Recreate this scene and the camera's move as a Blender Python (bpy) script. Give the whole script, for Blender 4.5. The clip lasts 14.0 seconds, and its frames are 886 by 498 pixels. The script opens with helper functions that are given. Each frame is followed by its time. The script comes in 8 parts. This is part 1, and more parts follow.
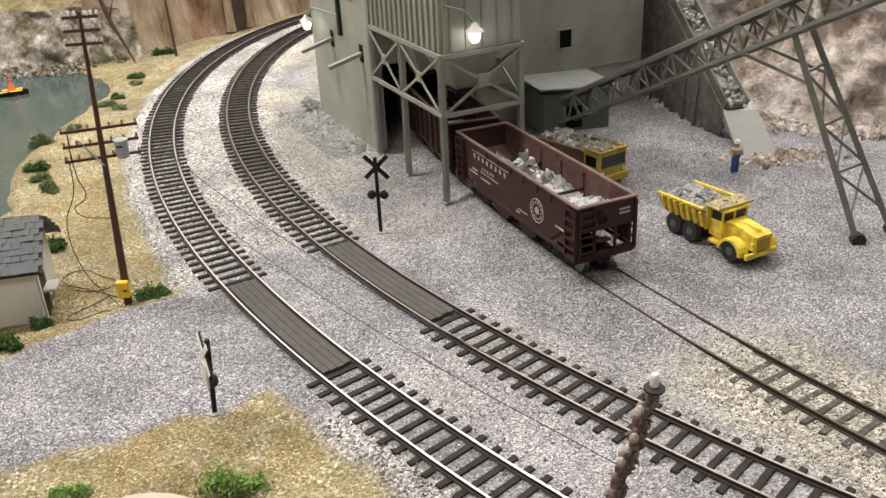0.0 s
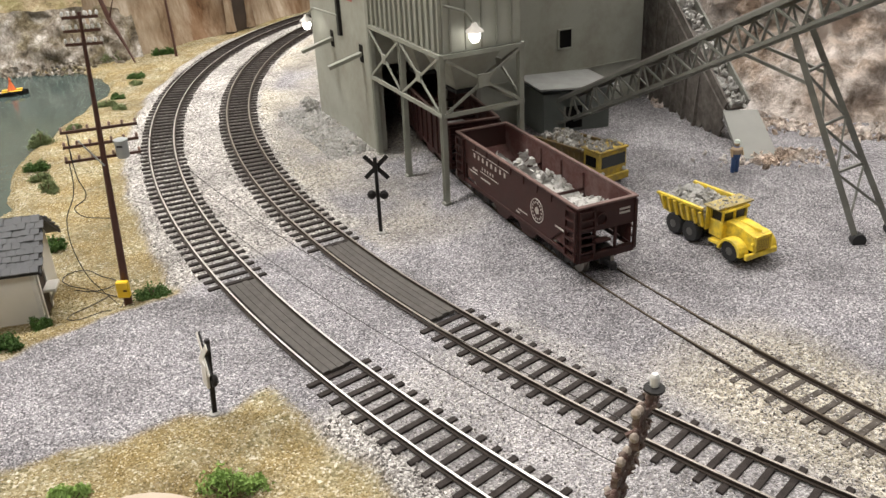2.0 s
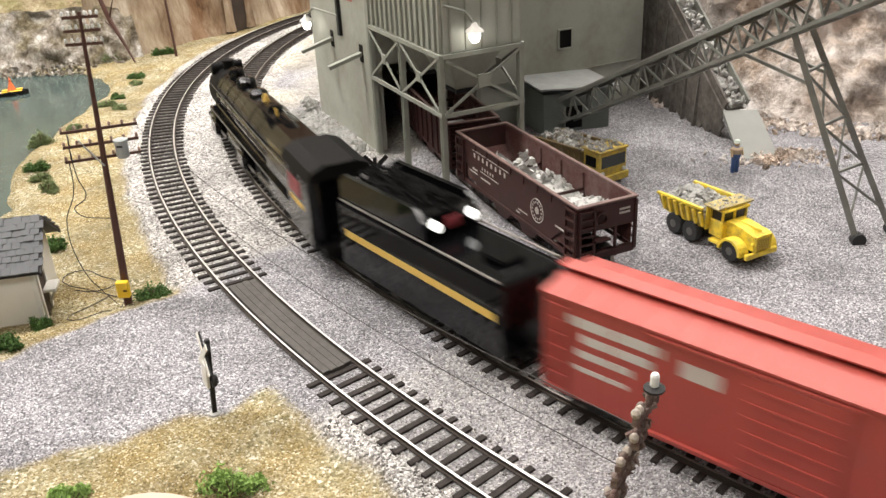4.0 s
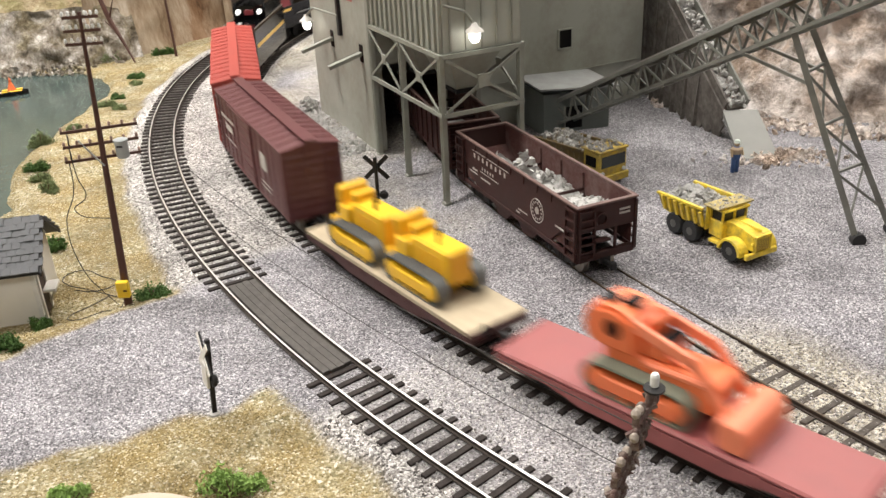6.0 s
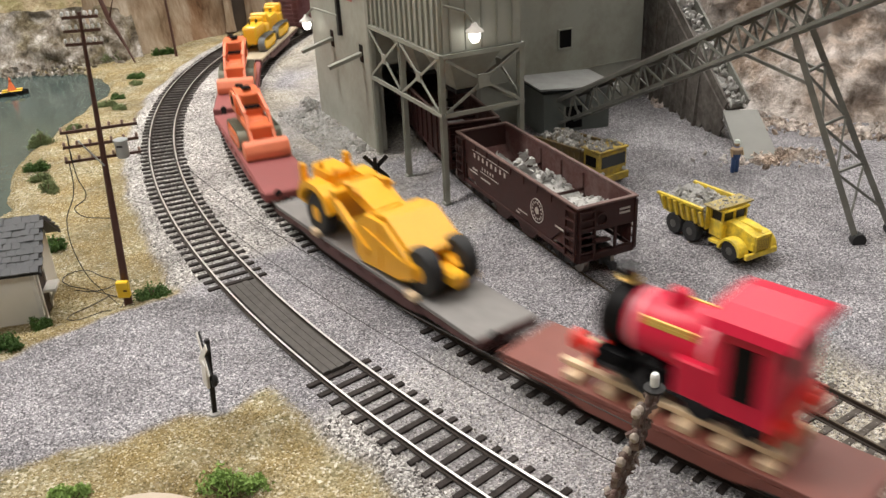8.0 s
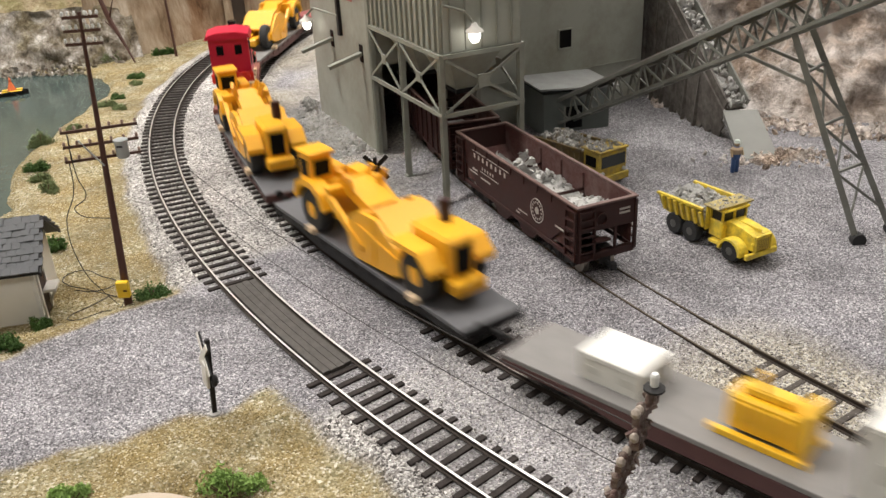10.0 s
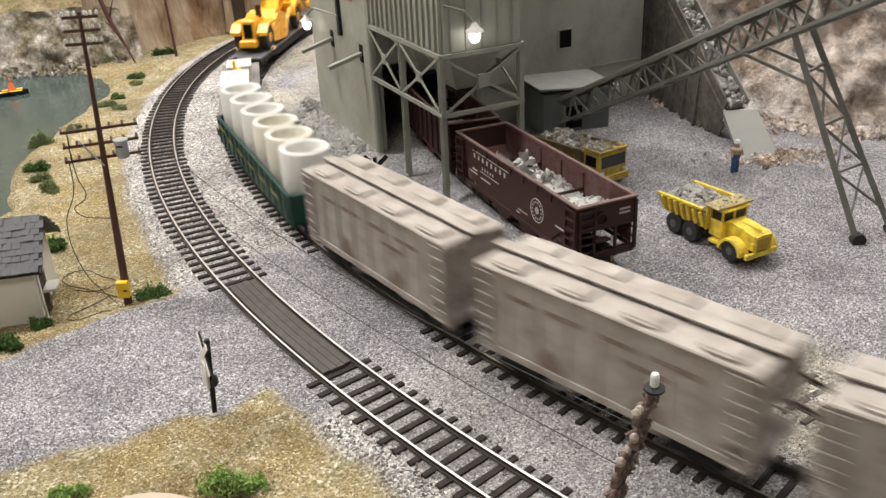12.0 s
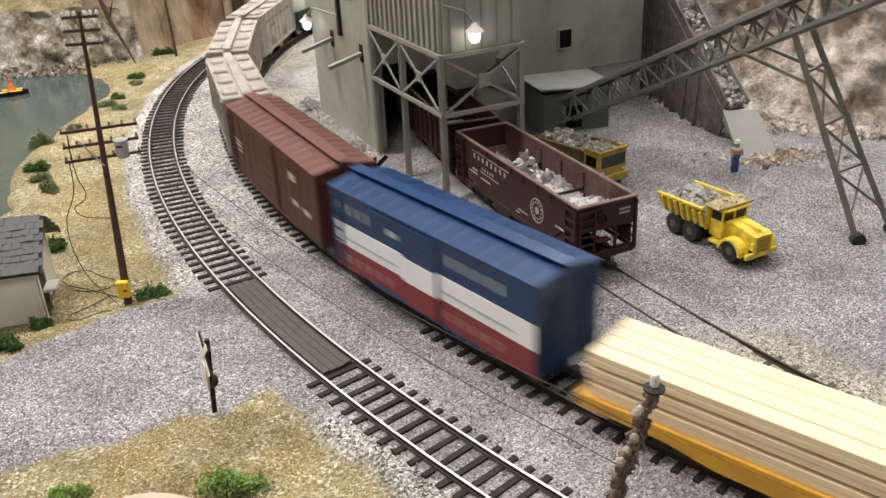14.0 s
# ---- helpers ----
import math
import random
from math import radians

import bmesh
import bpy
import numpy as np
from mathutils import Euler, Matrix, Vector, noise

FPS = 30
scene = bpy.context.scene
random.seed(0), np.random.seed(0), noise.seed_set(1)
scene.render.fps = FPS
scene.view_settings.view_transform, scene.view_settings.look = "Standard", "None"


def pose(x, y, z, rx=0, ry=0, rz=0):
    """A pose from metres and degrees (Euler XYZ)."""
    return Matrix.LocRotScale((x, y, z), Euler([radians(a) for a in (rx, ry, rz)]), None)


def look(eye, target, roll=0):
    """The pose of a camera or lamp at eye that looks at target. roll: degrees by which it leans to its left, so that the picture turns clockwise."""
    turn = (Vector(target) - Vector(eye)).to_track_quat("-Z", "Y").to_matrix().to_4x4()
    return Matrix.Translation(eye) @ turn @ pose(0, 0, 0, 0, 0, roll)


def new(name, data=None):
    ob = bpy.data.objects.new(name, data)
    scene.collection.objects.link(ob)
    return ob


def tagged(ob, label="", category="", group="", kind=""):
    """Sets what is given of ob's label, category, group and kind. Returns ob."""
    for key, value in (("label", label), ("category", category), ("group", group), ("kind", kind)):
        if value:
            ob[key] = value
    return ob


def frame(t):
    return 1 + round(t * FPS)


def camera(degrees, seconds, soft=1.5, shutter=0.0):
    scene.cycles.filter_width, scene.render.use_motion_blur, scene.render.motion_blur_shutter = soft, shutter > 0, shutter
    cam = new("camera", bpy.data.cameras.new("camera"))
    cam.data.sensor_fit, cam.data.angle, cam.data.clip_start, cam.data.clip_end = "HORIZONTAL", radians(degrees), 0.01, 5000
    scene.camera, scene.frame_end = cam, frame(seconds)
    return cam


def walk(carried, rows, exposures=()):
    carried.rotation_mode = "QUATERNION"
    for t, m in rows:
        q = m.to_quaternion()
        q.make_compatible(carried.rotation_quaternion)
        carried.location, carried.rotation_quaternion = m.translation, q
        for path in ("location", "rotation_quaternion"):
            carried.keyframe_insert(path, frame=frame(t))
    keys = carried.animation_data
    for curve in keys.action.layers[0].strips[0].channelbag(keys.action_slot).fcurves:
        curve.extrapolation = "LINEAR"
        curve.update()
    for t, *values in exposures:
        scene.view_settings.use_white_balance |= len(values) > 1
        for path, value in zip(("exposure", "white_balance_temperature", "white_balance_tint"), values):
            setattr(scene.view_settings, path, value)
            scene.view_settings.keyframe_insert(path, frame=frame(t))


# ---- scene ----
# All plan sizes below are millimetres of an HO-scale layout; MM turns them into metres.
MM = 0.001
CAM_TILT, CAM_ROLL, CAM_UP = 25.94, -2.94, 203.7
cam = camera(53.3, 14.0, 1.5, 0.75)
EYE = (0.0, 0.0, CAM_UP * MM)
AIM = (0.0, math.cos(radians(CAM_TILT)), EYE[2] - math.sin(radians(CAM_TILT)))
walk(cam, [(0.0, look(EYE, AIM, CAM_ROLL)), (14.0, look(EYE, AIM, CAM_ROLL))],
     [(0, -0.2), (2.2, -0.2), (2.8, 0.0), (3.2, 0.14), (4.2, 0.18), (5.3, 0.07), (6.0, 0.01), (6.6, -0.03), (7.0, -0.05), (7.5, -0.28), (8.2, -0.36), (10.3, -0.33), (12.0, -0.26), (14.0, -0.24)])

# ---- light: a windowless club room under fluorescent fixtures ----
world = bpy.data.worlds.new("room_air")
scene.world = world
world.use_nodes = True
world.node_tree.nodes["Background"].inputs[0].default_value = (1.0, 0.95, 0.88, 1)
world.node_tree.nodes["Background"].inputs[1].default_value = 0.016


def area_lamp(name, x, y, z, sx, sy, watts, color=(1.0, 0.955, 0.915)):
    data = bpy.data.lights.new(name, "AREA")
    data.shape, data.size, data.size_y, data.energy, data.color = "RECTANGLE", sx, sy, watts, color
    ob = new(name, data)
    ob.location = (x, y, z)
    return ob


LAMPS = [(-0.85, 0.6), (0.65, 0.55), (0.1, 1.5), (-1.0, 1.7), (1.2, 1.3), (-0.6, -1.1), (1.0, 2.75)]
for k, (lx, ly) in enumerate(LAMPS):
    area_lamp("fluorescent_light", lx, ly, 1.52, 1.2, 0.28, (40.0, 10.5, 11.0, 16.0, 14.0, 15.0, 24.0)[k])
# ---- tracks in plan ----
def clothoid(q, lo, hi, tail_radius):
    """Samples (s, x, y, heading) of a track: x0, y0, heading, and three curvature terms; straight before -250, an arc and then a straight after 1000."""
    x0, y0, th, k0, k1, k2 = q
    s = np.arange(lo, hi + 1, 4.0)
    c = np.clip(s, -250, 1000) / 500
    hd = th + 500 * (k0 * c + k1 * c ** 2 / 2 + k2 * c ** 3 / 3)
    hd = hd + 2 * math.pi
    over = np.maximum(s - 1000, 0)
    hd = np.where(s > 1000, np.maximum(hd - over / tail_radius, min(0.0, hd.min())), hd)
    x = np.concatenate([[0], np.cumsum(np.cos((hd[1:] + hd[:-1]) / 2) * 4)])
    y = np.concatenate([[0], np.cumsum(np.sin((hd[1:] + hd[:-1]) / 2) * 4)])
    i = np.argmin(abs(s))
    return s, x - x[i] + x0, y - y[i] + y0, hd


OUTER = clothoid((52.1, 197.04, -3.93911, -8.272e-4, -1.597e-4, -3.185e-4), -1000, 1600, 330)
MAIN = clothoid((160.81, 180.997, -3.84282, -8.810e-4, -1.774e-4, -2.186e-4), -3960, 3500, 260)
SIDING = clothoid((197.47, 192.27, 2.230746 - 2 * math.pi, -8.965e-4, 0, 0), -600, 800, 900)


def at(track, s):
    x, y, h = (float(np.interp(s, track[0], track[k])) for k in (1, 2, 3))
    return x, y, h


def off(track, s, d):
    """The plan point d to the left of the track's middle at s."""
    x, y, h = at(track, s)
    return x - math.sin(h) * d, y + math.cos(h) * d


def side(track, x, y, lo=-400, hi=1300):
    """Signed distance (left positive) of plan points from a track, and their s."""
    k = (track[0] >= lo) & (track[0] <= hi)
    s, tx, ty, th = (a[k] for a in track)
    d, ss = np.empty(len(x)), np.empty(len(x))
    for i in range(0, len(x), 20000):
        j = slice(i, i + 20000)
        n = ((x[j, None] - tx) ** 2 + (y[j, None] - ty) ** 2).argmin(1)
        d[j] = -np.sin(th[n]) * (x[j] - tx[n]) + np.cos(th[n]) * (y[j] - ty[n])
        ss[j] = s[n]
    return d, ss


# ---- small noise for shapes ----
RNG = np.random.default_rng(7)
LATTICE = RNG.random((64, 64))


def vnoise(x, y, size, seed=0):
    """Smooth value noise in 0..1 with features of that size."""
    u, v = x / size + seed * 17.3, y / size + seed * 9.7
    i, j = np.floor(u).astype(int), np.floor(v).astype(int)
    a, b = u - i, v - j
    a, b = a * a * (3 - 2 * a), b * b * (3 - 2 * b)
    g = lambda p, q: LATTICE[p % 64, q % 64]
    return (g(i, j) * (1 - a) + g(i + 1, j) * a) * (1 - b) + (g(i, j + 1) * (1 - a) + g(i + 1, j + 1) * a) * b


def fbm(x, y, size, seed=0, octaves=4):
    t, w = 0, 0
    for k in range(octaves):
        t = t + vnoise(x, y, size / 2 ** k, seed + k) * 0.5 ** k
        w += 0.5 ** k
    return t / w


# ---- mesh building, in millimetres ----
def part(name, bm, material, parent=None, label="", smooth=False, m=None):
    """One bmesh as one mesh object, under a thing or a part."""
    for v in bm.verts:
        v.co *= MM
    bmesh.ops.recalc_face_normals(bm, faces=bm.faces)
    me = bpy.data.meshes.new(name)
    bm.to_mesh(me)
    bm.free()
    for mt in (material if isinstance(material, (list, tuple)) else [material]):
        me.materials.append(mt)
    if smooth:
        for p in me.polygons:
            p.use_smooth = True
        me.set_sharp_from_angle(angle=radians(38))
    ob = new(name, me)
    if parent is not None:
        ob.parent = parent
    if m is not None:
        ob.matrix_basis = m
    if label:
        tagged(ob, label)
    return ob


def raw(name, verts, faces, material, parent=None, smooth=False):
    """A mesh straight from arrays in millimetres."""
    me = bpy.data.meshes.new(name)
    me.from_pydata((np.asarray(verts) * MM).tolist(), [], [tuple(f) for f in faces])
    for mt in (material if isinstance(material, (list, tuple)) else [material]):
        me.materials.append(mt)
    if smooth:
        for p in me.polygons:
            p.use_smooth = True
    me.update()
    ob = new(name, me)
    if parent is not None:
        ob.parent = parent
    return ob


def thing(name, label, category, m=None, group="", kind=""):
    ob = new(name)
    ob.empty_display_size = 0.005
    if m is not None:
        ob.matrix_basis = m
    return tagged(ob, label, category, group, kind)


def spot(x, y, z, rz=0, rx=0, ry=0):
    return pose(x * MM, y * MM, z * MM, rx, ry, rz)


def bmnew():
    return bmesh.new()


def box(bm, x0, x1, y0, y1, z0, z1, bev=0.0, taper=None, mi=0):
    """A box, bevelled by bev; taper: (dx, dy) by which its top is drawn in on each side."""
    tx, ty = taper or (0, 0)
    co = [(x0, y0, z0), (x1, y0, z0), (x1, y1, z0), (x0, y1, z0), (x0 + tx, y0 + ty, z1), (x1 - tx, y0 + ty, z1), (x1 - tx, y1 - ty, z1), (x0 + tx, y1 - ty, z1)]
    vs = [bm.verts.new(c) for c in co]
    fs = [bm.faces.new([vs[i] for i in f]) for f in ((3, 2, 1, 0), (4, 5, 6, 7), (0, 1, 5, 4), (1, 2, 6, 5), (2, 3, 7, 6), (3, 0, 4, 7))]
    for f in fs:
        f.material_index = mi
    if bev > 0:
        bmesh.ops.bevel(bm, geom=list({e for f in fs for e in f.edges}), offset=bev, segments=1, affect="EDGES", profile=0.6, clamp_overlap=True)
    return bm


def rod(bm, a, b, r, r2=None, n=8, caps=True, mi=0):
    """A round bar from a to b."""
    a, b = Vector(a), Vector(b)
    r2 = r if r2 is None else r2
    d = (b - a).normalized()
    u = d.orthogonal().normalized()
    w = d.cross(u)
    ra, rb = [], []
    for k in range(n):
        c, s = math.cos(2 * math.pi * (k + 0.5) / n), math.sin(2 * math.pi * (k + 0.5) / n)
        ra.append(bm.verts.new(a + (u * c + w * s) * r))
        rb.append(bm.verts.new(b + (u * c + w * s) * r2))
    for k in range(n):
        bm.faces.new((ra[k], ra[(k + 1) % n], rb[(k + 1) % n], rb[k])).material_index = mi
    if caps:
        bm.faces.new(ra[::-1]).material_index = mi
        bm.faces.new(rb).material_index = mi
    return bm


def bar(bm, a, b, w, h, bev=0.0):
    """A square bar from a to b, w wide (sideways) and h high."""
    a, b = Vector(a), Vector(b)
    d = (b - a).normalized()
    up = Vector((0, 0, 1)) if abs(d.z) < 0.95 else Vector((1, 0, 0))
    s = d.cross(up).normalized()
    up = s.cross(d)
    vs = []
    for p in (a, b):
        for i, j in ((-1, -1), (1, -1), (1, 1), (-1, 1)):
            vs.append(bm.verts.new(p + s * (i * w / 2) + up * (j * h / 2)))
    for f in ((3, 2, 1, 0), (4, 5, 6, 7), (0, 1, 5, 4), (1, 2, 6, 5), (2, 3, 7, 6), (3, 0, 4, 7)):
        bm.faces.new([vs[i] for i in f])
    return bm


def prism(bm, pts, lo, hi, axis="y", mi=0):
    """An outline drawn out between lo and hi along an axis; outline pairs are the two other axes in order."""
    put = {"x": lambda p, t: (t, p[0], p[1]), "y": lambda p, t: (p[0], t, p[1]), "z": lambda p, t: (p[0], p[1], t)}[axis]
    a = [bm.verts.new(put(p, lo)) for p in pts]
    b = [bm.verts.new(put(p, hi)) for p in pts]
    n = len(pts)
    bm.faces.new(a[::-1]).material_index = mi
    bm.faces.new(b).material_index = mi
    for k in range(n):
        bm.faces.new((a[k], a[(k + 1) % n], b[(k + 1) % n], b[k])).material_index = mi
    return bm


def lathe(bm, prof, axis="z", c=(0, 0, 0), n=20, mi=0):
    """A turned shape: prof is (radius, height) pairs."""
    rings = []
    for r, h in prof:
        ring = []
        for k in range(n):
            a = 2 * math.pi * k / n
            p = {"z": (r * math.cos(a), r * math.sin(a), h), "x": (h, r * math.cos(a), r * math.sin(a)), "y": (r * math.cos(a), h, r * math.sin(a))}[axis]
            ring.append(bm.verts.new((p[0] + c[0], p[1] + c[1], p[2] + c[2])))
        rings.append(ring)
    for a, b in zip(rings, rings[1:]):
        for k in range(n):
            bm.faces.new((a[k], a[(k + 1) % n], b[(k + 1) % n], b[k])).material_index = mi
    if prof[0][0] > 0.01:
        bm.faces.new(rings[0]).material_index = mi
    if prof[-1][0] > 0.01:
        bm.faces.new(rings[-1]).material_index = mi
    return bm


def wire(name, pts, r, material, parent=None):
    """A thin cable through points, in millimetres."""
    cu = bpy.data.curves.new(name, "CURVE")
    cu.dimensions, cu.bevel_depth, cu.bevel_resolution, cu.resolution_u = "3D", r * MM, 1, 6
    sp = cu.splines.new("BEZIER")
    sp.bezier_points.add(len(pts) - 1)
    for b, p in zip(sp.bezier_points, pts):
        b.co = Vector(p) * MM
        b.handle_left_type = b.handle_right_type = "AUTO"
    cu.materials.append(material)
    ob = new(name, cu)
    me = bpy.data.meshes.new_from_object(ob)
    bpy.data.objects.remove(ob)
    ob = new(name, me)
    ob.parent = parent
    return ob


# ---- materials ----
def nodes_of(name):
    mt = bpy.data.materials.new(name)
    mt.use_nodes = True
    nt = mt.node_tree
    return mt, nt, nt.nodes["Principled BSDF"]


def node(nt, kind, **sets):
    n = nt.nodes.new(kind)
    for k, v in sets.items():
        n.inputs[k.replace("_", " ")].default_value = v
    return n


def M(name, col, rough=0.6, metal=0.0, vary=0.25, size=3.0, bump=0.15, fine=0.4, dirt=None, dirt_amount=0.3, dirt_size=14.0, spec=0.5, coat=0.0):
    """A painted, moulded or natural surface: colour varied at two scales, with optional patches of dirt and a fine relief. Sizes in mm."""
    mt, nt, bs = nodes_of(name)
    L = nt.links.new
    tc = nt.nodes.new("ShaderNodeTexCoord")
    oi = nt.nodes.new("ShaderNodeObjectInfo")
    add = nt.nodes.new("ShaderNodeVectorMath")
    add.operation = "ADD"
    L(tc.outputs["Object"], add.inputs[0])
    L(oi.outputs["Random"], add.inputs[1])
    big = node(nt, "ShaderNodeTexNoise", Scale=1000.0 / size, Detail=4.0, Roughness=0.6)
    small = node(nt, "ShaderNodeTexNoise", Scale=1000.0 / fine, Detail=2.0)
    L(add.outputs[0], big.inputs["Vector"])
    L(add.outputs[0], small.inputs["Vector"])
    mix = nt.nodes.new("ShaderNodeMix")
    mix.data_type = "RGBA"
    lo, hi = [max(0, c * (1 - vary)) for c in col], [min(1, c * (1 + vary)) for c in col]
    mix.inputs["A"].default_value, mix.inputs["B"].default_value = (*lo, 1), (*hi, 1)
    L(big.outputs["Fac"], mix.inputs["Factor"])
    out = mix.outputs["Result"]
    if dirt:
        dn = node(nt, "ShaderNodeTexNoise", Scale=1000.0 / dirt_size, Detail=6.0, Roughness=0.7)
        L(add.outputs[0], dn.inputs["Vector"])
        ramp = nt.nodes.new("ShaderNodeMapRange")
        ramp.inputs["From Min"].default_value, ramp.inputs["From Max"].default_value = 0.42, 0.68
        ramp.inputs["To Max"].default_value = dirt_amount
        L(dn.outputs["Fac"], ramp.inputs["Value"])
        m2 = nt.nodes.new("ShaderNodeMix")
        m2.data_type = "RGBA"
        L(ramp.outputs["Result"], m2.inputs["Factor"])
        L(out, m2.inputs["A"])
        m2.inputs["B"].default_value = (*dirt, 1)
        out = m2.outputs["Result"]
    L(out, bs.inputs["Base Color"])
    rr = nt.nodes.new("ShaderNodeMapRange")
    rr.inputs["To Min"].default_value, rr.inputs["To Max"].default_value = max(0.03, rough - min(0.1, rough * 0.3)), min(1, rough + min(0.1, rough * 0.3))
    L(small.outputs["Fac"], rr.inputs["Value"])
    L(rr.outputs["Result"], bs.inputs["Roughness"])
    bs.inputs["Metallic"].default_value = metal
    bs.inputs["Specular IOR Level"].default_value = spec
    bs.inputs["Coat Weight"].default_value = coat
    if bump:
        bp = node(nt, "ShaderNodeBump", Strength=bump, Distance=0.0004)
        L(small.outputs["Fac"], bp.inputs["Height"])
        L(bp.outputs["Normal"], bs.inputs["Normal"])
    return mt


def glow(name, col, power):
    mt, nt, bs = nodes_of(name)
    bs.inputs["Base Color"].default_value = (*col, 1)
    bs.inputs["Emission Color"].default_value = (*col, 1)
    bs.inputs["Emission Strength"].default_value = power
    return mt


def gravel_ground():
    """Ballast, road gravel and scatter turf, blended by what was laid where (attribute zone: turf, pale ballast, tan dirt)."""
    mt, nt, bs = nodes_of("gravel_ground")
    L = nt.links.new
    tc = nt.nodes.new("ShaderNodeTexCoord")
    at_ = nt.nodes.new("ShaderNodeAttribute")
    at_.attribute_name = "zone"
    sep = nt.nodes.new("ShaderNodeSeparateColor")
    L(at_.outputs["Color"], sep.inputs["Color"])

    def cells(size):
        v = node(nt, "ShaderNodeTexVoronoi", Scale=1000.0 / size, Randomness=1.0)
        L(tc.outputs["Object"], v.inputs["Vector"])
        return v

    coarse, finer = cells(1.05), cells(0.6)

    def grains(v, stops):
        s = nt.nodes.new("ShaderNodeSeparateColor")
        L(v.outputs["Color"], s.inputs["Color"])
        r = nt.nodes.new("ShaderNodeValToRGB")
        els = r.color_ramp.elements
        while len(els) < len(stops):
            els.new(0.5)
        for e, (p, c) in zip(els, stops):
            e.position, e.color = p, (*c, 1)
        L(s.outputs["Red"], r.inputs["Fac"])
        return r.outputs["Color"]

    grey = grains(finer, GREY_STOPS)
    pale = grains(coarse, PALE_STOPS)
    tan = grains(coarse, TAN_STOPS)
    turf = grains(finer, TURF_STOPS)
    straw = grains(coarse, STRAW_STOPS)

    def blend(f, a, b):
        m = nt.nodes.new("ShaderNodeMix")
        m.data_type = "RGBA"
        L(f, m.inputs["Factor"])
        L(a, m.inputs["A"])
        L(b, m.inputs["B"])
        return m.outputs["Result"]

    col = blend(sep.outputs["Green"], grey, pale)
    col = blend(sep.outputs["Blue"], col, tan)
    tn = node(nt, "ShaderNodeTexNoise", Scale=38.0, Detail=7.0, Roughness=0.7)
    L(tc.outputs["Object"], tn.inputs["Vector"])
    tr = nt.nodes.new("ShaderNodeMapRange")
    tr.inputs["From Min"].default_value, tr.inputs["From Max"].default_value = 0.42, 0.62
    L(tn.outputs["Fac"], tr.inputs["Value"])
    turf = blend(tr.outputs["Result"], turf, straw)
    col = blend(sep.outputs["Red"], col, turf)
    soil = nt.nodes.new("ShaderNodeRGB")
    soil.outputs[0].default_value = (0.055, 0.048, 0.042, 1)
    col = blend(at_.outputs["Alpha"], col, soil.outputs[0])
    patch = node(nt, "ShaderNodeTexNoise", Scale=22.0, Detail=6.0, Roughness=0.65)
    L(tc.outputs["Object"], patch.inputs["Vector"])
    pr = nt.nodes.new("ShaderNodeMapRange")
    pr.inputs["From Min"].default_value, pr.inputs["From Max"].default_value = 0.3, 0.7
    pr.inputs["To Min"].default_value, pr.inputs["To Max"].default_value = 0.62, 1.28
    L(patch.outputs["Fac"], pr.inputs["Value"])
    mul = nt.nodes.new("ShaderNodeVectorMath")
    mul.operation = "SCALE"
    L(col, mul.inputs[0])
    L(pr.outputs["Result"], mul.inputs["Scale"])
    L(mul.outputs[0], bs.inputs["Base Color"])
    bs.inputs["Roughness"].default_value = 0.9
    bs.inputs["Specular IOR Level"].default_value = 0.25
    hm = nt.nodes.new("ShaderNodeMath")
    hm.operation = "ADD"
    L(coarse.outputs["Distance"], hm.inputs[0])
    L(finer.outputs["Distance"], hm.inputs[1])
    bp = node(nt, "ShaderNodeBump", Strength=0.7, Distance=0.0005)
    bp.invert = True
    L(hm.outputs[0], bp.inputs["Height"])
    L(bp.outputs["Normal"], bs.inputs["Normal"])
    return mt


GREY_STOPS = [(0.0, (0.055, 0.053, 0.057)), (0.3, (0.175, 0.168, 0.178)), (0.75, (0.335, 0.323, 0.338)), (1.0, (0.64, 0.62, 0.63))]
PALE_STOPS = [(0.0, (0.05, 0.044, 0.04)), (0.28, (0.27, 0.25, 0.235)), (0.7, (0.48, 0.46, 0.435)), (1.0, (0.78, 0.76, 0.72))]
TAN_STOPS = [(0.0, (0.12, 0.10, 0.07)), (0.3, (0.34, 0.30, 0.22)), (0.7, (0.50, 0.46, 0.36)), (1.0, (0.75, 0.71, 0.62))]
STRAW_STOPS = [(0.0, (0.10, 0.09, 0.045)), (0.4, (0.26, 0.225, 0.125)), (0.8, (0.42, 0.37, 0.24)), (1.0, (0.72, 0.68, 0.58))]
TURF_STOPS = [(0.0, (0.11, 0.08, 0.03)), (0.4, (0.23, 0.17, 0.07)), (0.85, (0.34, 0.265, 0.125)), (1.0, (0.6, 0.54, 0.40))]

GROUND = gravel_ground()
TIE = M("creosoted_tie", (0.021, 0.016, 0.014), 0.8, vary=0.4, size=6, bump=0.3, spec=0.25, dirt=(0.06, 0.05, 0.045), dirt_amount=0.5, dirt_size=5)
RAILSIDE = M("rusted_rail_side", (0.038, 0.027, 0.02), 0.7, 0.3, vary=0.3, size=8)
RAILTOP = M("polished_rail_head", (0.68, 0.665, 0.64), 0.42, 1.0, vary=0.08, size=8, bump=0.03)
DULLTOP = M("dull_rail_head", (0.075, 0.056, 0.034), 0.6, 0.3, vary=0.2, size=8, bump=0.03)
PLANK = M("weathered_plank", (0.08, 0.073, 0.066), 0.85, vary=0.35, size=5, bump=0.35, dirt=(0.05, 0.045, 0.04), dirt_amount=0.6, dirt_size=4)
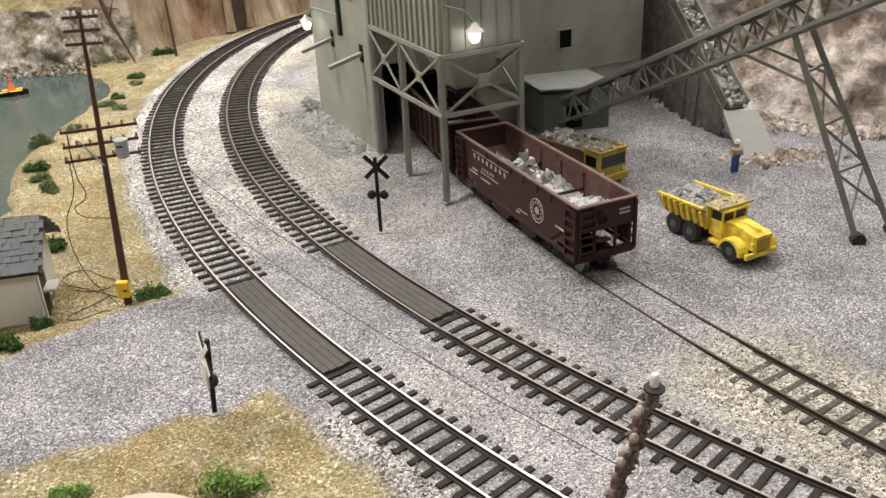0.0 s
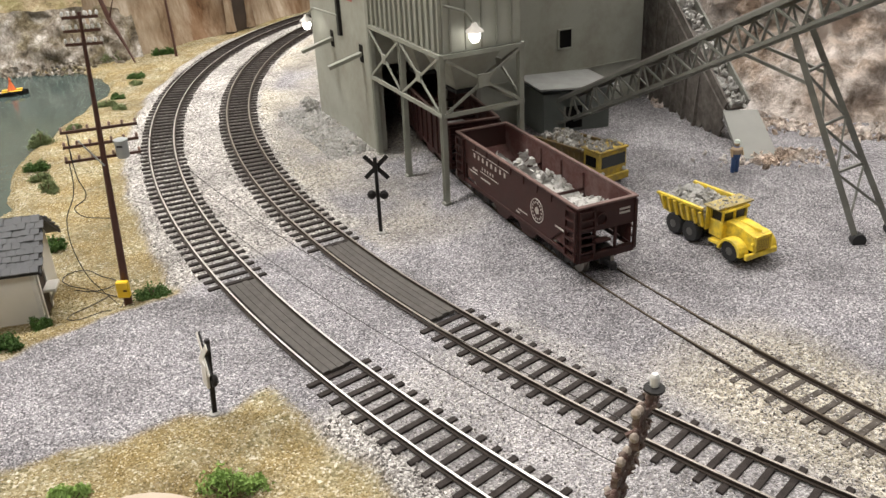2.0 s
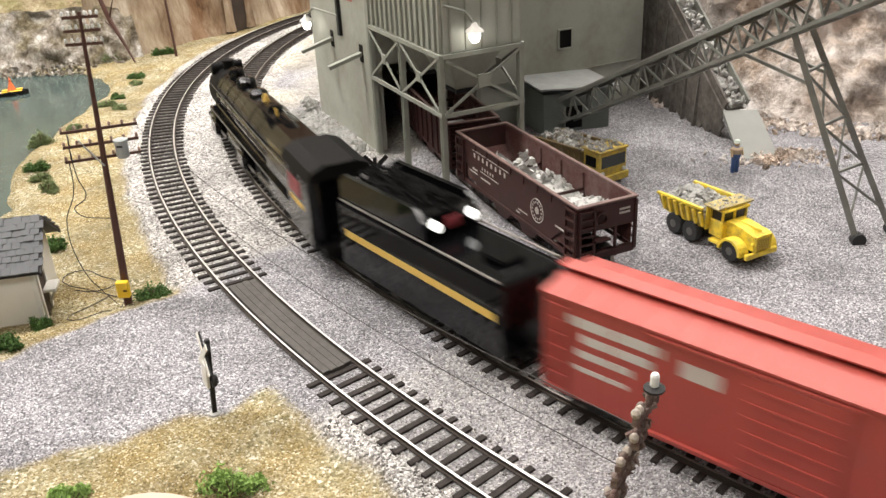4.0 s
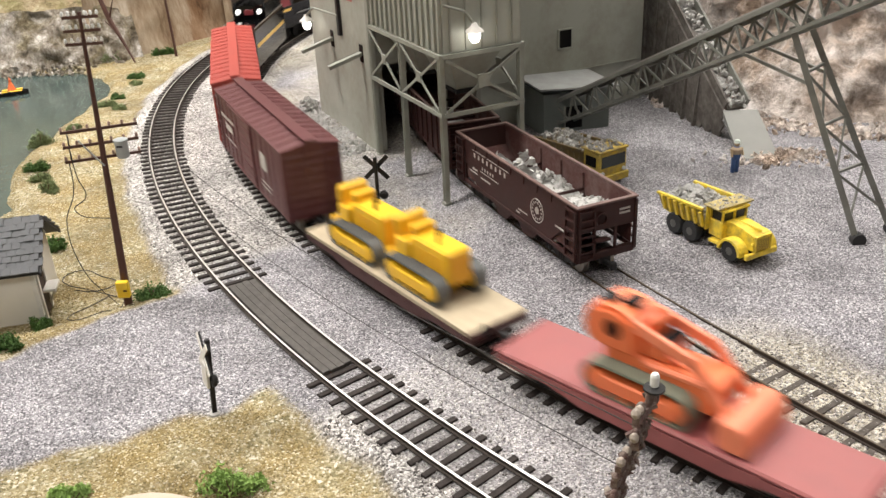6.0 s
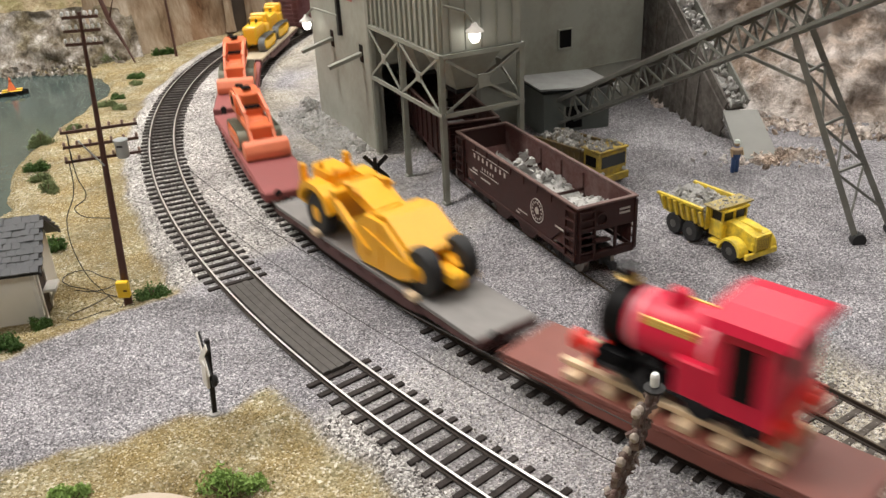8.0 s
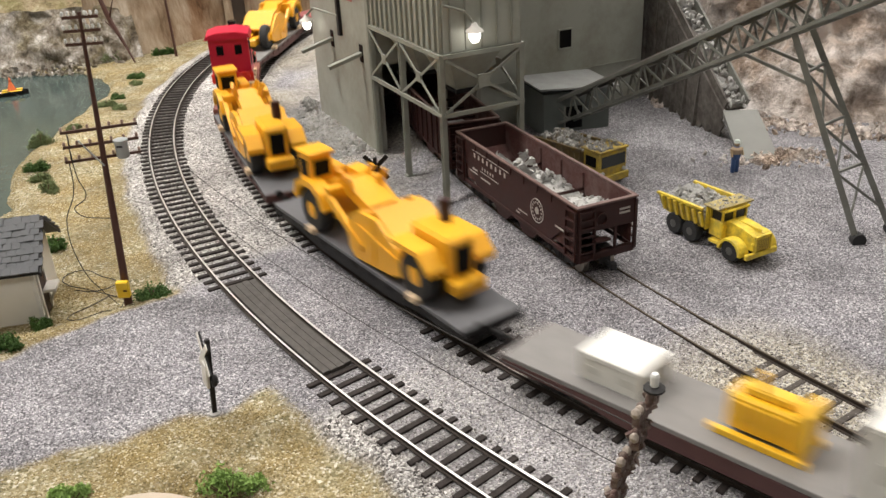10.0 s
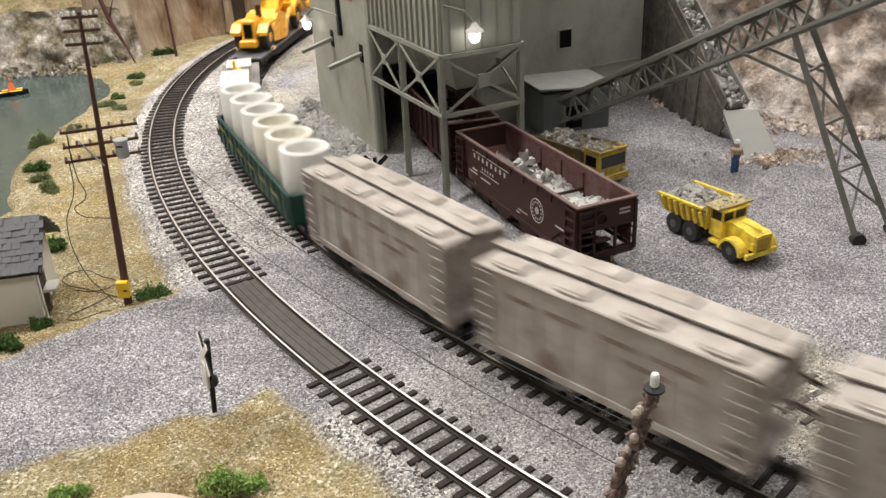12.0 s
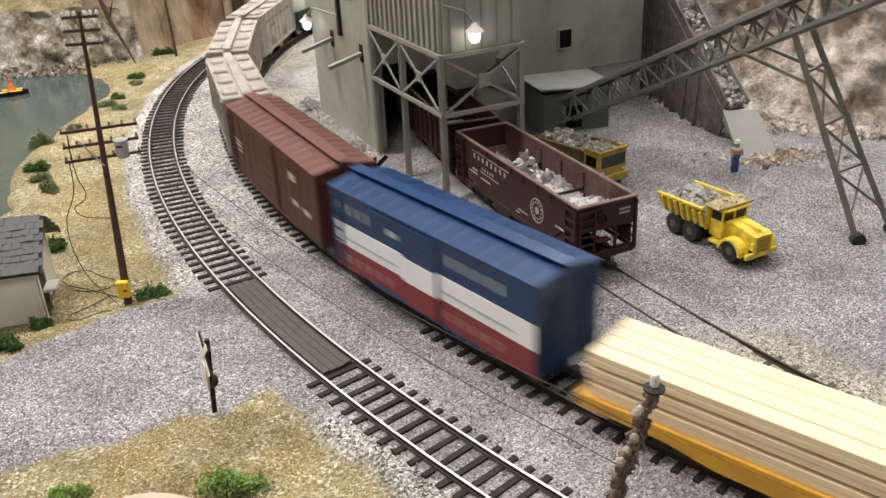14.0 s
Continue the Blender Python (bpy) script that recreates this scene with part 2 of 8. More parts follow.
CONVEYOR_STEEL = M("weathered_grey_steel", (0.20, 0.205, 0.18), 0.6, vary=0.2, size=10, bump=0.06, dirt=(0.11, 0.10, 0.085), dirt_amount=0.5, dirt_size=14)
DARK_TIMBER = M("dark_trestle_timber", (0.085, 0.073, 0.062), 0.85, vary=0.5, size=6, bump=0.3, dirt=(0.22, 0.2, 0.18), dirt_amount=0.7, dirt_size=9)
STEEL_GREEN = M("grey_green_steel", (0.29, 0.30, 0.255), 0.6, vary=0.12, size=12, bump=0.05, dirt=(0.14, 0.12, 0.09), dirt_amount=0.35, dirt_size=20)
SIDING_GREEN = M("grey_green_cladding", (0.375, 0.385, 0.33), 0.62, vary=0.10, size=40, bump=0.04, dirt=(0.17, 0.145, 0.10), dirt_amount=0.5, dirt_size=45)
DARK_IRON = M("dark_iron", (0.016, 0.015, 0.015), 0.6, 0.0, vary=0.3, size=4, spec=0.3)
BLACK = M("black_paint", (0.003, 0.003, 0.0034), 0.09, 0.0, vary=0.25, size=8, bump=0.0, spec=0.3)
# Serves sooty metal, and openings and gaps whose shade is coloured in.
SOOT_AND_SHADE = M("soot_and_shade_black", (0.006, 0.0055, 0.0055), 0.55, 0.0, vary=0.4, size=4, bump=0.1, spec=0.1)
OXIDE = M("oxide_brown_paint", (0.043, 0.0155, 0.0135), 0.5, vary=0.22, size=10, bump=0.06, dirt=(0.03, 0.018, 0.015), dirt_amount=0.5, dirt_size=12, spec=0.28)
DUSTY_OXIDE = M("dusty_oxide_paint", (0.082, 0.034, 0.03), 0.75, vary=0.35, size=7, bump=0.08, dirt=(0.20, 0.15, 0.135), dirt_amount=0.5, dirt_size=10, spec=0.25)
# Pale tone holds dust plus the highlight painted along the top edges.
RIM_OXIDE = M("dusty_highlit_oxide_rim", (0.14, 0.085, 0.073), 0.6, vary=0.4, size=4, bump=0.08, dirt=(0.07, 0.03, 0.026), dirt_amount=0.6, dirt_size=5)
YELLOW_OLD = M("worn_yellow_paint", (0.86, 0.64, 0.055), 0.42, vary=0.10, size=6, bump=0.05, dirt=(0.2, 0.15, 0.06), dirt_amount=0.6, dirt_size=5)
RUBBER = M("black_rubber", (0.02, 0.02, 0.02), 0.75, vary=0.3, size=2, bump=0.2)
ROCKS = M("crushed_limestone", (0.43, 0.425, 0.405), 0.9, vary=0.35, size=3, bump=0.4, dirt=(0.24, 0.23, 0.2), dirt_amount=0.6, dirt_size=4)
def rock(name, stops, size, relief, squash=1.0, cracks=0.06, stain=(0.3, 0.22, 0.16), stain_size=90.0):
    """Natural rock or plaster: a colour ramp over layered noise, with relief; squash below 1 draws the pattern out upright."""
    mt, nt, bs = nodes_of(name)
    L = nt.links.new
    tc = nt.nodes.new("ShaderNodeTexCoord")
    mp = nt.nodes.new("ShaderNodeMapping")
    mp.inputs["Scale"].default_value = (1, 1, squash)
    L(tc.outputs["Object"], mp.inputs["Vector"])
    big = node(nt, "ShaderNodeTexNoise", Scale=1000.0 / size, Detail=9.0, Roughness=0.68, Distortion=0.4)
    small = node(nt, "ShaderNodeTexNoise", Scale=1000.0 / 3.5, Detail=6.0, Roughness=0.7)
    crack = node(nt, "ShaderNodeTexVoronoi", Scale=1000.0 / (size * 0.5))
    crack.feature = "DISTANCE_TO_EDGE"
    for n in (big, small, crack):
        L(mp.outputs["Vector"], n.inputs["Vector"])
    r = nt.nodes.new("ShaderNodeValToRGB")
    els = r.color_ramp.elements
    while len(els) < len(stops):
        els.new(0.5)
    for e, (p, c) in zip(els, stops):
        e.position, e.color = p, (*c, 1)
    mix = nt.nodes.new("ShaderNodeMath")
    mix.operation = "MULTIPLY_ADD"
    L(small.outputs["Fac"], mix.inputs[0])
    mix.inputs[1].default_value = 0.35
    off_ = nt.nodes.new("ShaderNodeMath")
    off_.operation = "SUBTRACT"
    L(big.outputs["Fac"], off_.inputs[0])
    off_.inputs[1].default_value = 0.175
    L(off_.outputs[0], mix.inputs[2])
    L(mix.outputs[0], r.inputs["Fac"])
    broad = node(nt, "ShaderNodeTexNoise", Scale=1000.0 / stain_size, Detail=5.0, Roughness=0.65, Distortion=0.8)
    L(mp.outputs["Vector"], broad.inputs["Vector"])
    sr = nt.nodes.new("ShaderNodeMapRange")
    sr.inputs["From Min"].default_value, sr.inputs["From Max"].default_value = 0.44, 0.6
    L(broad.outputs["Fac"], sr.inputs["Value"])
    tint = nt.nodes.new("ShaderNodeMix")
    tint.data_type, tint.blend_type = "RGBA", "MULTIPLY"
    L(sr.outputs["Result"], tint.inputs["Factor"])
    L(r.outputs["Color"], tint.inputs["A"])
    tint.inputs["B"].default_value = (*stain, 1)
    L(tint.outputs["Result"], bs.inputs["Base Color"])
    bs.inputs["Roughness"].default_value = 0.92
    bs.inputs["Specular IOR Level"].default_value = 0.2
    h = nt.nodes.new("ShaderNodeMath")
    h.operation = "MULTIPLY_ADD"
    cl = nt.nodes.new("ShaderNodeMapRange")
    cl.inputs["From Max"].default_value = 0.12
    cl.inputs["To Max"].default_value = cracks
    L(crack.outputs["Distance"], cl.inputs["Value"])
    L(small.outputs["Fac"], h.inputs[0])
    h.inputs[1].default_value = 0.6
    L(cl.outputs["Result"], h.inputs[2])
    bp = node(nt, "ShaderNodeBump", Strength=relief, Distance=0.004)
    L(h.outputs[0], bp.inputs["Height"])
    L(bp.outputs["Normal"], bs.inputs["Normal"])
    return mt


QUARRY = rock("quarry_rock_face", [(0.27, (0.11, 0.09, 0.075)), (0.38, (0.34, 0.30, 0.265)), (0.48, (0.56, 0.52, 0.485)), (0.60, (0.86, 0.82, 0.79))], 16, 0.9, stain=(0.72, 0.60, 0.50), stain_size=120)
CLIFF = rock("tan_cliff_plaster", [(0.32, (0.18, 0.125, 0.08)), (0.44, (0.36, 0.27, 0.185)), (0.55, (0.48, 0.39, 0.29)), (0.70, (0.64, 0.56, 0.46))], 40, 0.3, 0.22, 0.0, stain=(0.55, 0.42, 0.33), stain_size=75)
HILL = rock("dry_hillside", [(0.30, (0.17, 0.135, 0.08)), (0.43, (0.36, 0.28, 0.17)), (0.54, (0.47, 0.39, 0.26)), (0.66, (0.60, 0.54, 0.44))], 16, 0.8, 1.0, 0.0, stain=(0.62, 0.66, 0.5), stain_size=60)
SHORE = rock("grey_shore_rock", [(0.30, (0.075, 0.062, 0.05)), (0.43, (0.24, 0.205, 0.165)), (0.54, (0.38, 0.345, 0.30)), (0.66, (0.66, 0.62, 0.57))], 12, 1.0, stain=(0.5, 0.46, 0.34), stain_size=45)
POLE_WOOD = M("reddish_brown_pole", (0.085, 0.036, 0.026), 0.6, vary=0.3, size=6, bump=0.2)
GLASSY = M("clear_insulator_plastic", (0.75, 0.76, 0.74), 0.25, vary=0.1, size=2, bump=0)
WHITE = M("white_paint", (0.75, 0.73, 0.68), 0.6, vary=0.08, size=10, bump=0.05, dirt=(0.5, 0.46, 0.4), dirt_amount=0.3, dirt_size=12)
GREEN_BUSH = M("green_foam_foliage", (0.06, 0.12, 0.025), 0.95, vary=0.6, size=2, bump=0.5)
OLIVE_BUSH = M("olive_foam_foliage", (0.17, 0.21, 0.09), 0.95, vary=0.6, size=2, bump=0.5)
GREYBOX = M("grey_enamel", (0.42, 0.45, 0.45), 0.45, vary=0.08, size=6, bump=0.03)
YELLOW_BOX = M("yellow_enamel", (0.85, 0.55, 0.02), 0.4, vary=0.08, size=6, bump=0.03)
CABLE = M("black_cable", (0.02, 0.018, 0.016), 0.6, vary=0.2, size=4, bump=0)
TAN_WOOD = M("raw_pine_wood", (0.66, 0.5, 0.32), 0.7, vary=0.15, size=4, bump=0.1)
# ---- the ground sheet ----
SHORE_Y = [470, 500, 527, 557, 614, 650, 727, 794, 844, 868, 890]
SHORE_X = [-330, -285, -276, -291, -313, -310, -307, -302, -316, -332, -356]


def in_road(x, y):
    """0..1: the gravel road that crosses the tracks on the near side."""
    top = np.interp(x, [-400, -200, -158, -131, -100], [240, 337, 373, 396, 420])
    low = np.interp(x, [-400, -164, -147, -109, -89, -69, -40], [180, 253, 261, 277, 285, 304, 330])
    n = (fbm(x, y, 18, 3) - 0.5) * 14
    return np.clip((top - y + n) / 5, 0, 1) * np.clip((y - low + n) / 5, 0, 1)


def ground_at(x, y):
    """Height and the three zone weights at plan points."""
    da, sa = side(OUTER, x, y)
    db, sb = side(MAIN, x, y)
    ds, ss = side(SIDING, x, y, -300, 700)
    n1, n2 = fbm(x, y, 60, 1), fbm(x, y, 9, 2)
    road = in_road(x, y) * (da > 0)
    wob = (fbm(x, y, 22, 5) - 0.5) * 10
    left = np.clip((da + wob - 25) / 4, 0, 1)
    near = np.minimum(abs(da), abs(db))
    bed = np.clip(1 - (near - 16) / 11, 0, 1)
    cross = np.clip(1 - (abs(sb - 285) - 62) / 14, 0, 1) * (db > -45) * (da < 0) + np.clip(1 - (abs(sa - 200) - 62) / 14, 0, 1) * (da >= 0)
    cross = np.clip(cross, 0, 1)
    base = -4.6 + (n1 - 0.5) * 4 + (n2 - 0.5) * 1.6 - 2.5 * left * (1 - road)
    h = base * (1 - bed) + (-3.1 + (n2 - 0.5) * 0.5) * bed
    h = h * (1 - cross * (1 - bed)) + (-2.3 + (n2 - 0.5) * 0.5) * cross * (1 - bed)
    sbed = np.clip(1 - (abs(ds) - 14) / 10, 0, 1) * (ss > -250)
    sunk = np.clip((ss - 118) / 60, 0, 1)
    h = h * (1 - sbed) + (-2.55 + 1.85 * sunk + (n2 - 0.5) * 0.8) * sbed
    shore = np.interp(y, SHORE_Y, SHORE_X) + (fbm(x, y, 30, 8) - 0.5) * 14
    pond = np.clip((shore - x) / 16 + 0.4, 0, 1) * (y > 470) * (y < 900) * (x < -240)
    h = h * (1 - pond) + (-22) * pond
    turf = left * (1 - road) * (1 - 0.0 * pond)
    turf = turf * (x < 60)
    pale = np.clip(1 - (near + wob - 24) / 8, 0, 1) * (1 - cross)
    mid = (da < 0) * (db > 0)
    pale = np.maximum(pale, mid * (1 - cross) * 0.9)
    pale = pale * (1 - road * (abs(da) > 17))
    pale = pale * np.where(da < 12, np.interp(y, [190, 330, 430], [0.2, 0.45, 1.0]), 1.0)
    tan = np.clip(1 - (abs(ds) - 26 + wob) / 18, 0, 1) * (ss < 165) * (ss > -200) * np.clip((170 - ss) / 40, 0, 1) * 0.8
    yard = (db < -18) * np.clip((sb - 300) / 50, 0, 1) * (ds > 6) * np.clip((n1 - 0.3) * 3, 0, 1) * 0.65
    tan = np.maximum(tan, yard)
    inner = np.clip((15 - np.minimum(abs(da), abs(db)) + wob * 0.2) / 3, 0, 1)
    grime = inner * np.maximum(np.where(abs(da) < abs(db), np.clip((sa - 380) / 160, 0, 1), np.clip((sb - 330) / 160, 0, 1)) * 0.85, 0.22)
    return h, turf, pale * (db > -60), tan, grime


def axis(marks):
    out = []
    for (a, b, st) in marks:
        out.extend(np.arange(a, b, st))
    out.append(marks[-1][1])
    return np.array(out)


def build_ground():
    xs = axis([(-2200, -700, 300), (-700, -420, 20), (-420, 340, 3.6), (340, 700, 24), (700, 4600, 390)])
    ys = axis([(-2600, -200, 300), (-200, 120, 40), (120, 740, 3.2), (740, 1180, 8), (1180, 1420, 30), (1420, 3000, 316)])
    gx, gy = np.meshgrid(xs, ys)
    x, y = gx.ravel(), gy.ravel()
    h, turf, pale, tan, grime = ground_at(x, y)
    nx, ny = len(xs), len(ys)
    idx = np.arange(nx * ny).reshape(ny, nx)
    quads = np.stack([idx[:-1, :-1], idx[:-1, 1:], idx[1:, 1:], idx[1:, :-1]], -1).reshape(-1, 4)
    ob = raw("ground", np.stack([x, y, h], -1), quads, GROUND, smooth=True)
    tagged(ob, "model layout ground of grey gravel, pale ballast and dry turf", "ground", kind="structure")
    col = ob.data.color_attributes.new("zone", "FLOAT_COLOR", "POINT")
    col.data.foreach_set("color", np.stack([turf, pale, tan, grime], -1).ravel())
    return ob


GROUND_OB = build_ground()


def gh(x, y):
    return float(ground_at(np.array([float(x)]), np.array([float(y)]))[0][0])


# ---- room around the layout ----
def build_room():
    wallm = M("painted_room_wall", (0.2, 0.19, 0.175), 0.8, vary=0.06, size=300, bump=0.05)
    ceilm = M("acoustic_ceiling", (0.16, 0.155, 0.15), 0.9, vary=0.06, size=200, bump=0.1)
    floorm = M("room_floor", (0.2, 0.19, 0.18), 0.7, vary=0.15, size=200, bump=0.1)
    lx, hx, ly, hy, lz, hz = -2600, 5000, -3000, 3400, -1000, 1600
    for name, b in (("wall_north", (lx, hx, hy, hy + 80, lz, hz)), ("wall_south", (lx, hx, ly - 80, ly, lz, hz)), ("wall_east", (hx, hx + 80, ly, hy, lz, hz)), ("wall_west", (lx - 80, lx, ly, hy, lz, hz))):
        tagged(part(name, box(bmnew(), *b), wallm), "plain painted room wall", "wall", kind="structure")
    tagged(part("ceiling", box(bmnew(), lx, hx, ly, hy, hz, hz + 60), ceilm), "dark acoustic room ceiling", "ceiling", kind="structure")
    tagged(part("floor", box(bmnew(), lx, hx, ly, hy, lz - 60, lz), floorm), "dark room floor below the layout", "floor", kind="structure")
    for x, y in LAMPS:
        t = thing("ceiling_light", "long white fluorescent ceiling fixture", "light", spot(x * 1000, y * 1000, 1560), "room lights")
        part("housing", box(bmnew(), -620, 620, -160, 160, -15, 40, 6), GREYBOX, t)
        part("diffuser", box(bmnew(), -600, 600, -140, 140, -22, -15, 3), glow("fluorescent_diffuser", (1, 0.94, 0.86), 4.0), t)


build_room()


# ---- tracks ----
def sweep(bm, track, ss, prof, mats):
    """A profile of (across, up) pairs swept along the track; mats gives a material slot per side of the profile."""
    rows = []
    for s in ss:
        x, y, h = at(track, s)
        rows.append([bm.verts.new((x - math.sin(h) * a, y + math.cos(h) * a, z)) for a, z in prof])
    n = len(prof)
    for a, b in zip(rows, rows[1:]):
        for k in range(n):
            bm.faces.new((a[k], a[(k + 1) % n], b[(k + 1) % n], b[k])).material_index = mats[k]
    return bm


def rail_profile(c):
    p = [(-1.15, -2.2), (1.15, -2.2), (1.15, -1.9), (0.3, -1.7), (0.3, -0.75), (0.5, -0.6), (0.5, -0.08), (0.38, 0.0), (-0.38, 0.0), (-0.5, -0.08), (-0.5, -0.6), (-0.3, -0.75), (-0.3, -1.7), (-1.15, -1.9)]
    return [(c + a, z) for a, z in p], [0, 0, 0, 0, 0, 0, 1, 1, 1, 0, 0, 0, 0, 0]


def tie_mesh(seed, material):
    rng = random.Random(seed)
    bm = box(bmnew(), -1.35, 1.35, -15.2 + rng.uniform(-0.4, 0.4), 15.2 + rng.uniform(-0.4, 0.4), -4.6, -2.1, 0.18)
    for v in bm.verts:
        v.co += Vector((rng.uniform(-0.08, 0.08), rng.uniform(-0.15, 0.15), rng.uniform(-0.08, 0.05)))
    for v in bm.verts:
        v.co *= MM
    me = bpy.data.meshes.new("tie")
    bm.to_mesh(me)
    bm.free()
    me.materials.append(material)
    return me


DUSTY_TIE = M("dust_covered_tie", (0.062, 0.052, 0.044), 0.85, vary=0.4, size=6, bump=0.3, spec=0.25, dirt=(0.16, 0.145, 0.125), dirt_amount=0.6, dirt_size=5)
TIES = [tie_mesh(k, TIE) for k in range(5)]
SIDING_TIES = [tie_mesh(k + 20, DUSTY_TIE) for k in range(5)]


def track_thing(name, label, track, lo, hi, near, top, skip=(), sunk=None):
    t = thing(name, label, "track")
    rng = random.Random(11)
    for c in (8.75, -8.75):
        p, mats = rail_profile(c)
        ss = np.concatenate([np.arange(lo, near[0], 60.0), np.arange(near[0], near[1], 8.0), np.arange(near[1], hi + 1, 20.0)])
        part("rail", sweep(bmnew(), track, ss, p, mats), [RAILSIDE, top], t, smooth=False)
    s, far = near[0], bmnew()
    while s < near[1]:
        if not any(a < s < b for a, b in skip):
            x, y, h = at(track, s)
            o = new("tie", (SIDING_TIES if sunk else TIES)[rng.randrange(5)])
            o.parent = t
            z = -1.6 if sunk and s > sunk else 0
            o.matrix_basis = spot(x + rng.uniform(-0.2, 0.2), y + rng.uniform(-0.2, 0.2), z + rng.uniform(-0.06, 0.06), math.degrees(h) + rng.uniform(-1.2, 1.2))
        s += 8.2 + rng.uniform(-0.25, 0.25)
    for a, b in ((lo, near[0]), (near[1], hi)):
        s = a
        while s < b:
            x, y, h = at(track, s)
            bar(far, (x - math.sin(h) * 15, y + math.cos(h) * 15, -3.3), (x + math.sin(h) * 15, y - math.cos(h) * 15, -3.3), 2.7, 2.4)
            s += 8.3
    if far.verts:
        tagged(part("tie_rows", far, TIE, t), "rows of dark wooden ties", kind="stuff")
    return t


MIDTOP = M("worn_rail_head", (0.30, 0.275, 0.24), 0.5, 0.9, vary=0.15, size=20, bump=0.03)
OUTER_T = track_thing("outer_track", "curved model track with bright steel rails on dark ties", OUTER, -700, 1500, (-30, 1020), RAILTOP, [(152, 250)])
MAIN_T = track_thing("main_track", "curved model track with steel rails on dark ties", MAIN, -3900, 3450, (-30, 1020), MIDTOP, [(236, 334)])
SIDE_T = track_thing("siding_track", "gravel-buried siding track with dull brass rails", SIDING, -550, 560, (-60, 500), DULLTOP, [(168, 232)], 165)


def crossing(t, track, lo, hi):
    """Timber boards between the rails where the road crosses."""
    for k in range(4):
        a = -7.0 + k * 3.5
        bm = sweep(bmnew(), track, np.linspace(lo + random.uniform(0, 1.5), hi - random.uniform(0, 1.5), 14), [(a + 0.06, -2.4), (a + 3.42, -2.4), (a + 3.42, -0.75), (a + 3.25, -0.55), (a + 0.25, -0.55), (a + 0.06, -0.75)], [0] * 6)
        bmesh.ops.holes_fill(bm, edges=bm.edges)
        part("plank", bm, PLANK, t, "grey weathered crossing plank")


crossing(OUTER_T, OUTER, 151, 251)
crossing(MAIN_T, MAIN, 235, 335)

# ---- water ----
def water_material():
    mt, nt, bs = nodes_of("pond_water")
    bs.inputs["Base Color"].default_value = (0.035, 0.05, 0.045, 1)
    bs.inputs["Roughness"].default_value = 0.16
    bs.inputs["Specular IOR Level"].default_value = 0.28
    tc = nt.nodes.new("ShaderNodeTexCoord")
    n = node(nt, "ShaderNodeTexNoise", Scale=120.0, Detail=4.0)
    nt.links.new(tc.outputs["Object"], n.inputs["Vector"])
    bp = node(nt, "ShaderNodeBump", Strength=0.25, Distance=0.001)
    nt.links.new(n.outputs["Fac"], bp.inputs["Height"])
    nt.links.new(bp.outputs["Normal"], bs.inputs["Normal"])
    mx = nt.nodes.new("ShaderNodeMix")
    mx.data_type = "RGBA"
    mx.inputs["A"].default_value, mx.inputs["B"].default_value = (0.03, 0.05, 0.047, 1), (0.075, 0.098, 0.088, 1)
    n2 = node(nt, "ShaderNodeTexNoise", Scale=18.0, Detail=5.0)
    nt.links.new(tc.outputs["Object"], n2.inputs["Vector"])
    nt.links.new(n2.outputs["Fac"], mx.inputs["Factor"])
    nt.links.new(mx.outputs["Result"], bs.inputs["Base Color"])
    return mt


tagged(part("water", box(bmnew(), -760, -255, 465, 925, -16, -12), water_material()), "dark still pond water", "water", kind="structure")


# ---- rock faces ----
def rock_wall(name, label, base, height, lean, material, seed, step=7.0, rough=22.0, fold=0.0, z0=-12.0, rows=None):
    """A rough face that climbs from a base line in plan; lean: how far back it goes at the top."""
    base = [Vector((*b, 0)) for b in base]
    pts = []
    for a, b in zip(base, base[1:]):
        n = max(2, int((b - a).length / step))
        pts += [a.lerp(b, k / n) for k in range(n)]
    pts.append(base[-1])
    n, m = len(pts), rows or int(height / step)
    P = np.array([(p.x, p.y) for p in pts])
    T = np.gradient(P, axis=0)
    T /= np.linalg.norm(T, axis=1)[:, None] + 1e-9
    k = np.ones(9) / 9
    T = np.stack([np.convolve(np.pad(T[:, c], 4, mode="edge"), k, "valid") for c in (0, 1)], -1)
    N = np.stack([T[:, 1], -T[:, 0]], -1)
    S = np.arange(n) * step
    V = np.zeros((m + 1, n, 3))
    for j in range(m + 1):
        f = j / m
        z = z0 + height * f
        d = lean * f ** 0.8
        x = np.full(n, z)
        bulk = (fbm(S, x, 70, seed) - 0.5) * rough * 2 + (fbm(S, x, 18, seed + 5) - 0.5) * rough * 0.9 + (fbm(S, x, 7, seed + 6) - 0.5) * rough * 0.35
        ledge = np.abs(fbm(S, x, 34, seed + 9) - 0.5) * rough
        col = fold * np.sin(S / 17 + 2 * fbm(S, x * 0.2, 60, seed + 2))
        dd = d + (bulk + ledge + col) * min(1, f * 6)
        V[j, :, 0], V[j, :, 1] = P[:, 0] + N[:, 0] * dd, P[:, 1] + N[:, 1] * dd
        V[j, :, 2] = z + (fbm(S, x, 25, seed + 3) - 0.5) * rough * 0.4 * (j > 0)
    idx = np.arange((m + 1) * n).reshape(m + 1, n)
    q = np.stack([idx[:-1, :-1], idx[:-1, 1:], idx[1:, 1:], idx[1:, :-1]], -1).reshape(-1, 4)
    ob = raw(name, V.reshape(-1, 3), q, material, smooth=True)
    return tagged(ob, label, "rock face", kind="structure")


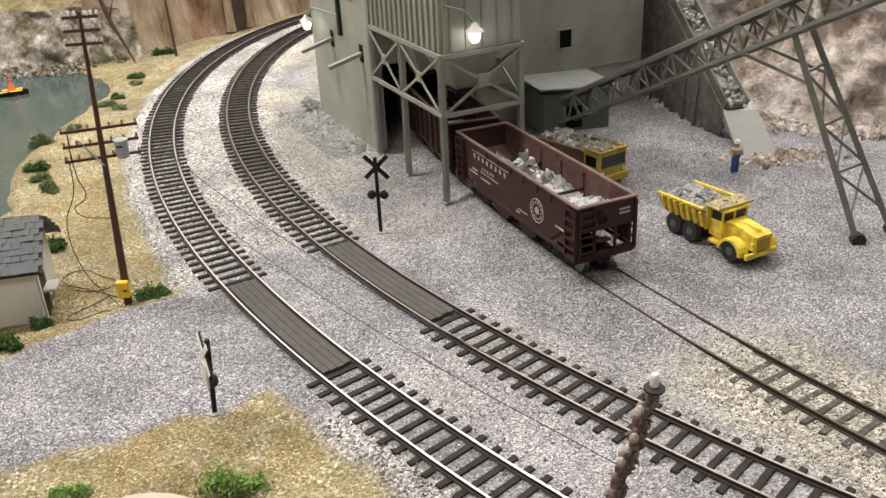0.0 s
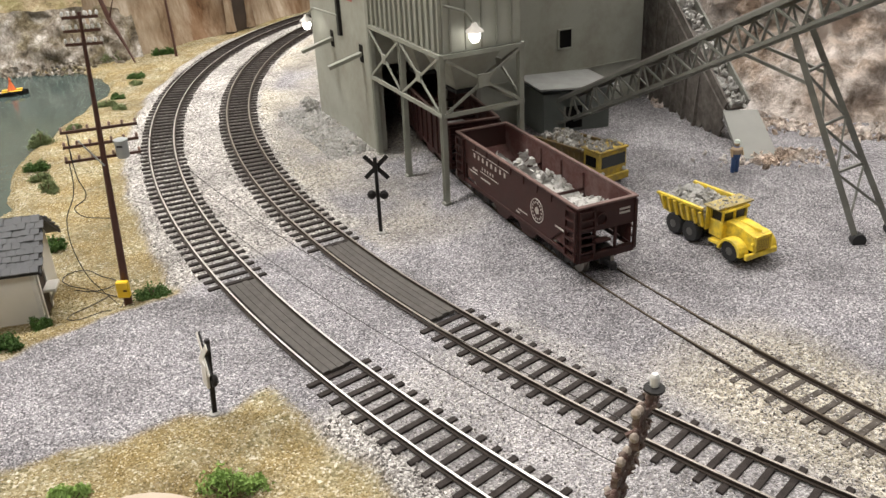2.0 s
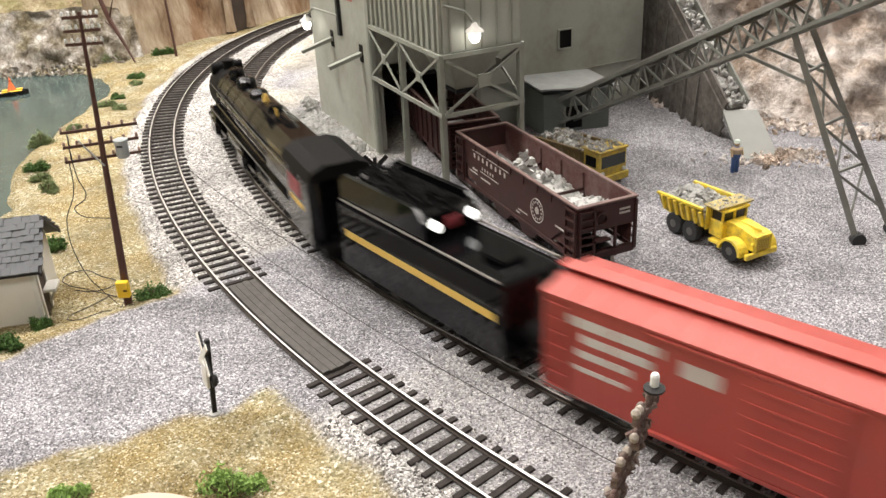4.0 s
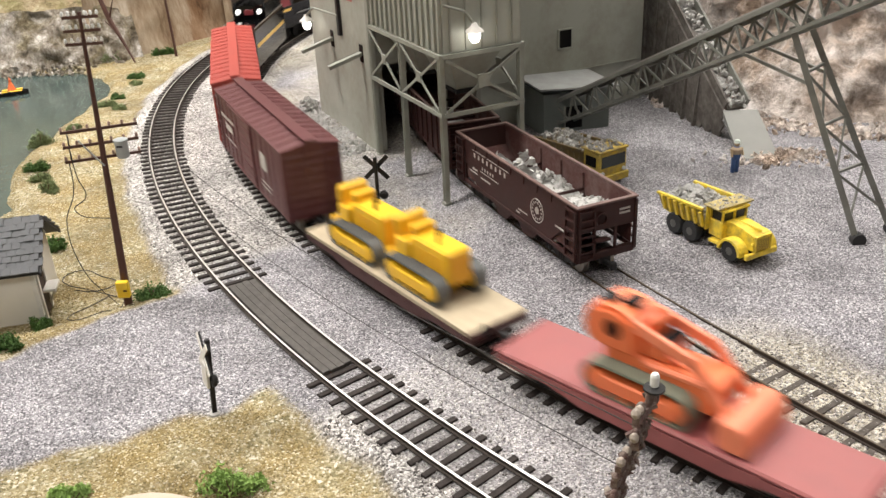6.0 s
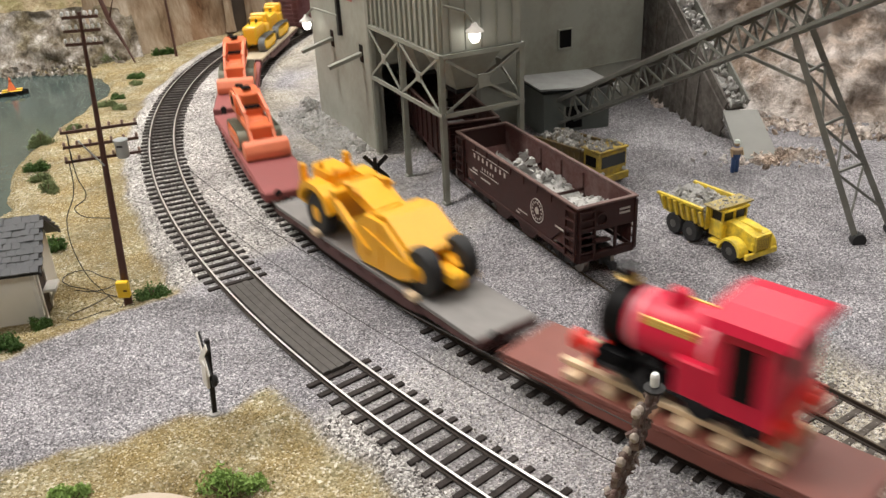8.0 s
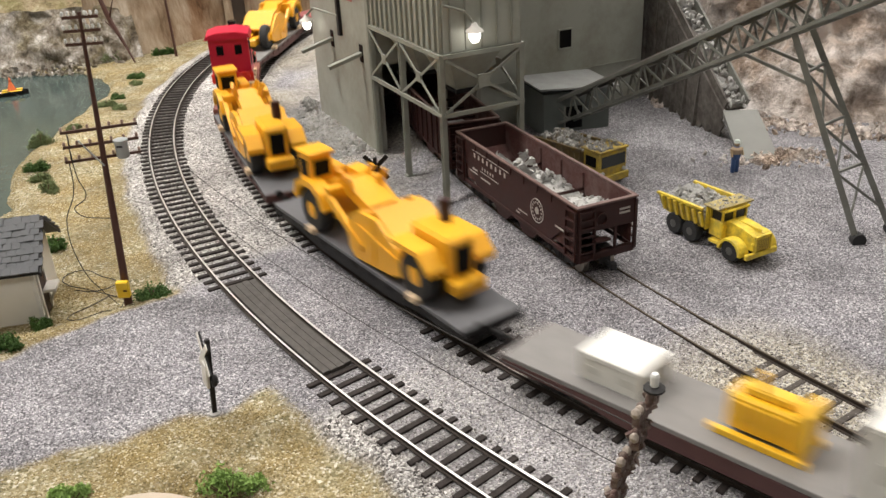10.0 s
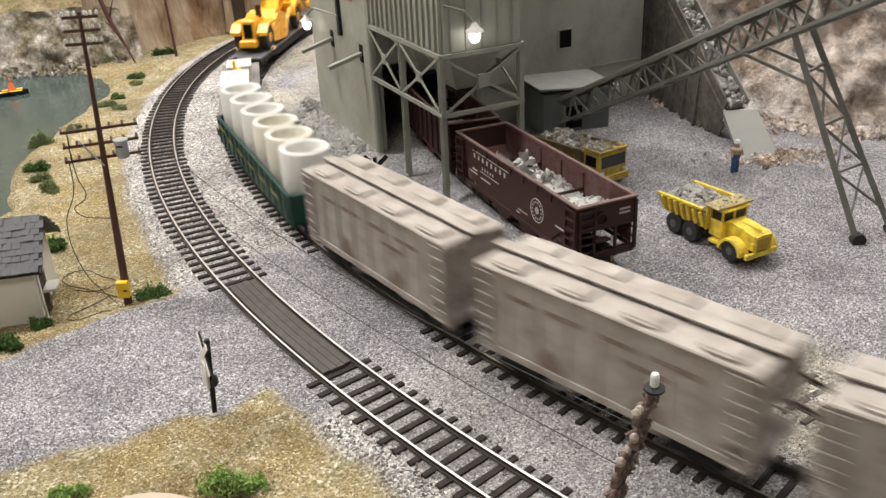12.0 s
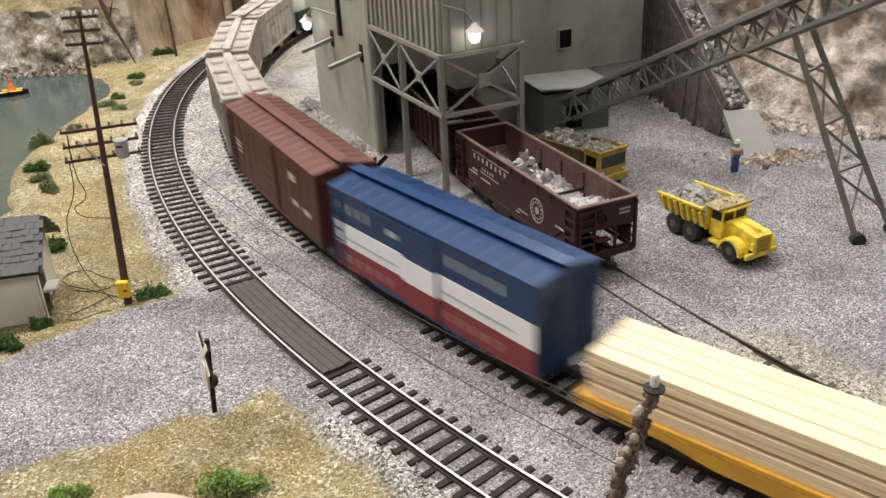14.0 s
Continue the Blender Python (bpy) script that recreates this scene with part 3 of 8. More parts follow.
rock_wall("quarry_face", "rough grey quarry rock face", [(760, 500), (560, 520), (420, 545), (330, 585), (262, 606), (215, 650), (192, 720), (180, 800), (150, 900)], 260, 90, QUARRY, 3, 4.0, 26)
rock_wall("cliff_wall", "brown plaster cliff with upright folds", [(900, 1420), (300, 1420), (0, 1300), (-150, 1160), (-206, 1075), (-262, 1000), (-312, 940), (-345, 915)], 330, 40, CLIFF, 12, 6.0, 9, 9.0)
rock_wall("shore_rocks", "pale rocky bank under a dry slope", [(-300, 925), (-345, 900), (-400, 893), (-480, 890), (-760, 880)], 62, 44, SHORE, 21, 3.0, 19, 0, -16)
rock_wall("hillside", "dry tan hillside above the pond", [(-336, 944), (-400, 924), (-480, 918), (-900, 900)], 320, 200, HILL, 27, 5.0, 16, 0, 12)


def portal():
    t = thing("tunnel_portal", "dark block painted as a shaded recess between plaster pilasters at the cliff foot", "tunnel", spot(-219, 1046, -6, 52))
    # A solid block; its dark colour stands for the shade inside a recess.
    part("recess", box(bmnew(), -12, 12, 5, 40, -4, 110), M("deep_brown_recess_shade", (0.065, 0.047, 0.035), 0.9, vary=0.4, size=14), t)
    for x in (-15, 15):
        b = lathe(bmnew(), [(6.5, 0), (5.2, 12), (4.4, 50), (4.8, 110)], c=(x, 5, 0), n=12)
        for v in b.verts:
            v.co.x += 1.6 * noise.noise(v.co * 0.11)
            v.co.y += 1.6 * noise.noise(v.co * 0.13)
        part("pilaster", b, CLIFF, t, smooth=True)


portal()
# ---- the gravel plant; u runs back along its long side, v across its front ----
PLANT = spot(4, 492, 0, 115.2)          # local x = u, local -y = v


def plant_thing(name, label, category, **k):
    return thing(name, label, category, PLANT, **k)


def uv(u, v, z):
    return (u, -v, z)


def wall_panel(bm, u0, u1, v0, v1, z0, z1):
    return box(bm, u0, u1, -v1, -v0, z0, z1)


def build_plant():
    t = plant_thing("gravel_plant", "tall grey-green gravel plant with an open steel loading bay", "building")
    part("side_wall", wall_panel(bmnew(), 107, 228, 0, 3, -8, 230), SIDING_GREEN, t)
    b = bmnew()
    wall_panel(b, 107, 110, 3.2, 7, -8, 230)
    wall_panel(b, 107, 110, 7, 60, 56, 230)
    wall_panel(b, 107, 110, 60, 226, -8, 230)
    part("front_wall", b, SIDING_GREEN, t)
    part("end_wall", wall_panel(bmnew(), 110.2, 228, 223, 226, -8, 230), SIDING_GREEN, t)
    part("back_wall", wall_panel(bmnew(), 225, 228, 3.2, 222.8, -8, 230), SIDING_GREEN, t)
    part("roof", wall_panel(bmnew(), 104, 231, -3, 229, 230.2, 234), STEEL_GREEN, t)
    for z in (28, 118, 176):
        part("wall_seam", wall_panel(bmnew(), 106.3, 106.8, 62, 225, z, z + 0.8), SIDING_GREEN, t)
    part("corner_trim", wall_panel(bmnew(), 104.5, 109, -1.2, 3.5, -8, 229), STEEL_GREEN, t)
    w = part("window", wall_panel(bmnew(), 106.0, 106.9, 149, 159.5, 47, 60), SOOT_AND_SHADE, t, "black window opening")
    f = bmnew()
    for a in ((148, 149, 46, 61), (159.5, 160.5, 46, 61), (149, 159.5, 46, 47), (149, 159.5, 60, 61)):
        wall_panel(f, 105.6, 106.9, *a)
    part("window_frame", f, SIDING_GREEN, w)
    # the bin over the bay
    bl = bmnew()
    wall_panel(bl, 1.5, 106, 0, 2, 85, 230)
    part("bin_side", bl, SIDING_GREEN, t)
    for k in range(14):
        u = 4 + k * 7.6
        part("rib", wall_panel(bmnew(), u, u + 2.0, -1.6, -0.1, 86, 229), STEEL_GREEN, t)
    part("bin_front", wall_panel(bmnew(), 0, 1.8, 2.2, 52, 85, 230), SIDING_GREEN, t)
    for k in range(5):
        v = 6 + k * 10
        part("batten", wall_panel(bmnew(), -0.9, -0.1, v, v + 0.9, 86, 229), STEEL_GREEN, t)
    part("bin_far_side", wall_panel(bmnew(), 2, 106, 52.2, 54, 85, 230), SIDING_GREEN, t)
    # The bin's underside is plain near-black, unlike the green cladding.
    part("bin_floor", wall_panel(bmnew(), 2, 106, 2.2, 52, 82, 84.8), SOOT_AND_SHADE, t)
    for u in (28, 80):
        part("hopper_spout", box(bmnew(), u - 7, u + 7, -32, -20, 57, 82, 0, (-15, -12)), SIDING_GREEN, t, "steep grey-green loading funnel")
        part("spout_gate", box(bmnew(), u - 8, u + 8, -33, -19, 54.5, 57, 0.3), DARK_IRON, t)
    for u, v in ((0, 0), (55, 0), (104, 0), (0, 52), (55, 52), (104, 52)):
        p = bmnew()
        wall_panel(p, u - 1.6, u + 1.6, v - 0.4, v + 0.4, -7, 85)
        wall_panel(p, u - 1.7, u - 1.1, v - 1.6, v + 1.6, -7, 85)
        wall_panel(p, u + 1.1, u + 1.7, v - 1.6, v + 1.6, -7, 85)
        part("post", p, STEEL_GREEN, t)
        part("footing", box(bmnew(), u - 2.4, u + 2.4, -v - 2.4, -v + 2.4, -9, -4, 0.4), STEEL_GREEN, t)
    for z in (50, 84):
        for v in (0, 52):
            part("beam", bar(bmnew(), uv(-2, v - 1.2 if v == 0 else v + 1.2, z), uv(104, v - 1.2 if v == 0 else v + 1.2, z), 1.4, 2.5), STEEL_GREEN, t)
        part("beam", bar(bmnew(), uv(-2.4, 0, z), uv(-2.4, 52, z), 1.4, 2.5), STEEL_GREEN, t)
    for u0, u1 in ((2, 53), (57, 103)):
        for v in (-1.4, 53.4):
            part("brace", bar(bmnew(), uv(u0, v, 82), uv(u1, v, 52), 0.8, 1.5), STEEL_GREEN, t)
            part("brace", bar(bmnew(), uv(u0, v, 52), uv(u1, v, 82), 0.8, 1.5), STEEL_GREEN, t)
            part("gusset", wall_panel(bmnew(), (u0 + u1) / 2 - 3, (u0 + u1) / 2 + 3, v - 0.7, v + 0.7, 64, 70), STEEL_GREEN, t)
    part("brace", bar(bmnew(), uv(-2.6, 2, 82), uv(-2.6, 50, 52), 0.8, 1.6), STEEL_GREEN, t)
    part("brace", bar(bmnew(), uv(-2.6, 2, 52), uv(-2.6, 50, 82), 0.8, 1.6), STEEL_GREEN, t)
    part("gusset", wall_panel(bmnew(), -3.6, -1.9, 22, 30, 63.5, 71), STEEL_GREEN, t)
    # arms on the side wall
    for u in (124, 182):
        part("side_arm", bar(bmnew(), uv(u, 0, 62), uv(u + 2, -24, 55), 4.5, 2.4), STEEL_GREEN, t)
        part("arm_slot", wall_panel(bmnew(), u - 3, u + 3, -0.5, -0.1, 56, 68), SOOT_AND_SHADE, t)
    part("hanger", bar(bmnew(), uv(161, -1.2, 68), uv(161, -1.2, 120), 2.5, 4), DARK_IRON, t)
    part("stain", wall_panel(bmnew(), 134, 148, -0.4, -0.1, 95, 101), M("faded_red_paint", (0.45, 0.12, 0.1), 0.7), t, "faded red painted sign")
    # lamps
    for name, wallp, tip, lamp in (("bay_lamp", (0, 3, 112), (-5, 14, 108), (-8, 18, 95)), ("side_lamp", (161, -2, 82), (190, -10, 84), (206, -11, 70))):
        l = plant_thing(name, "goose-neck yard lamp with a glowing white bulb", "lamp", group="plant lamps")
        b = bmnew()
        rod(b, uv(*wallp), uv(*tip), 0.8, n=8)
        rod(b, uv(*tip), uv(lamp[0], lamp[1], lamp[2] + 6), 0.8, n=8)
        part("neck", b, STEEL_GREEN, l)
        part("shade", lathe(bmnew(), [(1.2, 7), (2.2, 5), (4.6, 3.2), (5.2, 2.0), (4.4, 2.3), (1.6, 4.4)], c=uv(*lamp), n=20), WHITE, l, "white enamel shade", smooth=True)
        part("bulb", lathe(bmnew(), [(0, -4.4), (1.9, -3.8), (3.0, -2.0), (3.3, 0.4), (2.8, 2.4), (1.6, 4.0)], c=uv(*lamp), n=16), glow("warm_bulb", (1, 0.96, 0.9), 6.0), l, "glowing bulb", smooth=True)


build_plant()


def build_shed():
    t = thing("tool_shed", "small dark grey-green shed with a pale metal roof", "shed", spot(91.5, 646, -5, 107))
    # local x along its long side, y across
    wallm = M("dark_shed_wall", (0.17, 0.19, 0.175), 0.7, vary=0.2, size=12, bump=0.1)
    part("wall", box(bmnew(), -36, 36, -25, 27, -3, 31, 0.4), wallm, t)
    b = prism(bmnew(), [(-30, 31.2), (32, 35.5), (32, 36.8), (-30, 32.5)], -41, 39, "x")
    part("roof", b, M("pale_metal_roof", (0.30, 0.31, 0.30), 0.55, vary=0.12, size=12, dirt=(0.2, 0.19, 0.18), dirt_amount=0.5), t)
    d = part("doorway", box(bmnew(), -36.6, -36.1, -3, 10, 4, 20), SOOT_AND_SHADE, t)
    part("frame", box(bmnew(), -36.9, -36.2, 10.1, 11.4, 3, 21), STEEL_GREEN, d)


build_shed()


def build_conveyor():
    t = thing("conveyor", "inclined grey steel lattice conveyor on tall legs", "conveyor")
    a, b = Vector((93, 609, 4)), Vector((205, 362, 138))
    d = (b - a).normalized()
    s = d.cross(Vector((0, 0, 1))).normalized()
    up = s.cross(d).normalized()
    H, W, L = 15.0, 6.0, (b - a).length
    for sg in (-1, 1):
        for h in (0, H):
            part("chord", bar(bmnew(), a + s * sg * W + up * h, b + s * sg * W + up * h, 1.8, 2.2 if h else 1.8), CONVEYOR_STEEL, t)
        n = 22
        for k in range(n):
            p, q = a + d * (L * k / n) + s * sg * W, a + d * (L * (k + 1) / n) + s * sg * W
            part("lattice", bar(bmnew(), p + up * (0 if k % 2 else H), q + up * (H if k % 2 else 0), 0.8, 1.3), CONVEYOR_STEEL, t)
            if k % 2 == 0:
                part("lattice_post", bar(bmnew(), p, p + up * H, 0.8, 1.1), CONVEYOR_STEEL, t)
    for k in range(12):
        p = a + d * (L * k / 11)
        part("cross_tie", bar(bmnew(), p - s * W, p + s * W, 0.9, 1.2), CONVEYOR_STEEL, t)
    belt = bmnew()
    bar(belt, a + up * (H + 1.6), b + up * (H + 1.6), 2 * W + 1, 0.9)
    part("belt", belt, M("grey_belt", (0.3, 0.29, 0.27), 0.8, vary=0.2, size=10), t)
    feet = [(Vector((215, 409, -4)), Vector((177, 424, 97))), (Vector((238, 420, -4)), Vector((189, 434, 99)))]
    feet = [(f, f.lerp(h, 1.09)) for f, h in feet]
    for f, h in feet:
        part("leg", bar(bmnew(), f, h, 3.0, 3.0), CONVEYOR_STEEL, t)
        part("foot", lathe(bmnew(), [(3.6, -2.4), (3.9, -1), (3.9, 1), (3.6, 2.4)], "y", c=(f.x, f.y, f.z + 2), n=14), RUBBER, t)
    for p, q in ((0.12, 0.34), (0.34, 0.12), (0.34, 0.56), (0.56, 0.34), (0.56, 0.8), (0.8, 0.56), (0.34, 0.34), (0.56, 0.56), (0.8, 0.8)):
        part("strut", bar(bmnew(), feet[0][0].lerp(feet[0][1], p), feet[1][0].lerp(feet[1][1], q), 1.1, 1.3), CONVEYOR_STEEL, t)
    for f, h in feet:
        part("knee_brace", bar(bmnew(), f.lerp(h, 0.75), h - d * 38 - up * 2, 1.4, 1.6), CONVEYOR_STEEL, t)


build_conveyor()


def build_chute():
    t = thing("rock_chute", "timber rock chute ending in a grey steel slab", "chute")
    lo, hi = Vector((206, 582, 16)), Vector((163, 765, 142))
    d = (hi - lo).normalized()
    s = d.cross(Vector((0, 0, 1))).normalized()
    part("trough", bar(bmnew(), lo, hi, 15, 2.4), DARK_TIMBER, t)
    for sg in (-1, 1):
        part("side_board", bar(bmnew(), lo + s * sg * 8.2 + Vector((0, 0, 3)), hi + s * sg * 8.2 + Vector((0, 0, 3)), 1.4, 7), DARK_TIMBER if sg < 0 else CONVEYOR_STEEL, t)
    # timber bents that carry the trough
    for k in range(2, 11):
        c = lo.lerp(hi, k / 11)
        a, b = c - s * 9 - Vector((0, 0, 2)), c + s * 9 - Vector((0, 0, 2))
        fa, fb = Vector((a.x - 3, a.y, -6)), Vector((b.x - 1, b.y, -6))
        part("bent_post", bar(bmnew(), fa, a, 2.6, 2.6), DARK_TIMBER, t)
        part("bent_post", bar(bmnew(), fb, b, 2.6, 2.6), DARK_TIMBER, t)
        part("bent_cap", bar(bmnew(), a - s * 2, b + s * 2, 2.8, 2.8), DARK_TIMBER, t)
    # added dark boards on the trestle's near side, standing for dark rock and shadow
    for k in range(15):
        drop = 5 + 8.4 * k
        f = max(0.0, (drop - 20) / (hi.z - lo.z))
        a, b = lo.lerp(hi, f) - s * 9.8 - Vector((0, 0, drop)), hi - s * 9.8 - Vector((0, 0, drop))
        part("lagging_board", bar(bmnew(), a, b, 1.4, 8.0), DARK_TIMBER, t)
    b = bmnew()
    vs = [b.verts.new(c) for c in ((196, 538, -4), (221, 536, -4), (219, 578, 16), (196, 580, 16), (196, 539.5, -6), (221, 537.5, -6), (219, 579.5, 13.5), (196, 581.5, 13.5))]
    for f in ((0, 1, 2, 3), (7, 6, 5, 4), (0, 4, 5, 1), (1, 5, 6, 2), (2, 6, 7, 3), (3, 7, 4, 0)):
        b.faces.new([vs[i] for i in f])
    part("slab", b, M("grey_slab", (0.27, 0.27, 0.25), 0.7, vary=0.12, size=12), t, "pale grey steel slab")
    return lo, hi


CHUTE = build_chute()
# ---- rolling stock; local x forward, y left, z up from the rail heads ----
SPEED = 270.0                      # millimetres a second along the main track
MOVING = []                        # (thing, place in the train, distance between bogies, offset in the car's space)


def enlist(t, place, wheelbase, m=None):
    MOVING.append((t, place, wheelbase, m or Matrix.Identity(4)))
    return t


WHEEL_RIM = M("worn_wheel_rim", (0.3, 0.28, 0.25), 0.4, 0.8, vary=0.2, size=3, bump=0.05)


def bogie(t, x, material=DARK_IRON):
    """Two axles, side frames with springs and a bolster."""
    for dx in (-10.5, 10.5):
        b = bmnew()
        for y in (-7.6, 7.6):
            sg = 1 if y > 0 else -1
            lathe(b, [(1, y - 1.3), (5.3, y - 1.2), (5.3, y + 1.2), (1, y + 1.3)], "y", (x + dx, 0, 5.0), 16)
            lathe(b, [(5.9, y - sg * 1.2 - 0.3), (5.9, y - sg * 1.2 + 0.3)], "y", (x + dx, 0, 5.0), 16)
        rod(b, (x + dx, -8, 5), (x + dx, 8, 5), 1.2)
        part("wheelset", b, WHEEL_RIM, t)
    for y in (-11, 11):
        b = prism(bmnew(), [(x - 13, 5.5), (x - 12, 7), (x - 4, 8.6), (x + 4, 8.6), (x + 12, 7), (x + 13, 5.5), (x + 12, 4), (x + 8, 4.2), (x + 4, 2.4), (x - 4, 2.4), (x - 8, 4.2), (x - 12, 4)], y - 0.9, y + 0.9)
        for k in (-2, 0, 2):
            rod(b, (x + k, y * 1.06, 3.2), (x + k, y * 1.06, 6.4), 0.8)
        for k in (-10.5, 10.5):
            box(b, x + k - 1.6, x + k + 1.6, y * 1.1 - 0.7, y * 1.1 + 0.7, 3.6, 6.4, 0.3)
        part("bogie_frame", b, material, t)
    part("bolster", box(bmnew(), x - 2.5, x + 2.5, -11, 11, 5, 8.4, 0.4), material, t)


def coupler(t, x, sg):
    b = box(bmnew(), min(x, x + sg * 6), max(x, x + sg * 6), -1, 1, 6.6, 8.8, 0.2)
    box(b, x + sg * 6 - 1.6, x + sg * 6 + 1.6, -2, 1.6, 6, 9.6, 0.5)
    part("coupler", b, DARK_IRON, t)


def ladder(t, x, y, z0, z1, material, along="x", w=8.0, n=6, thick=0.7):
    """Two stiles with separate rungs."""
    put = (lambda q, z: (x + q, y, z)) if along == "x" else (lambda q, z: (x, y + q, z))
    stile = part("ladder_stile", bar(bmnew(), put(-w / 2, z0 - 0.6), put(-w / 2, z1 + 0.6), thick, thick), material, t)
    part("ladder_stile", bar(bmnew(), put(w / 2, z0 - 0.6), put(w / 2, z1 + 0.6), thick, thick), material, t)
    for k in range(n):
        z = z0 + (z1 - z0) * k / (n - 1)
        part("rung", bar(bmnew(), put(-w / 2, z), put(w / 2, z), thick, thick), material, stile)


def underframe(t, L, material):
    part("centre_sill", box(bmnew(), -L / 2, L / 2, -3.2, 3.2, 6.6, 10.5, 0.3), material, t)
    x = L / 2 - 21
    bogie(t, x)
    bogie(t, -x)
    coupler(t, L / 2, 1)
    coupler(t, -L / 2, -1)


def car(name, label, front, rear, category="freight car", group="freight train"):
    L = front - rear
    t = thing(name, label, category, group=group)
    enlist(t, (front + rear) / 2, L - 42)
    return t, L


def marks(t, y, rows, material, name="lettering"):
    """Unreadable lettering as plain bars on a car side: (x0, x1, z0, z1)."""
    sg = 1 if y > 0 else -1
    b = bmnew()
    for x0, x1, z0, z1 in rows:
        box(b, x0, x1, min(y, y + sg * 0.12), max(y, y + sg * 0.12), z0, z1)
    tagged(part(name, b, material, t), kind="stuff")


LETTER = M("faded_white_lettering", (0.52, 0.49, 0.45), 0.7, vary=0.1, size=3, bump=0)


def boxcar(label, front, rear, body, roofm, style):
    t, L = car("boxcar", label, front, rear)
    h, W, top = L / 2, 16.4, 49.5
    mats = [body]
    b = box(bmnew(), -h, h, -W, W, 9, top, 0.3)
    part("body", b, mats, t)
    part("side_sill", box(bmnew(), -h * 0.55, h * 0.55, -W - 0.2, W + 0.2, 7.4, 9.2, 0.2), body, t)
    part("roof", prism(bmnew(), [(-W - 0.7, top - 0.4), (W + 0.7, top - 0.4), (W + 0.7, top + 0.5), (0, top + 3.2), (-W - 0.7, top + 0.5)], -h - 0.5, h + 0.5, "x"), roofm, t)
    n = 15
    for k in range(1, n):
        x = -h + L * k / n
        b = bmnew()
        for sg in (-1, 1):
            bar(b, (x, sg * (W + 0.4), top + 0.75), (x, 0, top + 3.4), 1.0, 0.6)
        part("roof_rib", b, roofm, t)
    b = box(bmnew(), -h - 2, h + 2, -3.4, 3.4, top + 4.3, top + 5.0, 0.1)
    for k in range(9):
        x = -h + L * (k + 0.5) / 9
        box(b, x - 0.6, x + 0.6, -3, 3, top + 2.6, top + 4.4)
    part("roof_walk", b, roofm, t)
    for sg in (-1, 1):
        y = sg * W
        if style == "rib":
            for k in range(13):
                x = -h + L * (k + 0.5) / 13
                if abs(x) > L * 0.13:
                    part("side_rib", box(bmnew(), x - 0.5, x + 0.5, min(y, y + sg * 0.5), max(y, y + sg * 0.5), 10, top - 1), body, t)
        elif style == "panel":
            for x in (-h * 0.85, -h * 0.68, -h * 0.5, -h * 0.33, h * 0.33, h * 0.5, h * 0.68, h * 0.85):
                part("side_seam", box(bmnew(), x - 0.35, x + 0.35, min(y, y + sg * 0.25), max(y, y + sg * 0.25), 10, top - 1), body, t)
        d = part("door", box(bmnew(), -L * 0.085, L * 0.085, min(y, y + sg * 1.1), max(y, y + sg * 1.1), 10.4, top - 2.5, 0.25), body, t)
        b = bmnew()
        for k in range(6):
            z = 14 + k * 5.6
            box(b, -L * 0.075, L * 0.075, min(y + sg * 1.1, y + sg * 1.6), max(y + sg * 1.1, y + sg * 1.6), z, z + 0.9)
        part("door_rib", b, body, d)
        part("door_track", box(bmnew(), -L * 0.1, L * 0.27, min(y, y + sg * 1.4), max(y, y + sg * 1.4), 9.2, 10.2), body, t)
        part("door_rail", box(bmnew(), -L * 0.1, L * 0.27, min(y, y + sg * 1.2), max(y, y + sg * 1.2), top - 2.2, top - 1.2), body, t)
        ladder(t, sg * (h - 6), y + sg * 0.9, 12, top - 3, body, "x", 7, 7)
    for sg in (-1, 1):
        b = bmnew()
        for k in range(8):
            z = 12.5 + k * 4.6
            box(b, min(sg * h, sg * (h + 0.9)), max(sg * h, sg * (h + 0.9)), -W + 1, W - 1, z, z + 1.7, 0.3)
        part("end_corrugation", b, body, t)
        ladder(t, sg * (h + 1.4), -W + 5, 12, top - 3, body, "y", 7, 7)
        rod_b = bmnew()
        rod(rod_b, (sg * (h + 2.2), 4, 30), (sg * (h + 2.2), 4, top + 2), 0.4)
        lathe(rod_b, [(2.6, -0.3), (2.6, 0.3)], "x", (sg * (h + 2.4), 4, 38), 12)
        part("brake_wheel", rod_b, body, t)
    underframe(t, L, DARK_IRON)
    return t, L


RED = M("bright_boxcar_red", (0.37, 0.056, 0.042), 0.45, vary=0.10, size=14, bump=0.04, dirt=(0.25, 0.06, 0.05), dirt_amount=0.4)
MAROON = M("maroon_boxcar_paint", (0.115, 0.035, 0.037), 0.42, vary=0.10, size=14, bump=0.04, dirt=(0.14, 0.06, 0.06), dirt_amount=0.4)
# One red-brown paint in two tones: shaded sides, then the roof as lit.
BROWN_SHADED = M("shaded_red_brown_boxcar_paint", (0.085, 0.026, 0.018), 0.5, vary=0.12, size=14, bump=0.04, dirt=(0.07, 0.028, 0.022), dirt_amount=0.4, spec=0.3)
BROWN_LIT_ROOF = M("lit_red_brown_roof", (0.13, 0.045, 0.033), 0.55, vary=0.15, size=14, bump=0.05, dirt=(0.12, 0.06, 0.05), dirt_amount=0.5)
BLUE = M("blue_boxcar_paint", (0.012, 0.042, 0.125), 0.3, vary=0.12, size=14, bump=0.03)
CLEAN_WHITE = M("clean_white_paint", (0.82, 0.83, 0.84), 0.45, vary=0.05, size=10, bump=0.02)
STRIPE_RED = M("dark_red_stripe_paint", (0.22, 0.028, 0.035), 0.45, vary=0.1, size=14, bump=0.03)


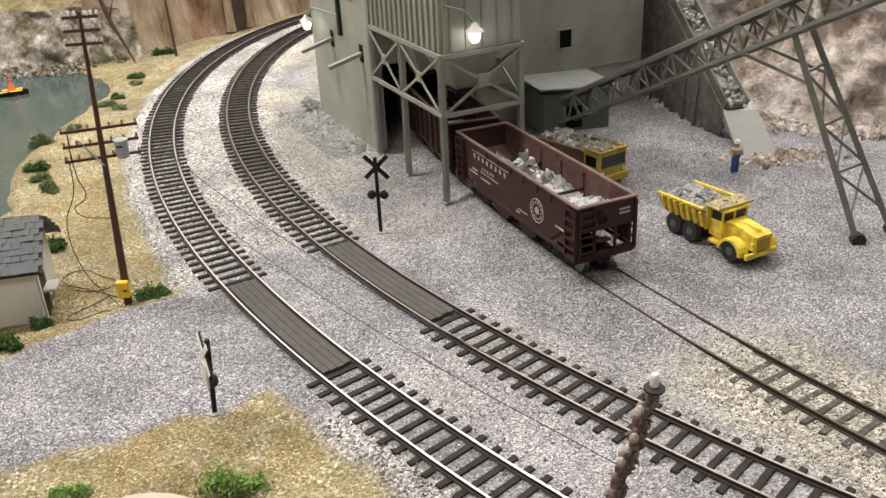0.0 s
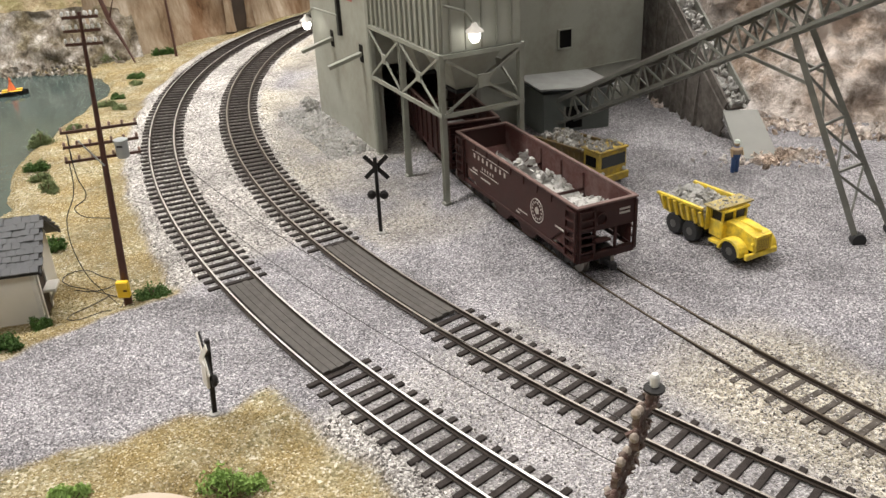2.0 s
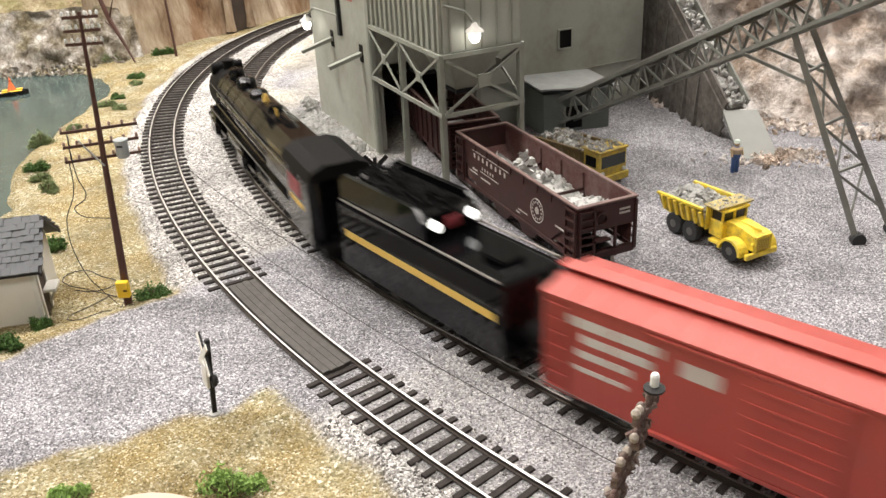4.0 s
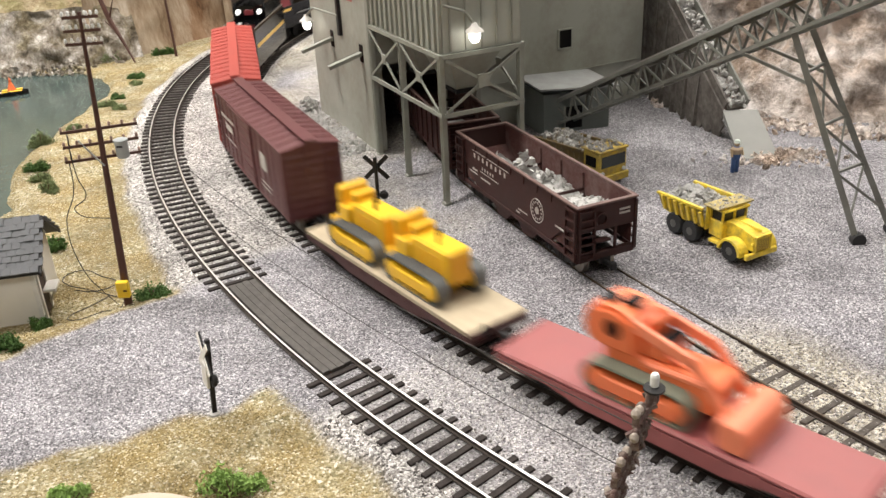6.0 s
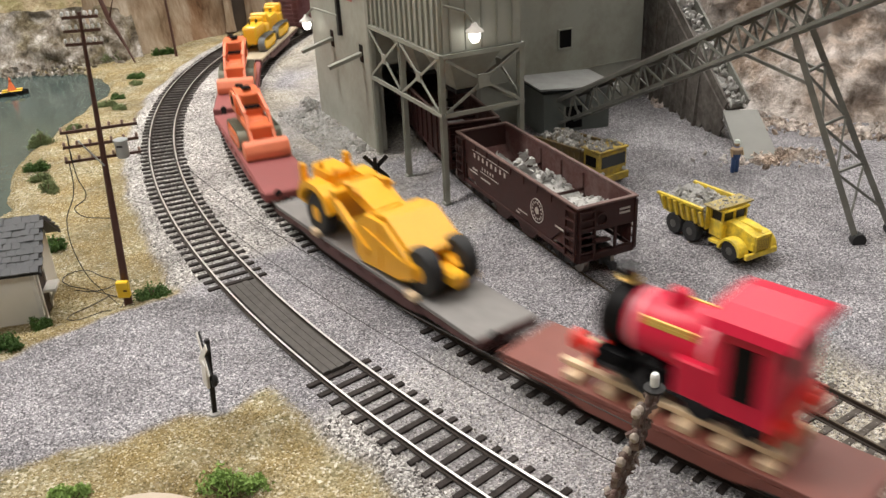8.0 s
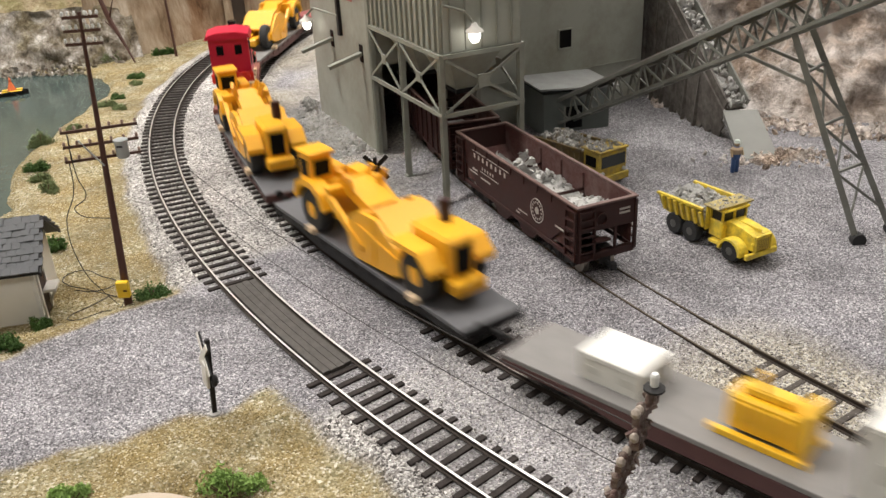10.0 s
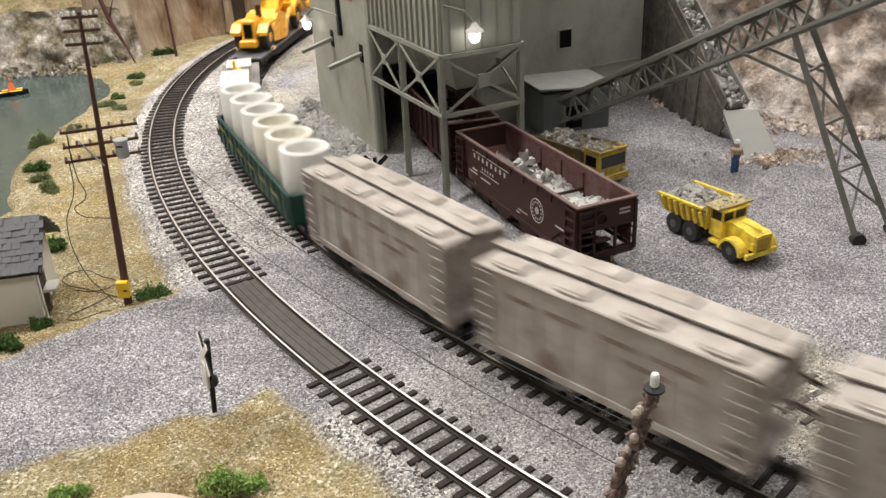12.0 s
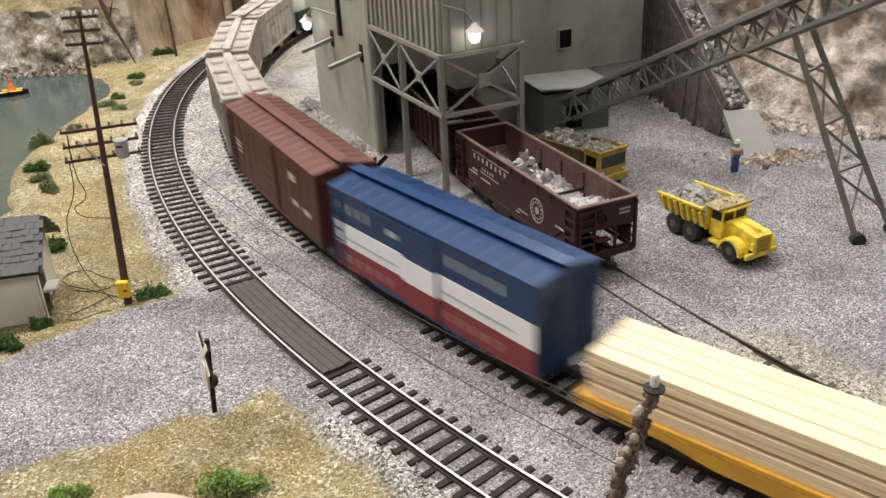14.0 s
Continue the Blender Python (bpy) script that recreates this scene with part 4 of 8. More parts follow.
def bands(t, L, W, z0, z1, material, name):
    for sg in (-1, 1):
        part(name, box(bmnew(), -L / 2 + 0.4, L / 2 - 0.4, min(sg * W, sg * (W + 0.3)), max(sg * W, sg * (W + 0.3)), z0, z1), material, t)


def build_boxcars():
    t, L = boxcar("bright red boxcar with white lettering and roof walk", -918, -1104, RED, RED, "panel")
    for sg in (-1, 1):
        marks(t, sg * 16.4, [(L * 0.24, L * 0.44, 40, 44), (L * 0.26, L * 0.41, 34, 37.5), (L * 0.3, L * 0.42, 28, 31), (L * 0.31, L * 0.43, 22, 24), (L * 0.13, L * 0.2, 36, 42)], LETTER)
        b = lathe(bmnew(), [(7.5, -0.1), (7.5, 0.1)], "y", (-L * 0.24, sg * 16.7, 31), 24)
        part("round_emblem", b, LETTER, t, "white round emblem")
        e = bmnew()
        for k in (-1, 0, 1):
            box(e, -L * 0.24 - 5, -L * 0.24 + 5, min(sg * 16.8, sg * 17.0), max(sg * 16.8, sg * 17.0), 30.2 + k * 4, 31.8 + k * 4)
        part("emblem_bars", e, RED, t)
    t, L = boxcar("maroon boxcar with ribbed ends and faded lettering", -1114, -1262, MAROON, MAROON, "rib")
    for sg in (-1, 1):
        marks(t, sg * 16.9, [(L * 0.2, L * 0.42, 36, 38), (L * 0.24, L * 0.36, 29, 33), (L * 0.2, L * 0.4, 22, 23), (-L * 0.3, -L * 0.18, 16, 17), (-L * 0.32, -L * 0.18, 19, 20)], LETTER)
        b = box(bmnew(), -L * 0.28, -L * 0.2, min(sg * 16.9, sg * 17.05), max(sg * 16.9, sg * 17.05), 28, 38)
        part("square_emblem", b, LETTER, t, "white square emblem")
    t, L = boxcar("red-brown boxcar with small white lettering", -3315, -3463, BROWN_SHADED, BROWN_LIT_ROOF, "panel")
    for sg in (-1, 1):
        marks(t, sg * 16.7, [(L * 0.34, L * 0.42, 31, 32), (L * 0.34, L * 0.42, 28, 29.4), (L * 0.34, L * 0.41, 25, 26), (-L * 0.3, -L * 0.24, 36, 40), (-L * 0.3, -L * 0.25, 22, 25), (-L * 0.42, -L * 0.36, 22, 25), (-L * 0.05, L * 0.02, 16, 18)], LETTER)
    t, L = boxcar("blue, white and red banded boxcar", -3476, -3617, BLUE, BLUE, "panel")
    bands(t, L, 16.45, 21.5, 33, CLEAN_WHITE, "white_band")
    bands(t, L, 16.45, 9.2, 21.4, STRIPE_RED, "red_band")
    bands(t, L * 0.175, 18.0, 21.5, 33, CLEAN_WHITE, "door_white_band")
    bands(t, L * 0.175, 18.0, 10.4, 21.4, STRIPE_RED, "door_red_band")
    PALE_BLUE = M("pale_blue_lettering", (0.45, 0.5, 0.55), 0.6)
    for sg in (-1, 1):
        marks(t, sg * 16.95, [(L * (0.45 - 0.055 * k), L * (0.436 - 0.055 * k), 39, 44) for k in range(4)], PALE_BLUE)
        marks(t, sg * 16.95, [(-L * (0.15 + 0.055 * k), -L * (0.136 + 0.055 * k), 39, 44) for k in range(5)], PALE_BLUE)
        marks(t, sg * 16.95, [(L * 0.14 - 4, L * 0.14 + 4, 39, 42)], PALE_BLUE)
        marks(t, sg * 16.8, [(L * 0.12, L * 0.42, 25, 26.4), (-L * 0.42, -L * 0.1, 25, 26.4)], PALE_BLUE)
        marks(t, sg * 16.8, [(L * (0.42 - 0.06 * k), L * (0.405 - 0.06 * k), 13, 17) for k in range(5)] + [(-L * (0.12 + 0.06 * k), -L * (0.105 + 0.06 * k), 13, 17) for k in range(5)], M("dim_pink_lettering", (0.42, 0.25, 0.26), 0.6))


build_boxcars()


# ---- flat cars ----
def flatcar(label, front, rear, sidem, deckm, belly=True, rounded=False, top=13.0):
    t, L = car("flatcar", label, front, rear)
    h, W = L / 2, 16.0
    part("deck", box(bmnew(), -h, h, -W, W, top - 2.2, top, 0.8 if rounded else 0.25), deckm, t)
    for sg in (-1, 1):
        y0, y1 = sorted((sg * (W - 1.4), sg * (W - 0.1)))
        pts = [(-h + 1, top - 2.3), (h - 1, top - 2.3), (h - 1, top - 5.2), (h * 0.62, top - 5.4), (h * 0.42, top - 8.6), (-h * 0.42, top - 8.6), (-h * 0.62, top - 5.4), (-h + 1, top - 5.2)]
        if not belly:
            pts = [(-h + 1, top - 2.3), (h - 1, top - 2.3), (h - 1, top - 5.6), (-h + 1, top - 5.6)]
        part("side_sill", prism(bmnew(), pts, y0, y1), sidem, t)
        for k in range(11):
            x = -h + L * (k + 0.5) / 11
            ys = sorted((sg * (W - 0.1), sg * (W + 0.8)))
            part("stake_pocket", box(bmnew(), x - 1, x + 1, ys[0], ys[1], top - 4.6, top - 1.6, 0.2), sidem, t)
    for sg in (-1, 1):
        xs = sorted((sg * (h - 0.2), sg * (h + 0.9)))
        part("end_sill", box(bmnew(), xs[0], xs[1], -W, W, top - 5.4, top - 0.4, 0.3), sidem, t)
        rb = bmnew()
        lathe(rb, [(2.2, -0.3), (2.2, 0.3)], "x", (sg * (h + 1.4), 8, top - 0.5), 12)
        part("brake_wheel", rb, DARK_IRON, t)
    underframe(t, L, DARK_IRON)
    return t, L, (front + rear) / 2, L - 42


FLAT_RED = M("faded_red_deck", (0.30, 0.085, 0.08), 0.5, vary=0.10, size=14, bump=0.04, dirt=(0.2, 0.07, 0.07), dirt_amount=0.4)
FLAT_BROWN = M("dark_brown_flatcar", (0.085, 0.035, 0.032), 0.55, vary=0.2, size=10, bump=0.05)
DECK_TAN = M("tan_wood_deck", (0.42, 0.35, 0.24), 0.75, vary=0.2, size=6, bump=0.15)
DECK_GREY = M("weathered_grey_deck", (0.2, 0.19, 0.18), 0.75, vary=0.25, size=6, bump=0.15)
DECK_DARK = M("dark_grey_deck", (0.11, 0.11, 0.115), 0.6, vary=0.2, size=8, bump=0.1)
RUST_RED = M("rust_red_flatcar", (0.20, 0.062, 0.045), 0.5, vary=0.15, size=12, bump=0.05)
FLAT_YELLOW = M("yellow_flatcar", (0.68, 0.36, 0.03), 0.5, vary=0.15, size=10, bump=0.04, dirt=(0.3, 0.17, 0.05), dirt_amount=0.5)
CAT_YELLOW = M("construction_yellow_plastic", (0.84, 0.41, 0.014), 0.4, vary=0.06, size=8, bump=0.02, coat=0.1)
CAT_LIGHT = M("lemon_yellow_plastic", (0.84, 0.49, 0.02), 0.4, vary=0.06, size=8, bump=0.02, coat=0.1)
ORANGE = M("orange_plastic", (0.76, 0.17, 0.055), 0.4, vary=0.08, size=8, bump=0.02, coat=0.1)
ORANGE_PALE = M("faded_orange_plastic", (0.78, 0.22, 0.11), 0.45, vary=0.08, size=8, bump=0.02)
TRACK_GREY = M("grey_crawler_track", (0.11, 0.115, 0.11), 0.6, vary=0.3, size=2, bump=0.2)
TRACK_OLIVE = M("olive_crawler_track", (0.17, 0.18, 0.13), 0.6, vary=0.25, size=2, bump=0.2)
CRATE_WHITE = M("white_plastic_crate", (0.7, 0.69, 0.64), 0.5, vary=0.06, size=8, bump=0.03)
LOCO_RED = M("toy_locomotive_red", (0.60, 0.014, 0.05), 0.38, vary=0.06, size=8, bump=0.01, spec=0.35)
BUFFER_RED = M("toy_buffer_red", (0.75, 0.04, 0.025), 0.3, vary=0.06, size=8, bump=0.01)
GOLD_LINE = M("gold_lining", (0.75, 0.5, 0.12), 0.4, 0.3, vary=0.05, size=4, bump=0)


def load(name, label, category, flat, dx, dz=13.0, rz=0.0, dy=0.0, group=""):
    """A thing that stands on a moving car's deck, dx forward of the car's middle."""
    t = thing(name, label, category, group=group)
    enlist(t, flat[2], flat[3], spot(dx, dy, dz, rz))
    return t


def crawler(t, y, x0, x1, z1, w, beltm, framem):
    """One crawler: a belt with grouser bars round a frame with rollers."""
    r = z1 / 2
    pts = []
    for k in range(9):
        a = math.pi / 2 + math.pi * k / 8
        pts.append((x0 + r + r * math.cos(a), r + r * math.sin(a)))
    for k in range(9):
        a = -math.pi / 2 + math.pi * k / 8
        pts.append((x1 - r + r * math.cos(a), r + r * math.sin(a)))
    inner = [(x * 1.0 + (0.9 if x < (x0 + x1) / 2 else -0.9), 0.9 + (z - 0) * (z1 - 1.8) / z1) for x, z in pts]
    b = bmnew()
    n = len(pts)
    ring = [[b.verts.new((p[0], yy, p[1])) for p in q] for q, yy in ((pts, y - w / 2), (pts, y + w / 2), (inner, y + w / 2), (inner, y - w / 2))]
    for i in range(4):
        for k in range(n):
            b.faces.new((ring[i][k], ring[i][(k + 1) % n], ring[(i + 1) % 4][(k + 1) % n], ring[(i + 1) % 4][k]))
    for k in range(int((x1 - x0 - z1) / 2)):
        x = x0 + r + 2 * k + 0.5
        box(b, x, x + 0.6, y - w / 2, y + w / 2, z1 - 0.1, z1 + 0.45)
    belt = part("crawler_track", b, beltm, t)
    f = box(bmnew(), x0 + r * 0.9, x1 - r * 0.9, y - w * 0.52, y + w * 0.52, z1 * 0.22, z1 * 0.66, 0.6)
    for k in range(4):
        x = x0 + r + (x1 - x0 - 2 * r) * (k + 0.5) / 4
        lathe(f, [(1.3, y - w * 0.56), (1.3, y + w * 0.56)], "y", (x, 0, 2.2), 10)
    for x in (x0 + r, x1 - r):
        lathe(f, [(0.8, y - w * 0.56), (r * 0.62, y - w * 0.5), (r * 0.62, y + w * 0.5), (0.8, y + w * 0.56)], "y", (x, 0, r), 14)
    part("roller_frame", f, framem, belt)


def bulldozer(flat, dx):
    t = load("bulldozer", "yellow plastic crawler bulldozer on a flatcar deck", "bulldozer", flat, dx, group="bulldozers")
    for y in (-10.5, 10.5):
        crawler(t, y, -22, 22, 13, 6.4, TRACK_GREY, CAT_LIGHT)
    part("hood", box(bmnew(), -20, 8, -6.6, 6.6, 7, 24, 1.2), CAT_LIGHT, t)
    part("seat_box", box(bmnew(), 8, 19, -8.5, 8.5, 8, 21, 1.0), CAT_LIGHT, t)
    part("backrest", box(bmnew(), 15, 19.5, -8.5, 8.5, 21, 30, 1.4), CAT_LIGHT, t)
    part("dash", box(bmnew(), 5, 9, -6.2, 6.2, 24, 28.5, 0.8), CAT_LIGHT, t)
    part("grille", box(bmnew(), -20.7, -20.1, -5, 5, 9, 21, 0.2), CAT_YELLOW, t)
    b = bmnew()
    rod(b, (-8, 2.6, 24), (-8, 2.6, 29), 0.8)
    rod(b, (-2, -2.4, 24), (-2, -2.4, 27.5), 1.1)
    part("exhaust", b, DARK_IRON, t)
    b = bmnew()
    for k in range(5):
        box(b, -16 + k * 4.2, -14.2 + k * 4.2, -6.9, 6.9, 12, 20, 0.1)
    part("louvre", b, CAT_YELLOW, t)
    part("tow_bar", box(bmnew(), 22, 25, -10, 10, 3, 12, 0.8), CAT_LIGHT, t)
    return t


def loader(flat, dx, tone):
    t = load("track_loader", "orange crawler loader with its bucket arm lowered", "loader", flat, dx, group="track loaders")
    for y in (-11, 11):
        crawler(t, y, -18, 27, 13, 6.5, TRACK_OLIVE, tone)
    part("chassis", box(bmnew(), -24, 22, -8, 8, 6, 16, 1.0), tone, t)
    b = prism(bmnew(), [(6, 15), (26, 15), (30, 18), (31, 23), (27, 28.5), (18, 30), (8, 27)], -9.5, 9.5)
    bmesh.ops.bevel(b, geom=b.edges[:], offset=1.6, segments=2, affect="EDGES", clamp_overlap=True)
    part("engine_cover", b, tone, t, smooth=True)
    part("engine_hole", lathe(bmnew(), [(3.0, -10.2), (3.0, 10.2)], "y", (17, 0, 23), 12), SOOT_AND_SHADE, t)
    part("top_vent", box(bmnew(), 12, 18, -3, 3, 29.7, 30.8, 0.2), SOOT_AND_SHADE, t)
    part("seat", box(bmnew(), -4, 6, -7, 7, 16, 22, 1.2), tone, t)
    part("nose", prism(bmnew(), [(6, 14), (6, 20), (-10, 16.5), (-16, 12), (-18, 8), (0, 8)], -5, 5), tone, t)
    part("seat_back", box(bmnew(), 2, 5, -5.5, 5.5, 22, 29, 0.8), tone, t)
    # Black plate that paints the shade in the gap at the seat.
    part("gap_shadow_plate", box(bmnew(), -4, 2, -5, 5, 21.9, 22.6), SOOT_AND_SHADE, t)
    for y in (-7.5, 7.5):
        b = bmnew()
        bar(b, (10, y, 26), (-14, y, 21), 2.0, 3.4)
        bar(b, (-14, y, 21), (-30, y, 7), 2.0, 3.2)
        rod(b, (4, y, 14), (-20, y, 15), 1.2)
        part("lift_arm", b, ORANGE_PALE, t)
    b = prism(bmnew(), [(-27, 2), (-27, 10), (-30, 11.5), (-36, 10.5), (-39, 5.5), (-39, 1), (-31, 0.6)], -14.5, 14.5)
    bmesh.ops.bevel(b, geom=b.edges[:], offset=0.6, segments=1, affect="EDGES", clamp_overlap=True)
    part("bucket", b, ORANGE_PALE, t, "wide faded orange bucket")
    part("top_hole", lathe(bmnew(), [(0, 30.9), (2.6, 30.9), (2.6, 29), (0, 29)], c=(22, 3, 0), n=12), SOOT_AND_SHADE, t)
    for o in t.children:
        if not o.name.startswith("crawler"):
            for v in o.data.vertices:
                v.co.z *= 1.14 if v.co.z > 0.012 else 1.0
    return t


def tyre(t, name, x, y, z, r, w, hubm, parent=None):
    prof = [(r * 0.55, y - w / 2), (r * 0.9, y - w / 2), (r, y - w * 0.3), (r, y + w * 0.3), (r * 0.9, y + w / 2), (r * 0.55, y + w / 2)]
    b = lathe(bmnew(), prof, "y", (x, 0, z), 36)
    for v in b.verts:
        d = Vector((v.co.x - x, 0, v.co.z - z))
        if d.length > r * 0.95 and int(round(math.degrees(math.atan2(d.z, d.x)) / 10)) % 2:
            v.co.x, v.co.z = x + d.x * 0.955, z + d.z * 0.955
    o = part(name, b, RUBBER, t, "black rubber tyre", smooth=True)
    part("rim", lathe(bmnew(), [(1.2, y - w * 0.56), (r * 0.3, y - w * 0.54), (r * 0.56, y - w * 0.4), (r * 0.56, y + w * 0.4), (r * 0.3, y + w * 0.54), (1.2, y + w * 0.56)], "y", (x, 0, z), 18), hubm, o)


def scraper(flat, dx, cab):
    """A tractor scraper whose bowl hangs between a pair of wheels at each end; local x forward."""
    label = "yellow motor scraper with a cab and two engines" if cab else "yellow motor scraper with an open bowl"
    t = load("motor_scraper", label, "scraper", flat, dx, group="motor scrapers")
    R, rear = (12.0, -55) if cab else (11.5, -48)
    for y in (-12.6, 12.6):
        tyre(t, "wheel", 41, y, R, R, 7, CAT_YELLOW)
        tyre(t, "wheel", rear, y * (1.0 if cab else 0.78), R, R, 7, CAT_YELLOW)
    for y in (-13.5, 13.5):
        b = prism(bmnew(), [(27, 15), (31, 22), (37, 25), (46, 25), (52, 21), (55, 15), (58, 17), (54, 25), (47, 28.5), (36, 28.5), (28, 25), (23, 17)], y - 4, y + 4)
        part("mudguard", b, CAT_YELLOW, t)
    part("tractor_body", box(bmnew(), 30, 58, -8.5, 8.5, 7, 26, 1.5), CAT_YELLOW, t)
    if cab:
        part("bonnet", box(bmnew(), 42, 60, -7.5, 0, 24, 31, 1.2), CAT_YELLOW, t)
        c = part("cab", box(bmnew(), 41, 55, 1, 14, 24, 40, 1.0), CAT_YELLOW, t)
        b = bmnew()
        box(b, 40.6, 40.95, 3, 12, 29, 37.6)
        box(b, 55.05, 55.4, 3, 12, 29, 37.6)
        box(b, 44, 52, 14.05, 14.4, 29, 37.6)
        box(b, 44, 52, 0.6, 0.95, 29, 37.6)
        part("cab_window", b, SOOT_AND_SHADE, c, "dark cab window")
        part("cab_roof", box(bmnew(), 40, 56, 0, 15, 40.1, 42, 0.6), CAT_YELLOW, c)
    else:
        part("bonnet", box(bmnew(), 40, 60, -7, 7, 24, 32, 1.5), CAT_YELLOW, t)
        for y in (-13, 13):
            part("front_post", box(bmnew(), 55, 59, y - 1.6, y + 1.6, 12, 34, 0.6), CAT_YELLOW, t)
        for x, y in ((48, -7), (50, 6), (38, -5), (37, 5)):
            part("lever", rod(bmnew(), (x, y, 28), (x, y, 35), 1.1), CAT_YELLOW, t)
    # gooseneck and bowl
    b = bmnew()
    bar(b, (36, 0, 24), (20, 0, 30), 14, 7)
    bar(b, (20, 0, 30), (-4, 0, 23), 15, 6)
    part("gooseneck", b, CAT_YELLOW, t)
    b = bmnew()
    for x, y in ((20, -6), (22, 6), (12, 7), (10, -7)):
        bar(b, (x, y, 28), (x - 3, y * 1.4, 38 if cab else 33), 2, 2.6)
    part("sheave_block", b, CAT_YELLOW, t)
    for y in (-14.5, 14.5):
        b = prism(bmnew(), [(4, 15), (0, 23), (-8, 27), (-24, 28), (-40, 19), (-47, 14), (-47, 8), (-36, 4), (-2, 1.0), (3, 5)], y - 1.2, y + 1.2)
        part("bowl_side", b, CAT_YELLOW, t)
        part("side_rail", bar(bmnew(), (-42, y * 1.06, 14), (-8, y * 1.06, 20), 2.4, 2.2), CAT_YELLOW, t)
        part("bowl_rib", bar(bmnew(), (-20, y * 1.06, 4), (-22, y * 1.06, 28), 2.0, 1.8), CAT_YELLOW, t)
        part("yoke_arm", bar(bmnew(), (22, y * 1.02, 25), (-10, y * 1.08, 9), 2.6, 4.0), CAT_YELLOW, t)
    part("bowl_floor", box(bmnew(), -34, -4, -13.2, 13.2, 2.4, 5.4, 0.5), CAT_YELLOW, t)
    part("yoke_beam", bar(bmnew(), (22, -15.5, 27), (22, 15.5, 27), 5, 5), CAT_YELLOW, t)
    part("apron", prism(bmnew(), [(1, 3), (5, 8), (3, 18), (-4, 25), (-6, 24), (-1, 11)], -13, 13), CAT_YELLOW, t)
    part("ejector", prism(bmnew(), [(-36, 6), (-18, 20), (-16, 27), (-20, 31), (-38, 21)], -13.2, 13.2), CAT_YELLOW, t)
    if not cab:
        part("top_plate", prism(bmnew(), [(-12, 28.5), (-24, 30.5), (-45, 18.5), (-45, 16.5), (-24, 28), (-12, 26.5)], -13.2, 13.2), CAT_YELLOW, t)
    if cab:
        part("rear_engine", box(bmnew(), -70, -40, -7, 7, 10, 31, 1.6), CAT_YELLOW, t)
        for y in (-13, 13):
            b = prism(bmnew(), [(-40, 26), (-62, 26), (-69, 19), (-69, 16), (-61, 23.5), (-40, 23.5)], y - 5, y + 5)
            part("mudguard", b, CAT_YELLOW, t)
        part("grille", box(bmnew(), -70.7, -70.1, -4, 4, 14, 27, 0.2), SOOT_AND_SHADE, t, "black radiator grille")
        part("bumper", box(bmnew(), -76, -68, -8.5, 8.5, 6, 13, 1.2), CAT_YELLOW, t)
        part("air_filter", rod(bmnew(), (-50, -5.5, 30), (-50, -5.5, 41), 2.8), OXIDE, t)
    else:
        part("push_block", box(bmnew(), -62, -46, -4, 4, 5, 12, 1.4), CAT_YELLOW, t)
        for y in (-5.5, 5.5):
            part("tail_arm", bar(bmnew(), (-30, y, 15), (-54, y * 0.8, 10), 3, 5), CAT_YELLOW, t)
    for x in (41, rear):
        for y in (-17.0, 17.0):
            part("chock", box(bmnew(), x - 3, x + 3, y - 2.2, y + 2.2, 0, 3.2, 0.3), TAN_WOOD, t, "raw wood chock")
    return t


